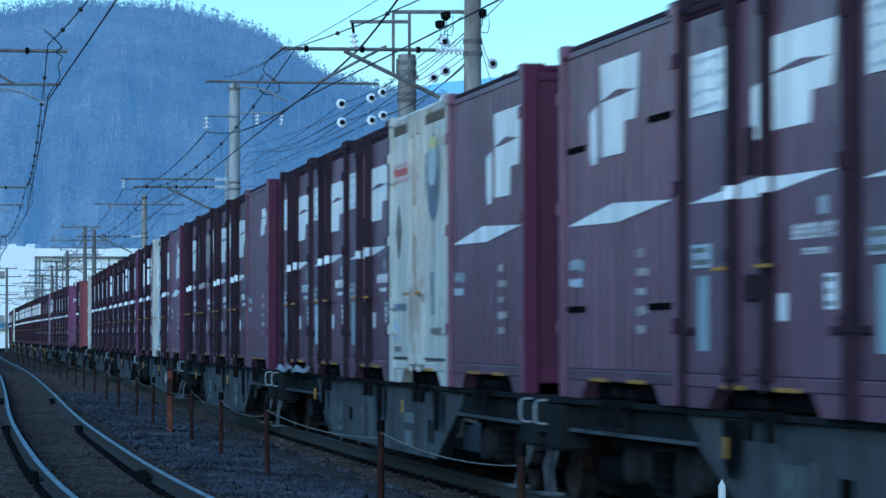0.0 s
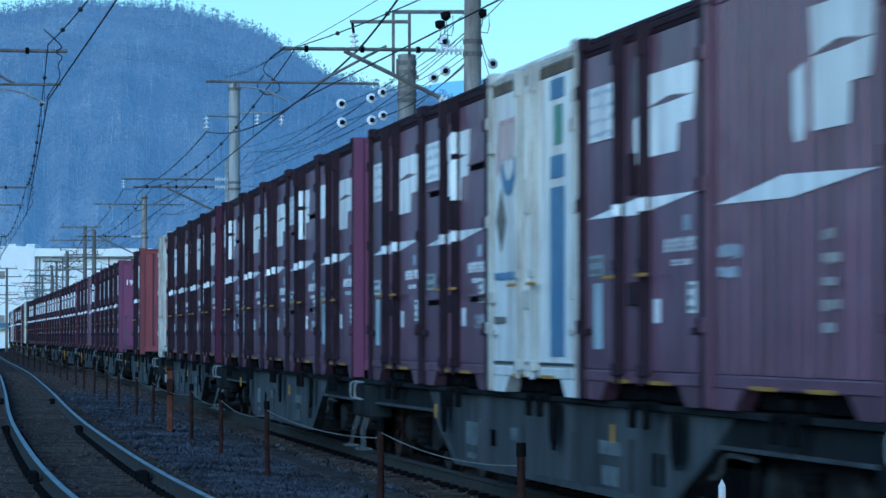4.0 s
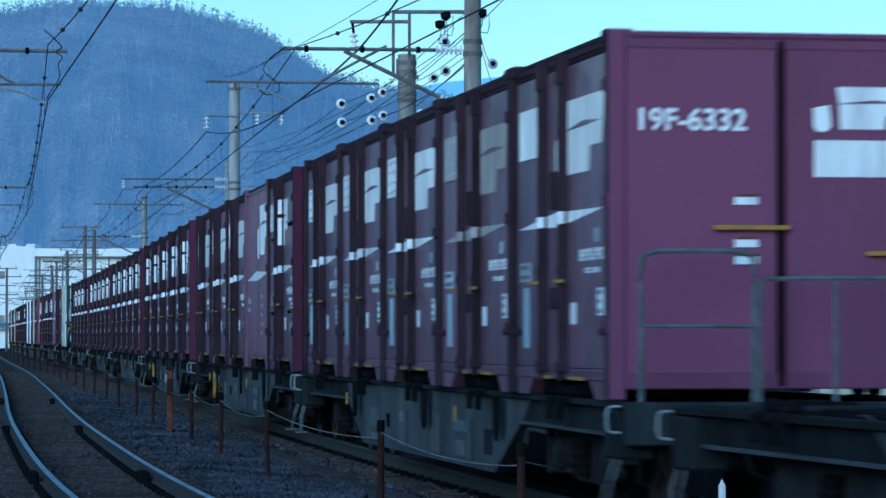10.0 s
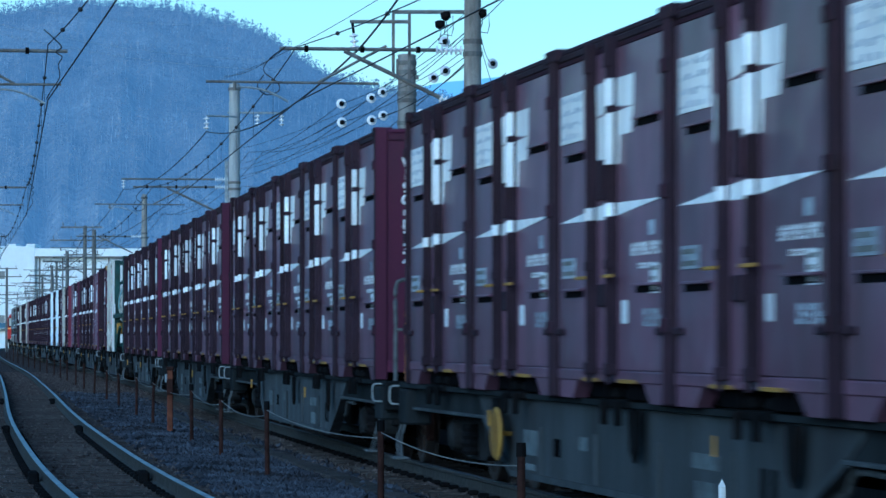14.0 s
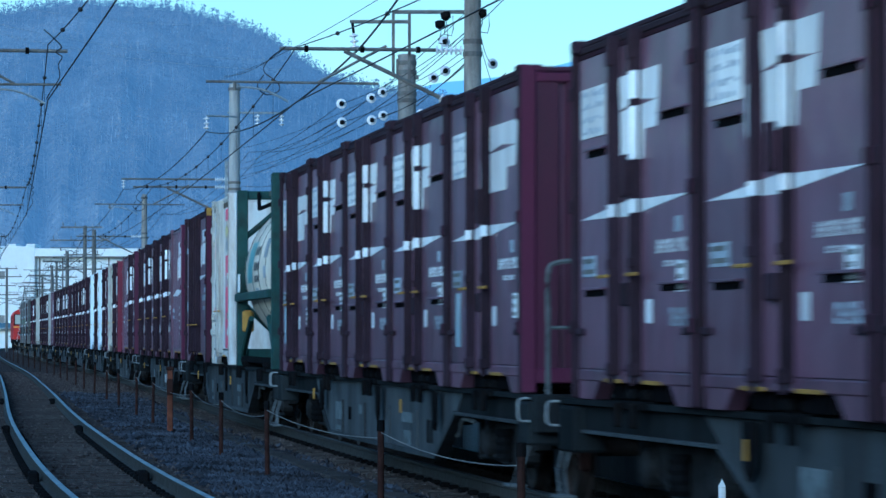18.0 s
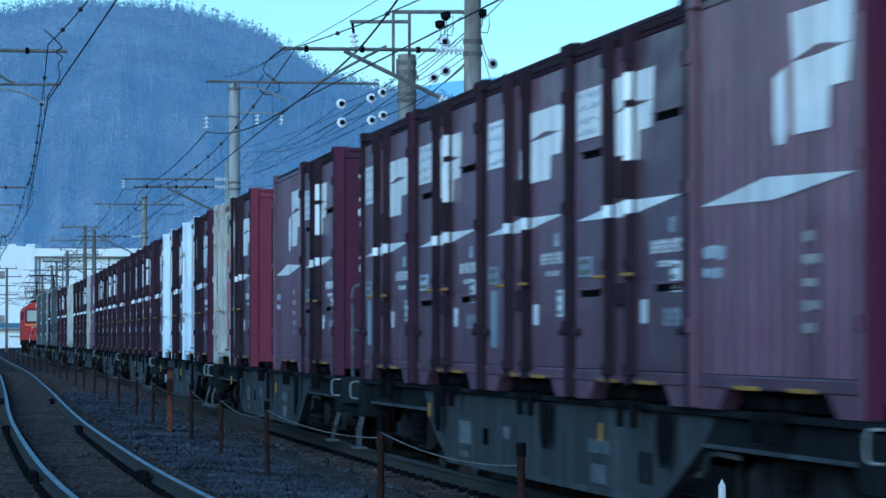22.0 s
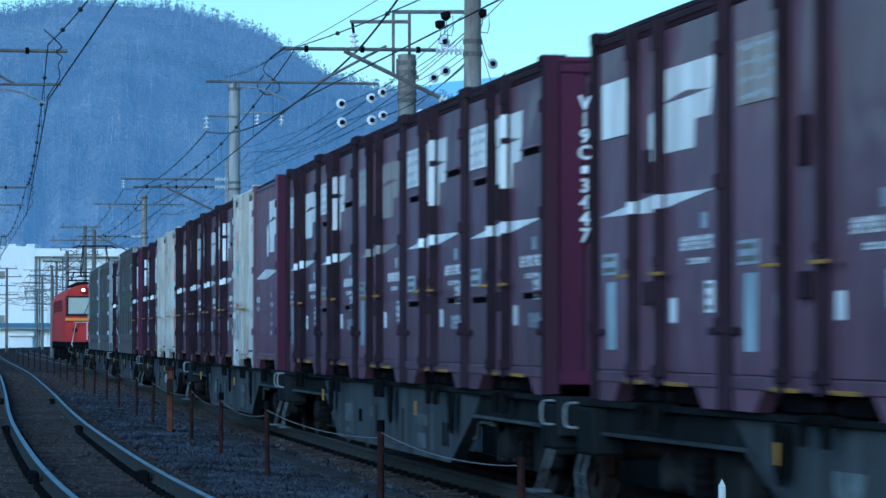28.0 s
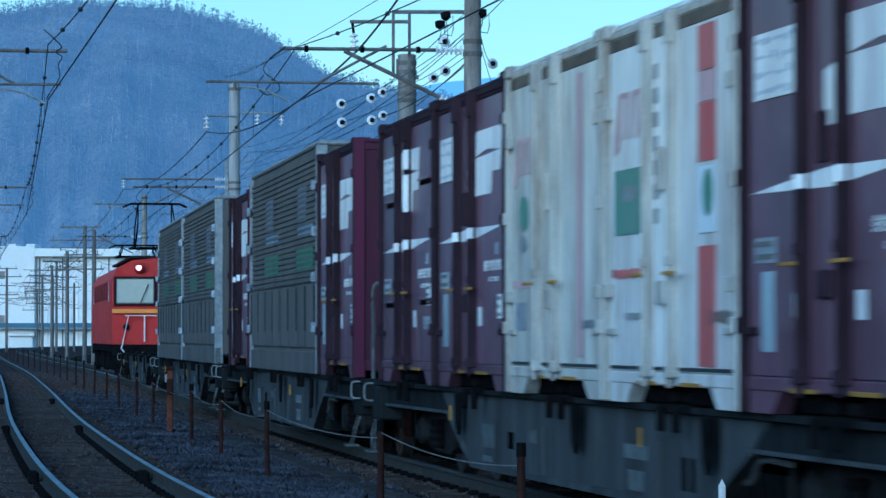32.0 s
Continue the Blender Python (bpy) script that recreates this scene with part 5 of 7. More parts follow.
def proto_R(label, side='plum', end='wine', line=True, big=True, vents=False):
    c = base_container("freight_container", label, L12, H12, M[side], M[end], M[side], GROUP, side_style='rib')
    part("logo", logo_shape(L12, 0.25, 0.68, 1.62, 2.28) if vents else logo_shape(L12, 0.50, 0.93, 1.50, 2.2) if big else logo_shape(L12, 0.60, 0.84, 1.78, 2.14), M['decal'], c, "white slanted emblem of plain bars")
    if line:
        stripe(c, L12, M['decal'], 1.27, 0.15)
    text_row(c, L12, 0.07, 0.21, 0.82, 0.92, 'label', 1)
    text_row(c, L12, 0.07, 0.19, 0.70, 0.78, 'label', 2)
    for i in range(5):
        text_row(c, L12, 0.67, 0.67 + 0.07 + 0.02 * (i % 2), 0.36 + 0.13 * i, 0.43 + 0.13 * i, 'faded', 3 + i)
    if vents:
        for u0, u1, z in ((0.05, 0.22, 1.72), (0.76, 0.95, 1.80), (0.05, 0.22, 0.55), (0.76, 0.95, 0.55)):
            part("vent_slot", side_box(Shape(), L12, u0, u1, z - 0.022, z + 0.022, 0.012, inn=-0.004, b=0.002), M['slot'], c, "narrow black vent slot")
    return c


def proto_W(label, skin, blocks, L=L12, H=2.52, rods=(0.46, 0.60), ribs=0):
    c = base_container("insulated_container", label, L, H, M[skin], M[skin], M[skin if skin == 'ice' else 'rusty'], GROUP, ribs_end=2, rods=rods)
    for u in (0.035, 0.965):
        for z in (0.62, 1.86):
            part("hinge", side_box(Shape(), L, u - 0.022, u + 0.022, z, z + 0.1, 0.045, inn=0.0, b=0.008), M['rusty'], c, "rust-stained hinge")
    part("seal_strip", side_box(Shape(), L, 0.04, 0.96, 0.128, 0.152, 0.008, inn=0.0, b=0.003), M['steel'], c, "dark rubber strip along the door foot")
    for u0, u1, z0, z1, m in blocks:
        part("marking", side_box(Shape(), L, u0, u1, z0, z1, 0.009, inn=-0.004, b=0.001), M[m], c)
    return c


def diamond(c, L, u, z, m='greyink', w=0.06, h=0.26):
    s = Shape()
    side_poly(s, L, [(u - w, z), (u, z - h), (u + w, z), (u, z + h)], 0.009)
    part("diamond_mark", s, M[m], c, "grey diamond mark")


def arc_mark(c, L, u, z, r, m):
    pts = [(u + r * math.cos(a) / L, z + r * math.sin(a)) for a in np.linspace(math.radians(200), math.radians(345), 12)]
    pts += [(u + r * 0.72 * math.cos(a) / L, z + 0.03 + r * 0.74 * math.sin(a)) for a in np.linspace(math.radians(345), math.radians(200), 12)]
    s = Shape()
    side_poly(s, L, pts, 0.009)
    part("arc_mark", s, M[m], c)


def oval(c, L, u, z, w, h, m, out=0.009):
    s = Shape()
    side_poly(s, L, [(u + w * math.cos(a), z + h * math.sin(a)) for a in np.linspace(0, 2 * math.pi, 18)[:-1]], out)
    part("oval_mark", s, M[m], c)


def slant_bars(c, L, u0, u1, z0, z1, m, n=4):
    """A faded company emblem as plain leaning bars with a tail."""
    s, w = Shape(), (u1 - u0) / n
    for i in range(n):
        a, lean, lo = u0 + i * w, w * 0.45, z0 - (0.30 * (z1 - z0) if i == 0 else 0.0)
        side_poly(s, L, [(a - (0.3 * w if i == 0 else 0), lo), (a + 0.42 * w, lo + 0.03), (a + 0.42 * w + lean, z1), (a + lean, z1)], 0.009)
        if i % 2:
            side_poly(s, L, [(a - 0.55 * w + lean, z1 - 0.04), (a + lean, z1 - 0.04), (a + lean, z1), (a - 0.55 * w + lean, z1)], 0.0092)
    part("emblem", s, M[m], c, "faded emblem of leaning bars")


def text_row(c, L, u0, u1, z0, z1, m, seed=1):
    """A line of small writing as uneven short bars."""
    s, r, a = Shape(), random.Random(seed), u0
    while a < u1 - 0.008:
        w = 0.014 + 0.012 * r.random()
        side_box(s, L, a, min(u1, a + w), z0 + (z1 - z0) * 0.25 * r.random(), z1 - (z1 - z0) * 0.2 * r.random(), 0.009, inn=-0.004, b=0.0005)
        a += w + 0.006
    tagged(part("lettering", s, M[m], c), kind="stuff")


def column(c, L, u0, u1, spans, m):
    for z0, z1 in spans:
        part("marking", side_box(Shape(), L, u0, u1, z0, z1, 0.009, inn=-0.004, b=0.001), M[m], c, "painted upright band")


def white_kind(k):
    L = L12
    if k == 'W1':
        c = proto_W("white insulated container with grey oval mark and red writing", 'cream', [(0.04, 0.13, 0.32, 0.50, 'label')], rods=(0.44, 0.58))
        column(c, L, 0.03, 0.30, [(1.87, 1.90), (2.02, 2.05)], 'paleink')
        text_row(c, L, 0.03, 0.30, 1.91, 2.01, 'redink', 3)
        oval(c, L, 0.74, 1.82, 0.1, 0.40, 'fadeblue')
        oval(c, L, 0.735, 1.97, 0.08, 0.23, 'tag', 0.0125)
        oval(c, L, 0.75, 2.14, 0.06, 0.06, 'fadeyellow', 0.016)
        slant_bars(c, L, 0.58, 0.83, 1.72, 2.06, 'fadegrey')
        column(c, L, 0.70, 0.75, [(0.55, 0.95)], 'fadegrey')
        diamond(c, L, 0.13, 1.38)
        text_row(c, L, 0.04, 0.27, 0.60, 0.68, 'fadeblue', 4)
        text_row(c, L, 0.70, 0.92, 0.36, 0.44, 'greyink', 5)
        text_row(c, L, 0.05, 0.17, 0.20, 0.26, 'greyink', 6)
    elif k == 'W2':
        c = proto_W("white insulated container with blue stripe and a blue crescent mark", 'white', [(0.74, 0.82, 1.8, 2.1, 'greenink')], rods=(0.40, 0.56))
        column(c, L, 0.70, 0.84, [(1.55, 1.72), (0.20, 1.48), (2.15, 2.30)], 'blueink')
        text_row(c, L, 0.05, 0.33, 0.80, 0.88, 'blueink', 2)
        slant_bars(c, L, 0.09, 0.30, 1.78, 2.12, 'paleink')
        arc_mark(c, L, 0.22, 1.85, 0.36, 'blueink')
        diamond(c, L, 0.13, 1.3)
        text_row(c, L, 0.05, 0.2, 0.45, 0.52, 'greyink', 9)
    elif k == 'W3':
        c = proto_W("white insulated container with broken red stripe and grey diamond", 'white', [], rods=(0.36, 0.55))
        column(c, L, 0.72, 0.84, [(2.12, 2.31), (1.33, 1.53), (0.16, 1.13)], 'redink')
        column(c, L, 0.72, 0.84, [(1.135, 1.325)], 'paleink')
        slant_bars(c, L, 0.68, 0.90, 1.70, 2.0, 'paleink')
        text_row(c, L, 0.05, 0.29, 2.08, 2.17, 'greyink', 1)
        text_row(c, L, 0.05, 0.30, 0.68, 0.76, 'paleink', 2)
        diamond(c, L, 0.12, 1.76, h=0.24)
        column(c, L, 0.17, 0.31, [(1.74, 1.765)], 'fadegrey')
        oval(c, L, 0.19, 1.2, 0.04, 0.17, 'greenink')
        text_row(c, L, 0.06, 0.2, 0.36, 0.42, 'greyink', 7)
    elif k == 'W4':
        c = proto_W("clean white insulated container with a magenta stripe and grey diamond", 'white', [(0.80, 0.95, 0.42, 0.50, 'cyanink')], H=2.6, rods=(0.40, 0.57))
        column(c, L, 0.74, 0.86, [(1.32, 1.64), (0.16, 1.14), (2.20, 2.38)], 'pinkink')
        column(c, L, 0.74, 0.86, [(1.145, 1.315)], 'paleink')
        slant_bars(c, L, 0.11, 0.31, 1.72, 2.02, 'paleink')
        oval(c, L, 0.80, 2.02, 0.07, 0.12, 'fadeyellow')
        oval(c, L, 0.80, 1.82, 0.06, 0.12, 'label', 0.0095)
        text_row(c, L, 0.06, 0.30, 0.77, 0.84, 'paleink', 3)
        text_row(c, L, 0.10, 0.26, 0.52, 0.57, 'greyink', 8)
        diamond(c, L, 0.16, 1.18)
        part("end_mark", end_poly(Shape(), L, [(0.0, 0.62), (0.25, 0.56), (0.5, 0.62), (0.25, 0.70)], 0.024), M['greenink'], c)
        part("end_mark", end_poly(Shape(), L, [(-0.55, 1.92), (-0.40, 1.92), (-0.40, 2.02), (-0.55, 2.02)], 0.024).prism([(-0.28, 1.92), (0.42, 1.92), (0.42, 2.02), (-0.28, 2.02)], 'y', -L / 2 - 0.024, -L / 2 - 0.02), M['redink'], c)
    elif k == 'W5':
        c = proto_W("stained cream insulated container with red arc and stripe", 'cream', [(0.06, 0.17, 0.52, 0.70, 'label'), (0.80, 0.95, 0.45, 0.55, 'fadegrey')], rods=(0.40, 0.56))
        column(c, L, 0.73, 0.85, [(0.16, 1.20), (1.45, 1.72)], 'redink')
        column(c, L, 0.73, 0.85, [(1.205, 1.445)], 'paleink')
        oval(c, L, 0.79, 2.10, 0.05, 0.17, 'fadegreen')
        oval(c, L, 0.79, 1.88, 0.045, 0.10, 'fadeyellow')
        slant_bars(c, L, 0.09, 0.30, 1.78, 2.06, 'paleink')
        arc_mark(c, L, 0.22, 1.86, 0.42, 'redink')
        diamond(c, L, 0.13, 1.28)
        column(c, L, 0.19, 0.36, [(1.27, 1.30)], 'fadegrey')
        text_row(c, L, 0.05, 0.33, 0.88, 0.96, 'paleink', 5)
        text_row(c, L, 0.08, 0.2, 0.32, 0.38, 'greyink', 6)
    elif k == 'W6':
        c = proto_W("pale bluish-white container with red emblem bars and a green oval", 'ice', [(0.80, 0.95, 0.5, 0.58, 'fadegrey')], rods=(0.42, 0.58))
        column(c, L, 0.74, 0.79, [(0.20, 2.25)], 'paleink')
        slant_bars(c, L, 0.08, 0.30, 1.64, 1.94, 'redink')
        oval(c, L, 0.19, 1.20, 0.045, 0.18, 'greenink')
        text_row(c, L, 0.07, 0.34, 0.76, 0.84, 'redink', 2)
        text_row(c, L, 0.10, 0.27, 0.52, 0.60, 'fadegrey', 4)
    elif k == 'W8':
        c = proto_W("pale white container with faint green and pink markings", 'white', [(0.1, 0.26, 1.3, 1.5, 'cyanink'), (0.1, 0.3, 0.3, 0.7, 'label')], rods=(0.42, 0.55, 0.68))
        slant_bars(c, L, 0.10, 0.28, 1.72, 1.95, 'paleink')
        text_row(c, L, 0.08, 0.28, 0.78, 0.86, 'redink', 2)
    elif k == 'W9':
        c = proto_W("weathered cream container with rust streaks and faint markings", 'cream', [(0.1, 0.2, 0.40, 0.62, 'label')], rods=(0.36, 0.56))
        slant_bars(c, L, 0.08, 0.30, 1.62, 1.92, 'paleink')
        oval(c, L, 0.18, 1.32, 0.045, 0.14, 'greenink')
        oval(c, L, 0.17, 1.08, 0.04, 0.07, 'fadegrey')
        column(c, L, 0.74, 0.80, [(0.2, 2.28)], 'paleink')
        text_row(c, L, 0.06, 0.30, 0.72, 0.80, 'paleink', 3)
        text_row(c, L, 0.78, 0.95, 0.40, 0.48, 'fadegrey', 4)
    elif k == 'W10':
        c = proto_W("weathered white container with green panel and red stripe blocks", 'white', [(0.08, 0.35, 1.05, 1.50, 'greenink'), (0.72, 0.84, 1.0, 1.42, 'ice')], rods=(0.37, 0.56))
        column(c, L, 0.72, 0.84, [(0.16, 0.92), (1.45, 1.82), (2.02, 2.31)], 'redink')
        column(c, L, 0.72, 0.84, [(1.825, 2.015)], 'paleink')
        slant_bars(c, L, 0.09, 0.32, 1.70, 2.03, 'paleink')
        oval(c, L, 0.20, 1.33, 0.07, 0.06, 'fadegrey', 0.0125)
        oval(c, L, 0.79, 1.25, 0.035, 0.15, 'greenink', 0.0125)
        text_row(c, L, 0.06, 0.30, 0.74, 0.82, 'redink', 2)
        text_row(c, L, 0.80, 0.96, 0.42, 0.52, 'greyink', 4)
        column(c, L, 0.395, 0.425, [(1.1 + 0.16 * q, 1.20 + 0.16 * q) for q in range(7)], 'fadegrey')
        text_row(c, L, 0.16, 0.3, 0.46, 0.52, 'fadegrey', 6)
    return c


def number_on_end(c, L, text, vertical=True, x=-0.72, z=1.95, size=0.155):
    """Painted stock number on the end wall: in a column or in a row."""
    if vertical:
        zz = z
        for ch in text:
            if ch == '-':
                part("dot", Shape().bbox(x - 0.028, x + 0.028, -L / 2 + 0.005, -L / 2 + 0.016, zz - 0.03, zz + 0.03, 0.002), M['decal'], c)
            elif ch != ' ':
                part("digit", words(ch, size), None, c, at=pose(x, -L / 2 + 0.015 - 0.004, zz, 90, 0, 0))
            zz -= size * 0.86
    else:
        part("stock_number", words(text, size), None, c, at=pose(x, -L / 2 - 0.0, z, 90, 0, 0))


# prototypes and how each wagon is loaded: far end to near end
PROTO = {}


def get(kind):
    """A fresh container of a kind: the first is built, the others are copies."""
    if kind in PROTO:
        return copy_thing(PROTO[kind], Matrix.Identity(4))
    if kind == 'D':
        c = proto_D("plum-coloured steel container with white panel, emblem and slanted stripe")
    elif kind == 'E':
        c = proto_D("plum steel container with blank white panel and emblem", blank=True)
    elif kind == 'd':
        c = proto_D("plum steel container with faded grey panel and emblem", dec='faded')
    elif kind == 'X':
        c = proto_D("plum steel container with an added white marking panel", top_sign=True)
    elif kind == 'N':
        c = proto_D("plain dull plum steel container with small faded emblem and no stripe", logo=False, line=False, dec='faded')
    elif kind == 'F':
        c = proto_D("purple steel container with double end doors and emblem", side='plum', end='purple', end_style='door', blank=True)
    elif kind == 'G':
        c = proto_D("plum steel container with brick-red ribbed end wall", end='red')
    elif kind == 'H':
        c = proto_D("plum steel container with crimson ribbed end wall", end='crimson')
    elif kind == 'C':
        c = proto_C("plum ventilated steel container with narrow black slots")
    elif kind == 'L':
        c = proto_C("plum steel container with dark louvred vents", louvre=True)
    elif kind == 'R':
        c = proto_R("finely ribbed plum container with emblem and slanted stripe")
    elif kind == 'r':
        c = proto_R("finely ribbed plum container with a small emblem and no stripe", end='wine', line=False, big=False)
    elif kind == 'V':
        c = proto_R("ribbed grey-plum container with black vent slots", vents=True)
    else:
        c = white_kind(kind)
    PROTO[kind] = c
    return c


# wagons: place of the near end of the load at 16 s, load from the near end to the far end
N0 = {-11: -197.2, -10: -177.11, -9: -156.62, -8: -136.38, -7: -116.4, -6: -96.37, -5: -75.85, -4: -54.9, -3: -34.83, -2: -14.29, -1: 6.57, 0: 27.09, 1: 47.74, 2: 67.5,
      3: 87.82, 4: 109.23, 5: 129.59, 6: 149.48, 7: 169.84, 8: 189.84, 9: 209.17, 10: 229.9, 11: 250.3, 12: 271.7}
LOAD = {-11: ['D', 'D', 'D', 'D', 'V'], -10: ['R', 'W1', 'D', 'D', 'D'], -9: ['r', 'D', 'E', 'd', 'D'], -8: ['R', 'D', 'W2', 'C', 'D'], -7: ['F', 'C', 'D', 'D', 'C'], -6: ['X', 'D', 'D', 'E', 'W3'],
        -5: [None, None, 'G', None, None], -4: ['F', 'd', 'D', 'D', 'D'], -3: ['C', 'R', 'D', 'D', 'D'], -2: ['C', 'C', 'C', 'C', 'C'], -1: ['C', 'C', 'C', 'C', 'C'], 0: ['C', 'C', 'C', 'C', 'C'],
        1: ['D', 'C', 'C', 'C', 'D'], 2: [], 3: ['R', 'C', 'D', 'C', 'D'], 4: ['C', 'R', None, 'H', 'W5'], 5: ['D', 'W6', 'D', 'W6', 'E'], 6: ['L', 'E', 'D', 'N', 'E'], 7: ['C', 'C', 'd', 'C', 'D'],
        8: ['R', 'W8', 'C', 'D', 'D'], 9: ['D', 'W10', 'W9', 'D', 'C'], 10: [], 11: [], 12: []}
PITCH = 3.734
NUMBERS = {(-8, 0): "", (-5, 2): "19D-38880", (-1, 0): "V19C-8334", (0, 0): "V19C-4687", (-2, 0): "V19C-4071", (4, 0): "V19C-1040", (4, 3): "19D-39327", (5, 0): "19D-39133", (7, 0): "V19C-3447"}
JOG = {(3, 4): 0.3, (3, 3): 0.05, (5, 3): -0.15, (5, 2): -0.22, (5, 1): -0.27, (5, 0): -0.27}
DECK = 1.0


def put(c, s16, L):
    movers.append((c, s16, L / 2 * 0.9, DECK))


for k, load in LOAD.items():
    for j, kind in enumerate(load):
        if kind is None:
            continue
        c = get(kind)
        put(c, N0[k] + PITCH * (j + 0.5) + JOG.get((k, j), 0.0), L12)
        if (k, j) in NUMBERS and NUMBERS[k, j]:
            number_on_end(c, L12, NUMBERS[k, j], True, -0.70 if k == -5 else -0.86 if (k, j) == (4, 3) else -0.93, 2.14, 0.148)
        if k == -4 and j == 0:
            number_on_end(c, L12, "19F-6332", False, -0.66, 1.87, 0.215)
            part("end_logo", logo_shape(L12, 0, 1, 1.82, 2.12, True, 0.22, 0.98), M['decal'], c, "white slanted emblem of plain bars")
            part("end_panel", Shape().bbox(0.24, 1.08, -L12 / 2 + 0.001, -L12 / 2 + 0.0115, 1.48, 1.74, 0.001), M['decal'], c, "blank white panel")
            for z in (1.28, 0.98, 0.86):
                tg = part("caution_label", Shape().bbox(-0.34, -0.17, -L12 / 2 + 0.001, -L12 / 2 + 0.0115, z, z + 0.075, 0.001), M['decal'], c)
                part("label_head", Shape().bbox(-0.34, -0.17, -L12 / 2 - 0.003, -L12 / 2 + 0.0005, z + 0.055, z + 0.075, 0.0005), M['orange'], tg)
        if k == -5:
            part("end_logo", logo_shape(L12, 0, 1, 1.90, 2.17, True, 0.13, 0.95), M['decal'], c, "white slanted emblem of plain bars")


# ================= special loads =================
def dark_20ft():
    L, H = 6.06, 2.56
    c = base_container("freight_container", "long dark plum container with many lock rods and a yellow corner", L, H, M['plum'], M['wine'], M['dark'], GROUP, rods=(0.30, 0.42, 0.54, 0.66), handle_z=0.56, end_style='rib', ribs_end=1)
    part("logo", logo_shape(L, 0.70, 0.96, 1.62, 2.22), M['decal'], c, "white slanted emblem of plain bars")
    s = Shape()
    side_poly(s, L, [(0.04, 1.28), (0.5, 1.30), (0.95, 1.43), (0.46, 1.42)], 0.0055)
    part("stripe", s, M['decal'], c, "white slanted stripe")
    for u0, u1, z0, z1 in ((0.05, 0.18, 0.82, 1.0), (0.04, 0.17, 1.9, 2.0), (0.78, 0.94, 0.98, 1.08), (0.86, 0.93, 1.12, 1.2), (0.8, 0.88, 0.82, 0.88)):
        part("label_plate", side_box(Shape(), L, u0, u1, z0, z1, 0.009, inn=-0.004, b=0.001), M['label'], c)
    part("corner_block", Shape().bbox(-W2 - 0.026, -W2 + 0.19, -L / 2 - 0.012, -L / 2 + 0.16, H - 0.13, H + 0.01, 0.015), M['yellow'], c, "yellow top corner casting")
    part("corner_hole", Shape().lathe((-W2 + 0.09, -L / 2 - 0.0125, H - 0.06), (0, -1, 0), [(0, 0.035), (0.003, 0.035)], 12), M['slot'], c)
    part("number", words("30", 0.18), None, c, at=pose(-0.97, -L / 2 - 0.0, 1.85, 90, 0, 0))
    return c


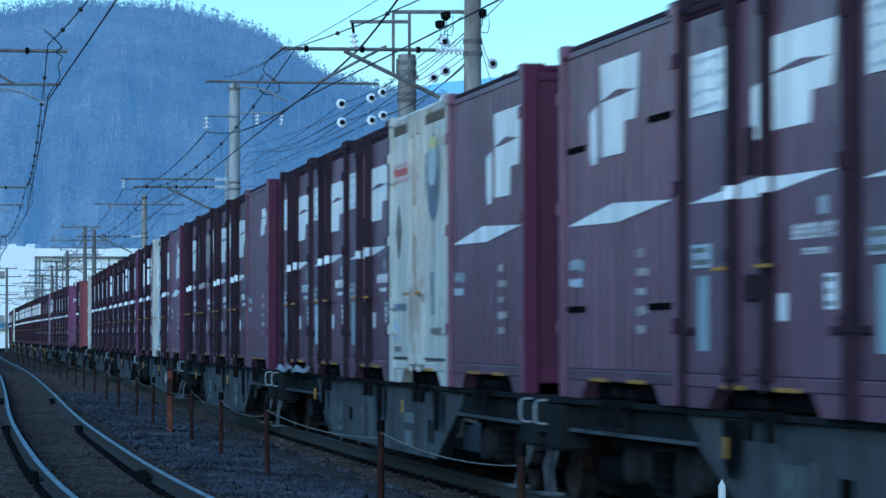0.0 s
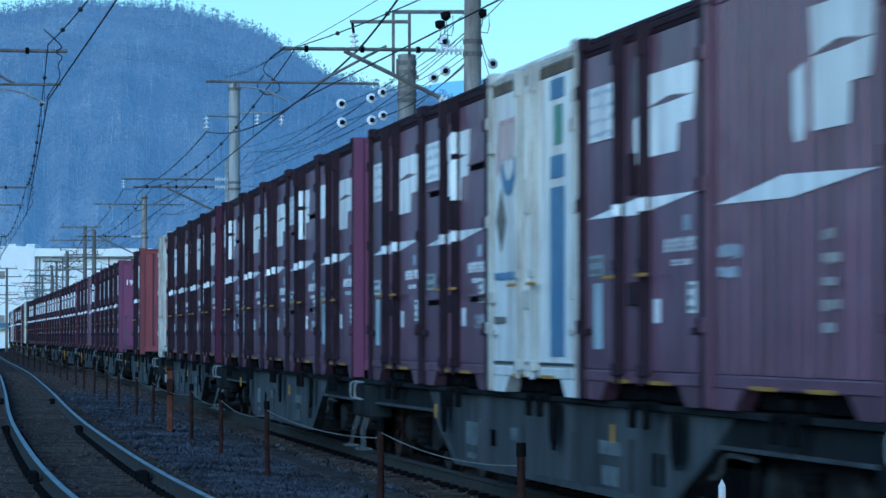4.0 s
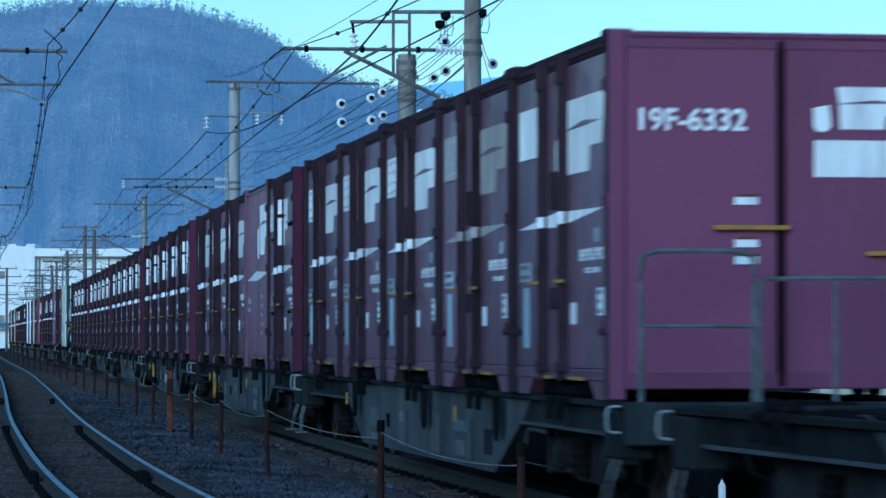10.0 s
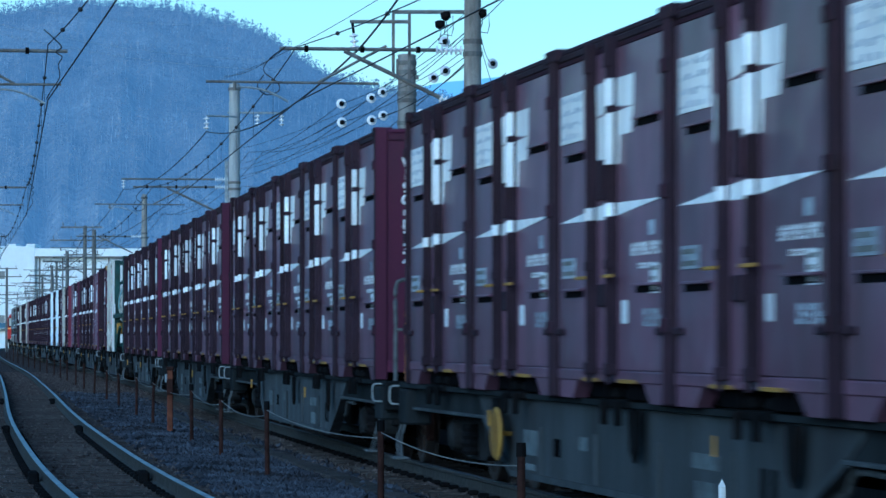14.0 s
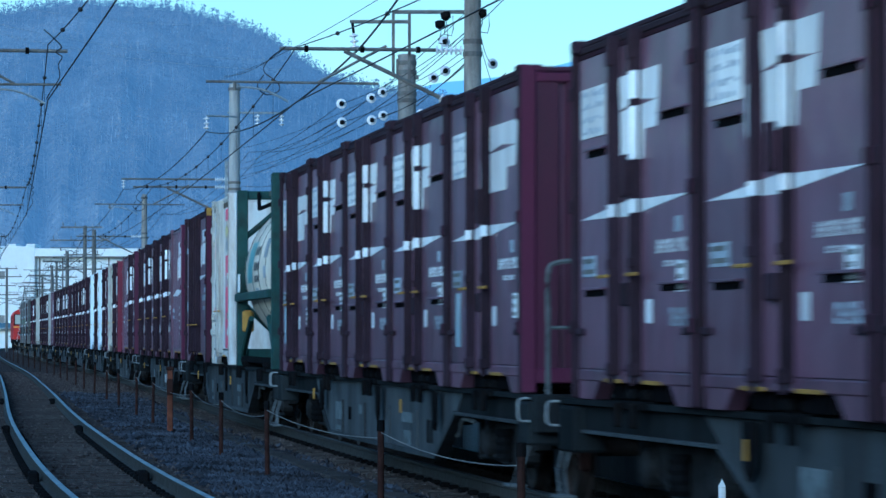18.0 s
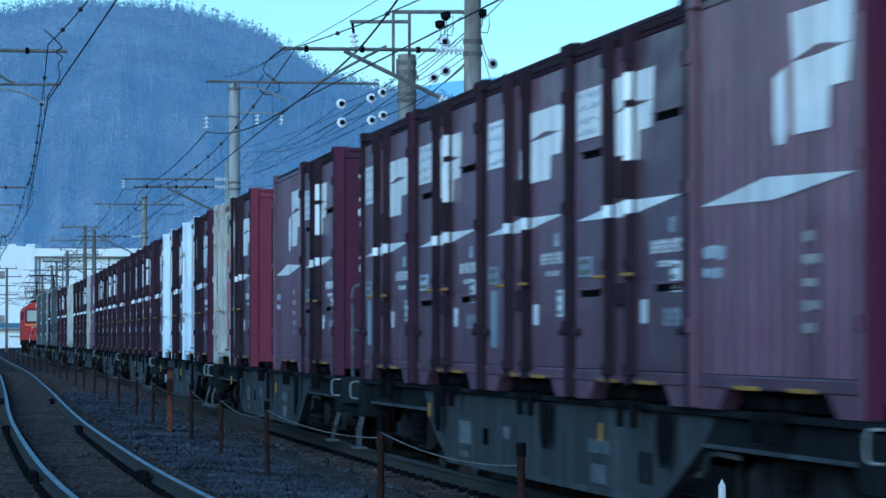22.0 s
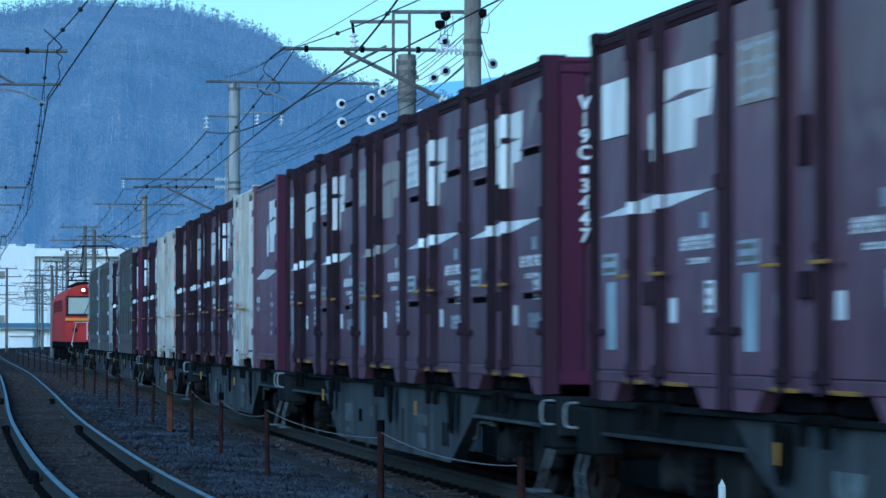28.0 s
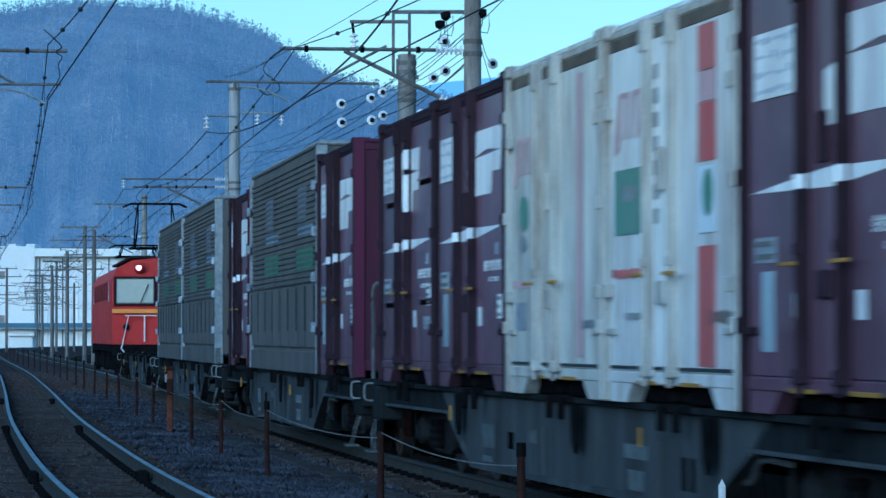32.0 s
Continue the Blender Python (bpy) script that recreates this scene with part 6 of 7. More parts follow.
def tank_20ft():
    L, H, r = 6.06, 2.59, 1.15
    c = thing("tank_container", "cream tank in an open green steel frame with top walkway", "tank container", GROUP)
    zc = 1.30
    prof = [(-2.85, 0.05), (-2.83, 0.45), (-2.74, 0.78), (-2.58, 1.0), (-2.35, r), (2.35, r), (2.58, 1.0), (2.74, 0.78), (2.83, 0.45), (2.85, 0.05)]
    tk = part("tank", Shape().lathe((0, 0, zc), (0, 1, 0), prof, 40), M['tank'], c, "cream steel tank with dished ends", smooth=True)
    for y in (-2.2, -1.1, 0.0, 1.1, 2.2):
        part("ring", Shape().lathe((0, y, zc), (0, 1, 0), [(-0.014, r - 0.002), (-0.014, r + 0.006), (0.014, r + 0.006), (0.014, r - 0.002)], 40), M['header'], tk, "dark stained seam")
    for sy in (-1, 1):
        ye = sy * (L / 2 - 0.09)
        for sx in (-1, 1):
            part("post", Shape().bbox(sx * W2 - (0.16 if sx > 0 else 0), sx * W2 + (0 if sx > 0 else 0.16), ye - 0.09, ye + 0.09, -0.10, H, 0.015), M['green'], c, "green corner post")
            part("diagonal", Shape().tube((sx * (W2 - 0.1), ye, 0.85), (sx * 0.35, ye, 0.12), 0.05, n=6), M['green'], c)
            part("diagonal", Shape().tube((sx * (W2 - 0.1), ye, 1.85), (sx * 0.35, ye, 2.5), 0.05, n=6), M['green'], c)
        part("end_beam", Shape().bbox(-W2 + 0.162, W2 - 0.162, ye - 0.06, ye + 0.06, 0.02, 0.16, 0.012), M['green'], c)
        part("end_beam", Shape().bbox(-W2 + 0.162, W2 - 0.162, ye - 0.06, ye + 0.06, H - 0.14, H - 0.01, 0.012), M['green'], c)
    for sx in (-1, 1):
        part("side_beam", Shape().bbox(sx * W2 - 0.05, sx * W2 + 0.05, -L / 2 + 0.185, L / 2 - 0.185, 0.88, 1.0, 0.012), M['green'], c, "green side beam")
        part("base_beam", Shape().bbox(sx * (W2 - 0.1) - 0.05, sx * (W2 - 0.1) + 0.05, -L / 2 + 0.185, L / 2 - 0.185, -0.04, 0.05, 0.012), M['under'], c)
        part("diagonal", Shape().tube((sx * (W2 - 0.08), L / 2 - 0.2, 0.04), (sx * (W2 - 0.10), L / 2 - 1.5, 0.62), 0.045, n=6), M['green'], c)
        part("diagonal", Shape().tube((sx * (W2 - 0.08), -L / 2 + 0.2, 0.04), (sx * (W2 - 0.10), -L / 2 + 1.5, 0.62), 0.045, n=6), M['green'], c)
    part("walkway", Shape().bbox(-0.72, 0.45, -L / 2 + 0.2, L / 2 - 0.2, H - 0.05, H - 0.02, 0.01).bbox(-0.74, -0.70, -L / 2 + 0.2, L / 2 - 0.2, H - 0.09, H - 0.01, 0.006), M['header'], c, "brown top walkway")
    rails = Shape()
    for sx in (-1, 1):
        rails.path([(sx * 0.9, -L / 2 + 0.15, H - 0.05), (sx * 0.95, -2.2, 2.28), (sx * 0.95, 2.2, 2.28), (sx * 0.9, L / 2 - 0.15, H - 0.05)], 0.03)
    part("hose_rail", rails, M['under'], c, "dark spill rail")
    mk = Shape()
    for (y0, y1, a0, a1, m) in ((1.9, 1.0, 0.02, 0.55, 'cyanink'), (0.75, 0.05, 0.36, 0.47, 'greyink'), (0.75, -0.1, 0.16, 0.27, 'greyink'), (0.75, 0.0, 0.02, 0.1, 'greyink'), (-0.75, -1.35, 0.3, 0.55, 'label'), (-0.8, -1.2, 0.05, 0.2, 'label'), (0.72, 0.25, -0.1, -0.06, 'label')):
        s = Shape()
        n, bars = 8, 3 if m == 'cyanink' else 5 if m == 'greyink' else 1
        for q in range(bars):
            w = (y0 - y1) / bars
            ya, P = y0 - q * w, []
            for i in range(n + 1):
                a = math.pi - (a0 + (a1 - a0) * i / n) + 0.15
                lean = -0.22 * i / n if m == 'cyanink' else 0.0
                for y in (ya + lean, ya - w * (0.72 if bars > 1 else 1.0) + lean):
                    P.append(((r + 0.006) * math.cos(a), y, zc + (r + 0.006) * math.sin(a)))
            s.add(P, [(2 * i, 2 * i + 1, 2 * i + 3, 2 * i + 2) for i in range(n)])
        part("marking", s, M[m], tk)
    part("canister", Shape().lathe((-W2 + 0.14, L / 2 - 0.42, 0.42), (0, 0, 1), [(0, 0.07), (0.02, 0.09), (0.3, 0.09), (0.33, 0.05)], 14), M['yellow'], c, "small yellow document canister")
    part("placard", Shape().bbox(-W2 - 0.02, -W2 + 0.0, L / 2 - 0.62, L / 2 - 0.36, 1.02, 1.3, 0.004), M['decal'], c, "small white placard")
    return c


def grey_31ft():
    L, H = 9.41, 2.68
    c = thing("wing_container", "long grey ribbed freight container with pale corner posts", "container", GROUP)
    part("body", Shape().bbox(-W2 + 0.03, W2 - 0.03, -L / 2 + 0.05, L / 2 - 0.05, 0.14, H - 0.04, 0.02), M['grey31'], c)
    part("roof", Shape().bbox(-W2, W2, -L / 2 + 0.02, L / 2 - 0.02, H - 0.039, H + 0.02, 0.02), M['pale'], c, "pale roof edge")
    for u0, u1 in ((0.02, 0.5), (0.505, 0.965)):
        s = Shape()
        n = 22
        pts = []
        for i in range(n):
            z = 1.02 + (H - 0.12 - 1.02) * i / n
            h = (H - 0.12 - 1.02) / n
            pts += [(z, 0.0), (z + h * 0.55, 0.0), (z + h * 0.65, 0.02), (z + h * 0.9, 0.02)]
        k = len(pts)
        s.add([(-W2 - 0.004 + d, yu(u0, L), z) for z, d in pts] + [(-W2 - 0.004 + d, yu(u1, L), z) for z, d in pts], [(i, k + i, k + i + 1, i + 1) for i in range(k - 1)])
        wp = part("wing_panel", s, M['grey31'], c, "horizontally ribbed grey wing panel")
        um = u0 + (u1 - u0) * 0.50
        part("emblem", side_box(Shape(), L, um, um + 0.12, 1.78, 2.25, 0.002, inn=0.003, b=0.0005), M['fadeblue'], wp)
        part("emblem", side_box(Shape(), L, um, um + 0.20, 1.60, 1.76, 0.002, inn=0.003, b=0.0005), M['wingblue'], wp)
        part("emblem", side_box(Shape(), L, um - 0.02, um + 0.20, 1.16, 1.46, 0.002, inn=0.003, b=0.0005), M['fadegreen'], wp)
    for i in range(8):
        u0 = 0.02 + 0.945 * i / 8
        part("drop_gate", side_box(Shape(), L, u0 + 0.004, u0 + 0.945 / 8 - 0.004, 0.22, 0.98, 0.004, inn=0.034), M['grey31'], c)
    for i in range(9):
        u = 0.02 + 0.945 * i / 8
        part("stake", side_box(Shape(), L, u - 0.004, u + 0.004, 0.42, 0.97, 0.022), M['steel'], c)
    part("sill", side_box(Shape(), L, 0.0, 1.0, -0.10, 0.16, 0.01, inn=0.08), M['grey31'], c)
    for sy in (-1, 1):
        ps = part("corner_post", Shape().bbox(-W2 - 0.02, -W2 + 0.12, *sorted((sy * L / 2, sy * (L / 2 - 0.11))), -0.10, H - 0.04, 0.012), M['pale'], c, "pale metal corner post")
        hb = Shape()
        for z in (0.4, 1.0, 1.55, 2.1):
            hb.bbox(-W2 - 0.07, -W2 - 0.021, *sorted((sy * (L / 2 - 0.02), sy * (L / 2 - 0.2))), z, z + 0.12, 0.012)
        part("hinge", hb, M['label'], ps)
        part("end_wall", corrugated_end(L, H, sy * (L / 2 - 0.02), 2), M['grey31'], c)
    return c


put(tank_20ft(), N0[2] + 3.4, 6.06)
w4 = get('W4')
put(w4, N0[2] + 9.56, L12)
put(dark_20ft(), N0[2] + 16.02, 6.06)
gA = grey_31ft()
put(get('D'), N0[10] + 1.87, L12)
put(gA, N0[10] + 3.85 + 4.75, 9.41)
put(get('D'), N0[10] + 3.85 + 9.6 + 1.87, L12)
put(copy_thing(gA, Matrix.Identity(4)), N0[11] + 4.75, 9.41)
put(copy_thing(gA, Matrix.Identity(4)), N0[11] + 14.35, 9.41)


# ================= container wagons =================
def wheelset():
    s = Shape().tube((-0.62, 0, 0), (0.62, 0, 0), 0.075, n=12)
    for sx in (-1, 1):
        s.lathe((sx * 0.53, 0, 0), (sx, 0, 0), [(-0.075, 0.30), (-0.075, 0.455), (-0.055, 0.455), (-0.045, 0.43), (0.055, 0.424), (0.055, 0.36), (0.02, 0.33), (0.015, 0.14), (0.07, 0.12), (0.07, 0.05)], 24)
        for k in range(3):
            a = k * 2.094
            s.bbox(*sorted((sx * 0.56, sx * 0.59)), 0.22 * math.cos(a) - 0.05, 0.22 * math.cos(a) + 0.05, 0.22 * math.sin(a) - 0.05, 0.22 * math.sin(a) + 0.05, 0.01)
    return s.mesh("wheelset", M['wheel'], True)


def build_wagon():
    w = thing("container_wagon", "grey steel flat wagon with deep side plates and dark bogies", "freight wagon", "container wagons")
    HL = 9.72
    for sx in (-1, 1):
        x = sx * 1.12
        pr = [(x - 0.012, 0.64), (x + 0.012, 0.64), (x + 0.012, 0.665), (x + 0.015, 0.67), (x + 0.015, 0.845), (x + 0.08, 0.855), (x + 0.08, 0.895), (x - 0.08, 0.895), (x - 0.08, 0.855), (x - 0.015, 0.845), (x - 0.015, 0.67), (x - 0.012, 0.665)]
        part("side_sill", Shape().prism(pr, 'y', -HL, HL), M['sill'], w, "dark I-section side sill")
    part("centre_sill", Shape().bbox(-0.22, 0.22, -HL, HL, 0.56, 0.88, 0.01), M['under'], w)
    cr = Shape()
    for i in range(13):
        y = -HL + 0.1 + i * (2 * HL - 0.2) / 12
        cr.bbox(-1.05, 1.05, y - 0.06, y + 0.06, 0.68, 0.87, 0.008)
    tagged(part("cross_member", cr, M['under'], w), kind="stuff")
    for sx in (-1, 1):
        x = sx * 1.14
        pts = [(-5.85, 0.85), (-5.45, 0.66), (-4.25, 0.235), (4.25, 0.235), (5.45, 0.66), (5.85, 0.85)]
        # far-side plate and flange are coloured near black to shade the gaps
        sp_ = part("side_plate", Shape().prism(pts, 'x', *sorted((x + sx * 0.006, x - sx * 0.012))), M['steel'] if sx < 0 else M['under'], w, "deep trapezoid side plate, grey near side, shade-black far side")
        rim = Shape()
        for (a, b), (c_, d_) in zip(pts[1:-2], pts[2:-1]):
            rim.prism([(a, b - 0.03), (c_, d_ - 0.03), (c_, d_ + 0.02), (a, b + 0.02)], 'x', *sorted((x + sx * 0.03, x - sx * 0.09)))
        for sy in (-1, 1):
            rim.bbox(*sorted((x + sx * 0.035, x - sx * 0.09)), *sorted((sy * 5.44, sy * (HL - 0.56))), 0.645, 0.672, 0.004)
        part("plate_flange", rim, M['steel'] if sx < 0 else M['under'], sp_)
        for y in (-3.0, -1.0, 1.0, 3.0):
            part("stiffener", Shape().bbox(*sorted((x + sx * 0.005, x + sx * 0.030)), y - 0.02, y + 0.02, 0.26, 0.635, 0.004), M['steel'], sp_)
        if sx > 0:
            continue
        for y0, y1, z0, z1 in ((3.2, 3.75, 0.40, 0.60), (3.3, 3.7, 0.28, 0.33), (-2.6, -1.9, 0.50, 0.60), (-2.5, -2.0, 0.28, 0.42), (1.35, 1.6, 0.5, 0.6)):
            part("data_plate", Shape().bbox(*sorted((x + sx * 0.005, x + sx * 0.011)), y0, y1, z0, z1, 0.001), M['plate'], sp_)
        for y0, y1, z0, z1 in ((2.3, 2.55, 0.42, 0.56), (-3.75, -3.62, 0.34, 0.56), (-3.98, -3.86, 0.34, 0.56)):
            part("hole", Shape().bbox(*sorted((x + sx * 0.005, x + sx * 0.010)), y0, y1, z0, z1, 0.001), M['slot'], sp_, "dark opening in the plate")
    me_lock = Shape().bbox(-0.08, 0.06, -0.13, 0.13, -0.02, 0.04, 0.01).bbox(-0.04, 0.05, -0.07, 0.07, 0.04, 0.12, 0.02).bbox(-0.13, -0.08, -0.035, 0.035, -0.14, 0.03, 0.01).mesh("container_lock", M['under'])
    me_flap = Shape().bbox(-0.010, 0.010, -0.013, 0.013, -0.13, 0.0, 0.004).mesh("lock_lever", M['yellow'])
    for j in range(5):
        y = -PITCH * 2.5 + PITCH * (j + 0.5)
        for sx in (-1, 1):
            for o in (-0.22, 0.22):
                lk = part("container_lock", me_lock, None, w, at=Matrix.Translation((sx * 1.16, y + o, 0.868)) @ pose(0, 0, 0, 0, 0, 0 if sx < 0 else 180))
            if j % 2:
                part("lock_lever", me_flap, None, lk, at=Matrix.Translation((-0.2, 0.2, -0.12)))
    # bogies
    ws_me = wheelset()
    for yb in (-7.1, 7.1):
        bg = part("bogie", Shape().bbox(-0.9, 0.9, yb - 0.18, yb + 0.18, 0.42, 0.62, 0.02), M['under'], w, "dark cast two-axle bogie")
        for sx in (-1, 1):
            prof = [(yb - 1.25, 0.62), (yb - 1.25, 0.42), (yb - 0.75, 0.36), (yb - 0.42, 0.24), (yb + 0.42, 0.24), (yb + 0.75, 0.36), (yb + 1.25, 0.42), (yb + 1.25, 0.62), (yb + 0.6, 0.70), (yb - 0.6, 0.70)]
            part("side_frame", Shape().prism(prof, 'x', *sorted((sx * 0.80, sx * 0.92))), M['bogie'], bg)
            sg = Shape()
            sg.lathe((sx * 0.97, yb, 0.28), (0, 0, 1), [(0.07 * q / 2, 0.095 if q % 2 else 0.078) for q in range(9)], 10)
            part("spring", sg, M['under'], bg)
            for o in (-0.95, 0.95):
                bx = Shape()
                bx.lathe((sx * 0.86, yb + o, 0.43), (sx, 0, 0), [(0, 0.15), (0.12, 0.14), (0.15, 0.10), (0.16, 0.04)], 14)
                bx.bbox(*sorted((sx * 0.75, sx * 0.92)), yb + o - 0.17, yb + o + 0.17, 0.40, 0.64, 0.03)
                part("axle_box", bx, M['bogie'], bg, "worn grey axle box")
            bk = Shape()
            for o in (-1.42, -0.47, 0.47, 1.42):
                bk.bbox(*sorted((sx * 0.50, sx * 0.60)), yb + o - 0.05, yb + o + 0.05, 0.25, 0.58, 0.02)
            tagged(part("brake_block", bk, M['rust'], bg), kind="stuff")
        for o in (-0.95, 0.95):
            wo = part("wheelset", ws_me, None, bg, "worn steel wheels on an axle", at=Matrix.Translation((0, yb + o, 0.43)))
            turners.append((wo, yb + o))
    # underfloor gear
    for y, zz in ((-5.2, 0.60),):
        part("pipe", Shape().path(smooth_path([(-1.08, y - 0.9, zz), (-1.08, y - 0.2, zz), (-1.06, y + 0.1, zz - 0.14), (-1.06, y + 0.6, zz - 0.16)]), 0.02, 6), M['step'], w, "grey air pipe")
    for y in (-4.62, -0.55, 4.55):
        part("lever_bracket", Shape().prism([(y - 0.14, 0.84), (y + 0.14, 0.84), (y + 0.10, 0.56), (y - 0.02, 0.48), (y - 0.10, 0.56)], 'x', -1.235, -1.205), M['under'], w, "dark hanging lever bracket")
    part("brake_lever", Shape().tube((-0.95, -5.7, 0.62), (-0.92, -5.5, 0.26), 0.03).tube((-0.92, -5.5, 0.28), (-0.92, -6.4, 0.30), 0.022), M['bogie'], w, "greasy brake rigging")
    part("air_tank", Shape().lathe((-0.6, 4.9, 0.52), (0, 1, 0), [(-0.55, 0.05), (-0.5, 0.16), (0.5, 0.16), (0.55, 0.05)], 14), M['under'], w, "dark air reservoir")
    part("brake_cylinder", Shape().lathe((-0.55, -4.9, 0.55), (0, 1, 0), [(-0.3, 0.06), (-0.28, 0.15), (0.28, 0.15), (0.3, 0.06)], 14), M['under'], w)
    for sy in (-1, 1):
        cp = Shape().bbox(-0.10, 0.10, *sorted((sy * HL, sy * (HL + 0.32))), 0.70, 0.88, 0.03)
        cp.bbox(-0.17, 0.17, *sorted((sy * (HL + 0.30), sy * (HL + 0.47))), 0.66, 0.92, 0.04)
        part("coupler", cp, M['under'], w, "dark knuckle coupler")
        part("end_beam", Shape().bbox(-1.20, 1.20, *sorted((sy * (HL + 0.001), sy * (HL + 0.09))), 0.60, 0.90, 0.012), M['sill'], w)
        hoses = Shape()
        for x in (-0.42, 0.42):
            hoses.path([(x, sy * (HL + 0.09), 0.78), (x, sy * (HL + 0.22), 0.66), (x * 0.9, sy * (HL + 0.34), 0.42), (x * 0.6, sy * (HL + 0.42), 0.36)], 0.024)
        part("air_hose", hoses, M['under'], w)
        xo = -1.20
        part("corner_box", Shape().bbox(xo - 0.03, xo + 0.22, *sorted((sy * (HL - 0.52), sy * (HL - 0.04))), 0.50, 0.84, 0.02), M['sill'], w, "dark corner box on the sill")
        st = Shape()
        for o in (0.08, 0.30):
            st.path([(xo, sy * (HL - o), 0.52), (xo - 0.05, sy * (HL - o - 0.02), 0.36), (xo - 0.07, sy * (HL - o - 0.20), 0.18)], 0.011)
        st.bbox(xo - 0.14, xo + 0.0, *sorted((sy * (HL - 0.24), sy * (HL - 0.54))), 0.165, 0.19, 0.005)
        part("step", st, M['step'], w, "worn grey slanting foot step")
        gh = Shape().path(smooth_path([(-1.22, sy * (HL - 0.02), 0.69), (-1.30, sy * (HL - 0.02), 0.70), (-1.315, sy * (HL - 0.02), 0.78), (-1.30, sy * (HL - 0.02), 0.86), (-1.22, sy * (HL - 0.02), 0.87)]), 0.010)
        part("grab_handle", gh, M['grab'], w, "worn white corner grab handle")
    # railing at the end that faces the camera
    y = -HL - 0.02
    rl = Shape().path(smooth_path([(-1.08, y, 0.80), (-1.08, y, 1.5), (-1.08, y, 1.84), (-1.0, y, 1.93), (-0.7, y, 1.94), (-0.36, y, 1.93), (-0.28, y, 1.84), (-0.28, y, 1.5), (-0.28, y, 0.80)]), 0.022)
    rl.path([(-1.08, y, 1.42), (-0.28, y, 1.42)], 0.016)
    part("end_railing", rl, M['step'], w, "grey tubular end railing")
    part("hand_rail", Shape().path(smooth_path([(-0.24, y, 0.80), (-0.24, y, 1.6), (-0.20, y, 1.73), (-0.1, y, 1.75), (0.9, y, 1.75), (1.05, y, 1.70), (1.08, y, 1.5), (1.08, y, 0.8)]), 0.019).path([(0.3, y, 0.80), (0.3, y, 1.75)], 0.018), M['step'], w, "low grey hand rail")
    part("brake_stand", Shape().path(smooth_path([(-0.97, y - 0.05, 0.62), (-0.97, y - 0.05, 1.3), (-0.97, y - 0.05, 1.6), (-0.93, y - 0.05, 1.68), (-0.80, y - 0.05, 1.70)]), 0.024), M['amber'], w, "worn orange brake stand tube")
    hw = Shape()
    hw.lathe((-1.27, 4.3, 0.55), (1, 0, 0), [(-0.02, 0.20), (0.0, 0.225), (0.02, 0.20), (0.0, 0.175), (-0.02, 0.20)], 20)
    for k in range(4):
        a = k * 1.571
        hw.tube((-1.27, 4.3, 0.55), (-1.27, 4.3 + 0.2 * math.cos(a), 0.55 + 0.2 * math.sin(a)), 0.012, n=5)
    hw.tube((-1.27, 4.3, 0.55), (-1.13, 4.3, 0.55), 0.02)
    part("hand_wheel", hw, M['yellow'], w, "yellow hand brake wheel")
    return w


HALF_LOAD = PITCH * 2.5
first = build_wagon()
base_turn = list(turners)
turners.clear()
wagons = []
KEEP = {'hand_wheel': (-3, -2), 'brake_stand': (-9, -2, -1), 'hand_rail': (-9, -8, -4, -3, -1, 0, 1, 2, 4, 5, 6, 8, 10), 'end_railing': (-9, -8, -4, -3, -2, -1, 0, 1, 2, 4, 5, 6, 8, 10)}
for i, k in enumerate([-9] + [q for q in sorted(N0) if q != -9]):
    w = first if i == 0 else copy_thing(first, Matrix.Identity(4))
    movers.append((w, N0[k] + HALF_LOAD, 7.1, 0.0))
    wagons.append((k, w))
    for bg in w.children:
        if bg.name.startswith("bogie"):
            for o in bg.children:
                if o.name.startswith("wheelset"):
                    turners.append((o, N0[k] + HALF_LOAD))
for k, w in wagons:
    for bg in list(w.children):
        nm = bg.name.split('.')[0]
        if nm in KEEP and k not in KEEP[nm]:
            bpy.data.objects.remove(bg)


# crumpled plastic sheet caught on one wagon
rs = random.Random(8)
sh_v, sh_f = [], []
for i in range(41):
    y = 9.2 - 3.9 * i / 40
    for j, z in enumerate((0.965, 0.945, 0.925, 0.905)):
        sh_v.append((-1.262 - 0.05 * rs.random(), y + 0.04 * rs.random(), z + 0.018 * math.sin(i * 0.55) - (0.012 * math.sin(i * 0.3) if j else 0) + 0.012 * rs.random()))
for i in range(40):
    sh_f += [(i * 4 + j, i * 4 + j + 1, i * 4 + j + 5, i * 4 + j + 4) for j in range(3)]
part("plastic_sheet", Shape().add(sh_v, sh_f), M['label'], [w for k, w in wagons if k == -10][0], "crumpled white plastic sheet", smooth=True)


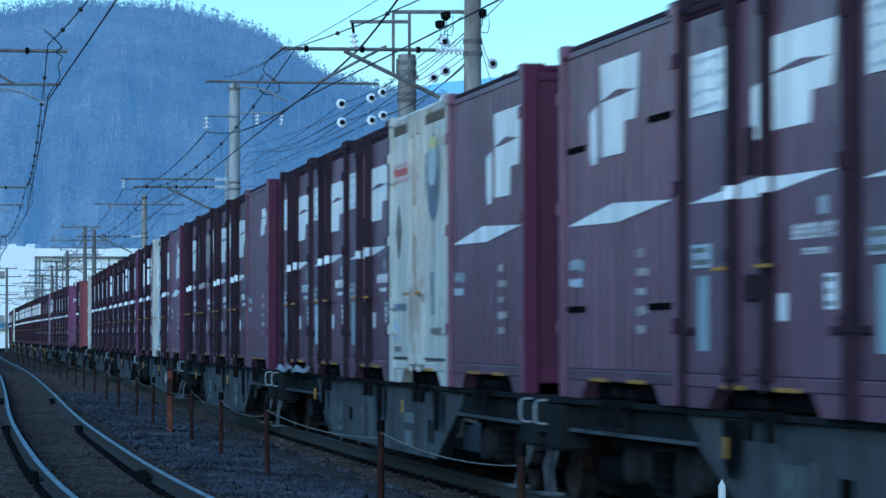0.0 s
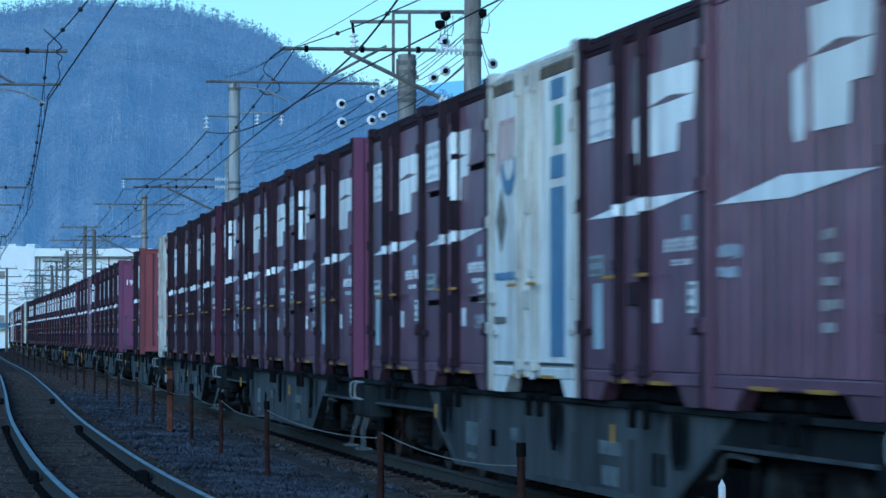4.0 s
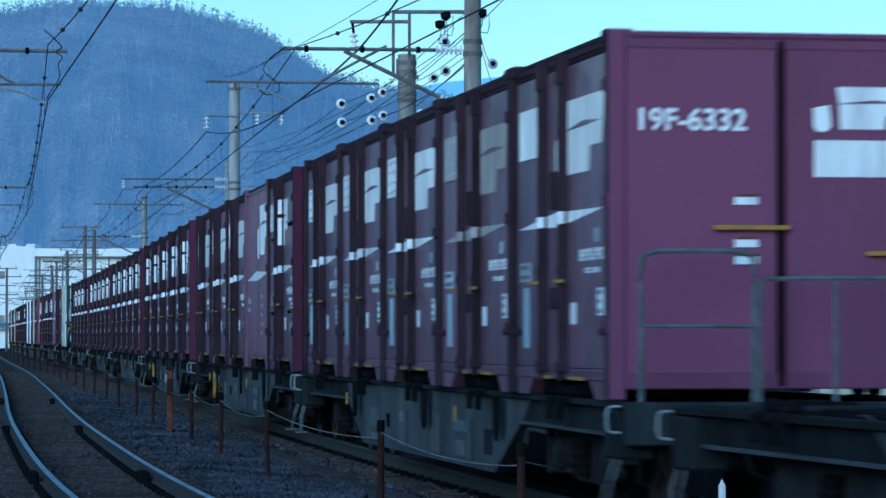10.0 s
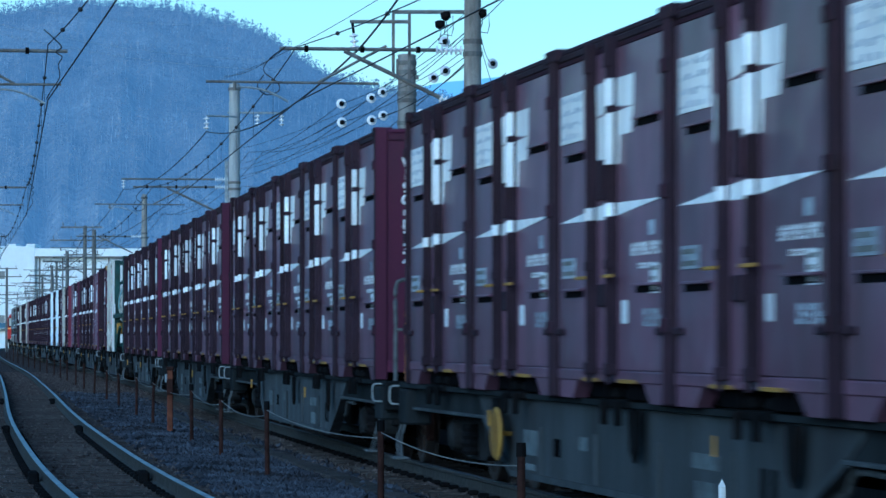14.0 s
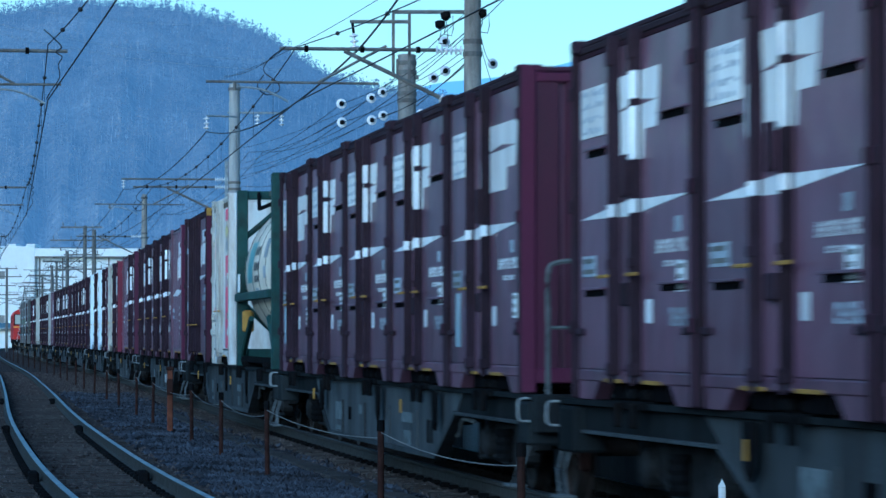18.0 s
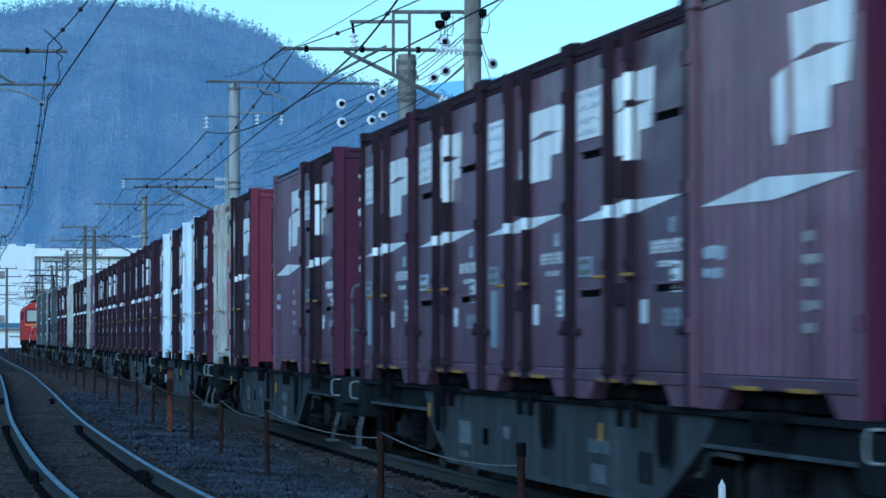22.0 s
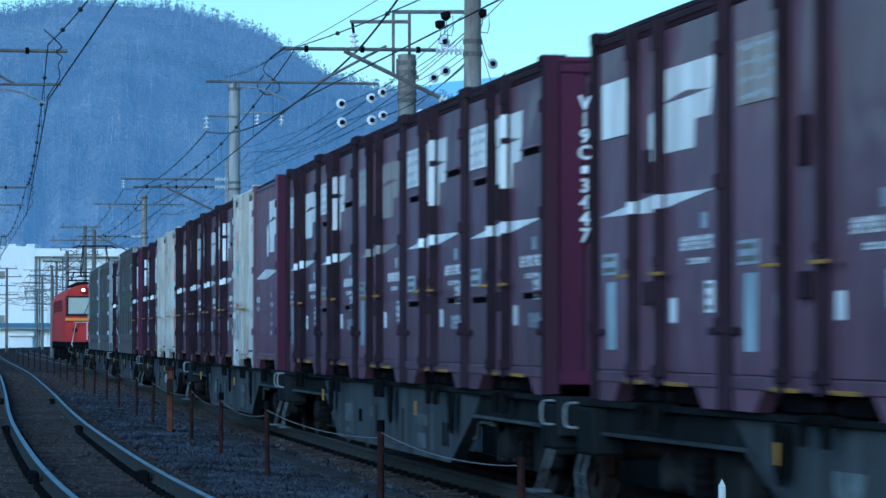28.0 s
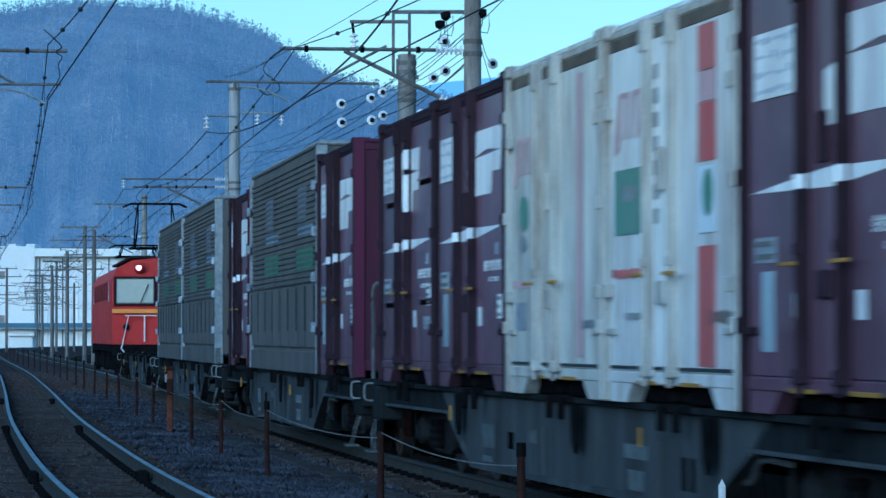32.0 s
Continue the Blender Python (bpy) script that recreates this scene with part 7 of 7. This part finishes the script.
# ================= locomotive =================
def locomotive():
    lo = thing("locomotive", "red electric locomotive with orange band and raised pantograph", "locomotive")
    HL, HW = 8.95, 1.40
    prof = [(-HW, 1.12), (HW, 1.12), (HW, 3.0), (1.22, 3.33), (0.8, 3.55), (0.0, 3.64), (-0.8, 3.55), (-1.22, 3.33), (-HW, 3.0)]
    part("body", Shape().prism(prof, 'y', -HL + 0.35, HL - 0.35), M['loco'], lo, "red body shell")
    for sy in (-1, 1):
        cab = Shape()
        n = len(prof)
        P = [(x, sy * (HL - 0.352), z) for x, z in prof] + [(x * 0.985, sy * (HL - (0.0 if z < 2.2 else 0.18 if z < 3.2 else 0.30)), min(z, 3.62)) for x, z in prof]
        cab.add(P, [tuple(range(n, 2 * n))[::(1 if sy < 0 else -1)]] + [(i, (i + 1) % n, n + (i + 1) % n, n + i) for i in range(n)])
        cb = part("cab_front", cab, M['loco'], lo, "red cab front")
        f = sy * (HL - 0.0)
        for sx in (-1, 1):
            wd = part("windscreen", Shape().bbox(*sorted((sx * 0.18, sx * 1.27)), *sorted((f * 0.994, f * 0.982)), 2.30, 3.02, 0.03), M['glass'], lo, "windscreen with pale sky put into its colour")
            fm = Shape()
            for a, b, z0, z1 in ((0.11, 1.34, 3.02, 3.08), (0.11, 1.34, 2.24, 2.30), (0.11, 0.18, 2.30, 3.02), (1.27, 1.34, 2.30, 3.02)):
                fm.bbox(*sorted((sx * a, sx * b)), *sorted((f * 0.998, f * 0.982)), z0, z1, 0.01)
            part("window_frame", fm, M['dark'], wd, "dark window surround")
            part("wiper", Shape().tube((sx * 0.6, f * 1.0, 2.26), (sx * 0.35, f * 0.999, 2.85), 0.012, n=5), M['under'], wd)
            hl = part("headlamp", Shape().lathe((sx * 0.62, f * 0.972, 3.33), (0, sy, 0), [(0, 0.15), (0.18, 0.14), (0.20, 0.11)], 18), M['loco'], lo, "round headlamp housing")
            part("lens", Shape().lathe((sx * 0.62, f * 0.972 + sy * 0.201, 3.33), (0, sy, 0), [(0, 0.075), (0.02, 0.055)], 18), M['lampglow'], hl, "glowing white lens")
            part("tail_lamp", Shape().lathe((sx * 0.98, f, 1.62), (0, sy, 0), [(0, 0.09), (0.05, 0.085), (0.07, 0.05)], 14), M['under'], lo)
            hr = Shape().path([(sx * 1.02, f + sy * 0.08, 1.95), (sx * 0.10, f + sy * 0.08, 1.95)], 0.015)
            hr.path([(sx * 0.92, f + sy * 0.08, 1.95), (sx * 1.12, f + sy * 0.08, 1.0), (sx * 0.9, f + sy * 0.08, 0.72)], 0.022).path([(sx * 0.46, f + sy * 0.08, 1.95), (sx * 0.46, f + sy * 0.08, 1.2)], 0.02)
            part("handrail", hr, M['decal'], lo, "white handrail")
        part("band", Shape().bbox(-1.385, 0.55, *sorted((f * 1.002, f * 0.985)), 2.02, 2.14, 0.005), M['band'], lo, "orange band")
        part("buffer_beam", Shape().bbox(-1.38, 1.38, *sorted((f, f * 0.95)), 0.78, 1.10, 0.02), M['under'], lo)
        part("coupler", Shape().bbox(-0.15, 0.15, *sorted((f, f + sy * 0.55)), 0.72, 1.0, 0.04), M['under'], lo)
        pl = Shape()
        for k in range(9):
            xx = -1.2 + 0.3 * k
            pl.prism([(xx - 0.1, 0.78), (xx + 0.1, 0.78), (xx + 0.1, 0.24), (xx - 0.1, 0.24)], 'y', *sorted((f * 0.985, f * 0.965)))
        part("snow_plough", pl, M['under'], lo)
        hz = Shape().path([(-0.5, f + sy * 0.1, 0.9), (-0.55, f + sy * 0.25, 0.55), (-0.4, f + sy * 0.35, 0.42), (-0.2, f + sy * 0.3, 0.5)], 0.03)
        part("air_hose", hz, M['pale'], lo)
    for sx in (-1, 1):
        for i in range(6):
            y = -5.0 + 2.0 * i
            wv = part("side_vent", Shape().bbox(*sorted((sx * HW, sx * (HW + 0.015))), y - 0.6, y + 0.6, 2.45, 2.95, 0.006), M['dark'], lo, "dark side louvre")
            s = Shape()
            for k in range(6):
                s.bbox(*sorted((sx * (HW + 0.016), sx * (HW + 0.03))), y - 0.56, y + 0.56, 2.50 + 0.075 * k, 2.53 + 0.075 * k, 0.003)
            part("slat", s, M['loco'], wv)
        for y in (-7.6, 7.6):
            part("cab_door", Shape().bbox(*sorted((sx * HW, sx * (HW + 0.012))), y - 0.32, y + 0.32, 1.25, 2.95, 0.006), M['loco'], lo)
            part("cab_window", Shape().bbox(*sorted((sx * HW, sx * (HW + 0.012))), y + (0.75 if y < 0 else -0.75) - 0.32, y + (0.75 if y < 0 else -0.75) + 0.32, 2.35, 2.95, 0.006), M['window'], lo)
        part("skirt", Shape().bbox(*sorted((sx * 1.30, sx * 1.36)), -HL + 0.4, HL - 0.4, 0.90, 1.115, 0.01), M['under'], lo)
    for yb in (-5.9, 0.0, 5.9):
        bg = part("bogie", Shape().bbox(-1.15, 1.15, yb - 1.75, yb + 1.75, 0.45, 0.85, 0.04), M['under'], lo, "dark bogie frame")
        for o in (-1.2, 1.2):
            part("wheelset", Shape().tube((-0.62, yb + o, 0.55), (0.62, yb + o, 0.55), 0.09).lathe((0.53, yb + o, 0.55), (1, 0, 0), [(-0.07, 0.58), (0.06, 0.55), (0.07, 0.1)], 20).lathe((-0.53, yb + o, 0.55), (-1, 0, 0), [(-0.07, 0.58), (0.06, 0.55), (0.07, 0.1)], 20), M['wheel'], bg)
            part("axle_box", Shape().bbox(-1.28, -1.10, yb + o - 0.22, yb + o + 0.22, 0.35, 0.75, 0.03).bbox(1.10, 1.28, yb + o - 0.22, yb + o + 0.22, 0.35, 0.75, 0.03), M['under'], bg)
        part("underfloor_box", Shape().bbox(-1.3, 1.3, yb + 2.0, yb + 2.9, 0.40, 1.0, 0.04), M['under'], lo)
    part("roof_deck", Shape().bbox(-0.8, 0.8, -6.9, 6.9, 3.645, 3.72, 0.03), M['bogie'], lo, "dark roof equipment deck")
    for y, up in ((-5.6, True), (5.6, False)):
        h = 1.30 if up else 0.35
        pg = thing_part = part("pantograph", Shape().bbox(-0.75, 0.75, y - 0.7, y + 0.7, 3.95, 4.0, 0.015), M['under'], lo, "dark pantograph")
        s = Shape()
        for sx in (-1, 1):
            for sy in (-1, 1):
                s.tube((sx * 0.6, y + sy * 0.4, 3.98), (sx * 0.55, y + sy * 1.0, 3.98 + h * 0.5), 0.025, n=6)
                s.tube((sx * 0.55, y + sy * 1.0, 3.98 + h * 0.5), (sx * 0.5, y + sy * 0.12, 3.98 + h), 0.02, n=6)
        part("frame", s, M['under'], pg)
        sh = Shape()
        for o in (-0.14, 0.14):
            sh.path([(-0.95, y + o, 3.90 + h), (-0.72, y + o, 4.0 + h), (0.72, y + o, 4.0 + h), (0.95, y + o, 3.90 + h)], 0.03)
        part("collector", sh, M['under'], pg)
        for sx in (-1, 1):
            part("insulator", insulator((sx * 0.5, y - 0.5, 3.80), (sx * 0.5, y - 0.5, 3.95), 2, 0.07), M['porcelain'], pg)
    return lo


loco = locomotive()
movers.append((loco, N0[12] + 21.3 + 8.95, 5.9, 0.0))


# ================= unseen car turning in the yard entrance, headlamps on, inferred from warm glints ===
def turning_car():
    c = thing("car", "small silver car with lit headlamps turning in the yard", "car")
    prof = [(-1.95, 0.28), (1.85, 0.28), (1.95, 0.42), (1.92, 0.72), (1.05, 0.90), (0.45, 1.38), (-1.25, 1.42), (-1.85, 0.95), (-1.98, 0.6)]
    part("body", Shape().prism(prof, 'x', -0.82, 0.82), M['carpaint'], c, "silver body shell")
    part("windscreen", Shape().prism([(1.02, 0.925), (0.47, 1.365), (0.49, 1.372), (1.04, 0.932)], 'x', -0.68, 0.68), M['window'], c, "dark windscreen")
    part("bumper", Shape().bbox(-0.8, 0.8, 1.90, 2.0, 0.28, 0.48, 0.03), M['under'], c)
    for sx in (-1, 1):
        part("side_window", Shape().prism([(0.75, 0.95), (0.35, 1.30), (-1.15, 1.34), (-1.5, 0.97)], 'x', *sorted((sx * 0.821, sx * 0.828))), M['window'], c, "dark side window")
        hl = part("headlamp", Shape().lathe((sx * 0.60, 1.90, 0.62), (0, 1, 0), [(0.0, 0.11), (0.24, 0.125), (0.24, 0.115), (0.02, 0.10)], 16), M['under'], c, "deep round headlamp surround")
        part("lens", Shape().lathe((sx * 0.60, 1.955, 0.62), (0, 1, 0), [(0.0, 0.09), (0.02, 0.085)], 16), M['carlamp'], hl, "glowing warm lens")
        for y in (-1.25, 1.2):
            wl = part("wheel", Shape().lathe((sx * 0.72, y, 0.29), (sx, 0, 0), [(-0.09, 0.2), (-0.09, 0.29), (0.11, 0.29), (0.12, 0.2)], 20), M['tyre'], c, "black tyre")
            part("rim", Shape().lathe((sx * 0.835, y, 0.29), (sx, 0, 0), [(0.0, 0.19), (0.012, 0.18), (0.02, 0.05)], 16), M['pale'], wl)
    return c


car = turning_car()
CAR_ROWS = [(0.0, -14.0, 8.0, 8), (2.0, -17.0, 26.0, 8), (4.0, -19.5, 45.0, 8), (5.8, -22.3, 62.0, 4), (6.4, -22.6, 67.5, -20), (7.0, -20.6, 71.8, -75), (7.5, -18.4, 72.8, -118), (8.0, -16.6, 71.8, -148),
            (8.5, -15.6, 69.6, -184), (9.0, -15.4, 67.0, -196), (9.3, -15.4, 65.2, -180), (9.6, -15.5, 63.8, -178), (10.0, -16.6, 62.4, -230), (10.5, -19.4, 61.4, -268), (11.5, -21.5, 61.5, -300), (14.0, -21.9, 68.0, -356), (20.0, -22.0, 70.0, -357), (32.0, -22.0, 70.0, -357)]


# ================= what moves =================
def motions():
    times = [float(t) for t in range(0, 33)]
    for ob, s16, half, z in movers:
        walk(ob, [(t, on_track(place_at(t, s16), half, TRAIN, z)) for t in times])
    walk(car, [(t, pose(x, y, 1.1, 0, 0, rz)) for t, x, y, rz in CAR_ROWS])
    for ob, s16 in turners:
        rest, step = ob.matrix_basis.copy(), 0.05
        near = [i * step for i in range(int(32 / step) + 1) if 14 < place_at(i * step, s16) < 75]
        if len(near) < 3:
            continue
        rows = [(t, rest @ Matrix.Rotation((place_at(near[0], s16) - place_at(t, s16)) / 0.43, 4, 'X')) for t in near]
        if rows[0][0] > 0.0:
            rows.insert(0, (0.0, rest.copy()))
        if rows[-1][0] < 32.0:
            rows.append((32.0, rows[-1][1].copy()))
        walk(ob, rows)


motions()
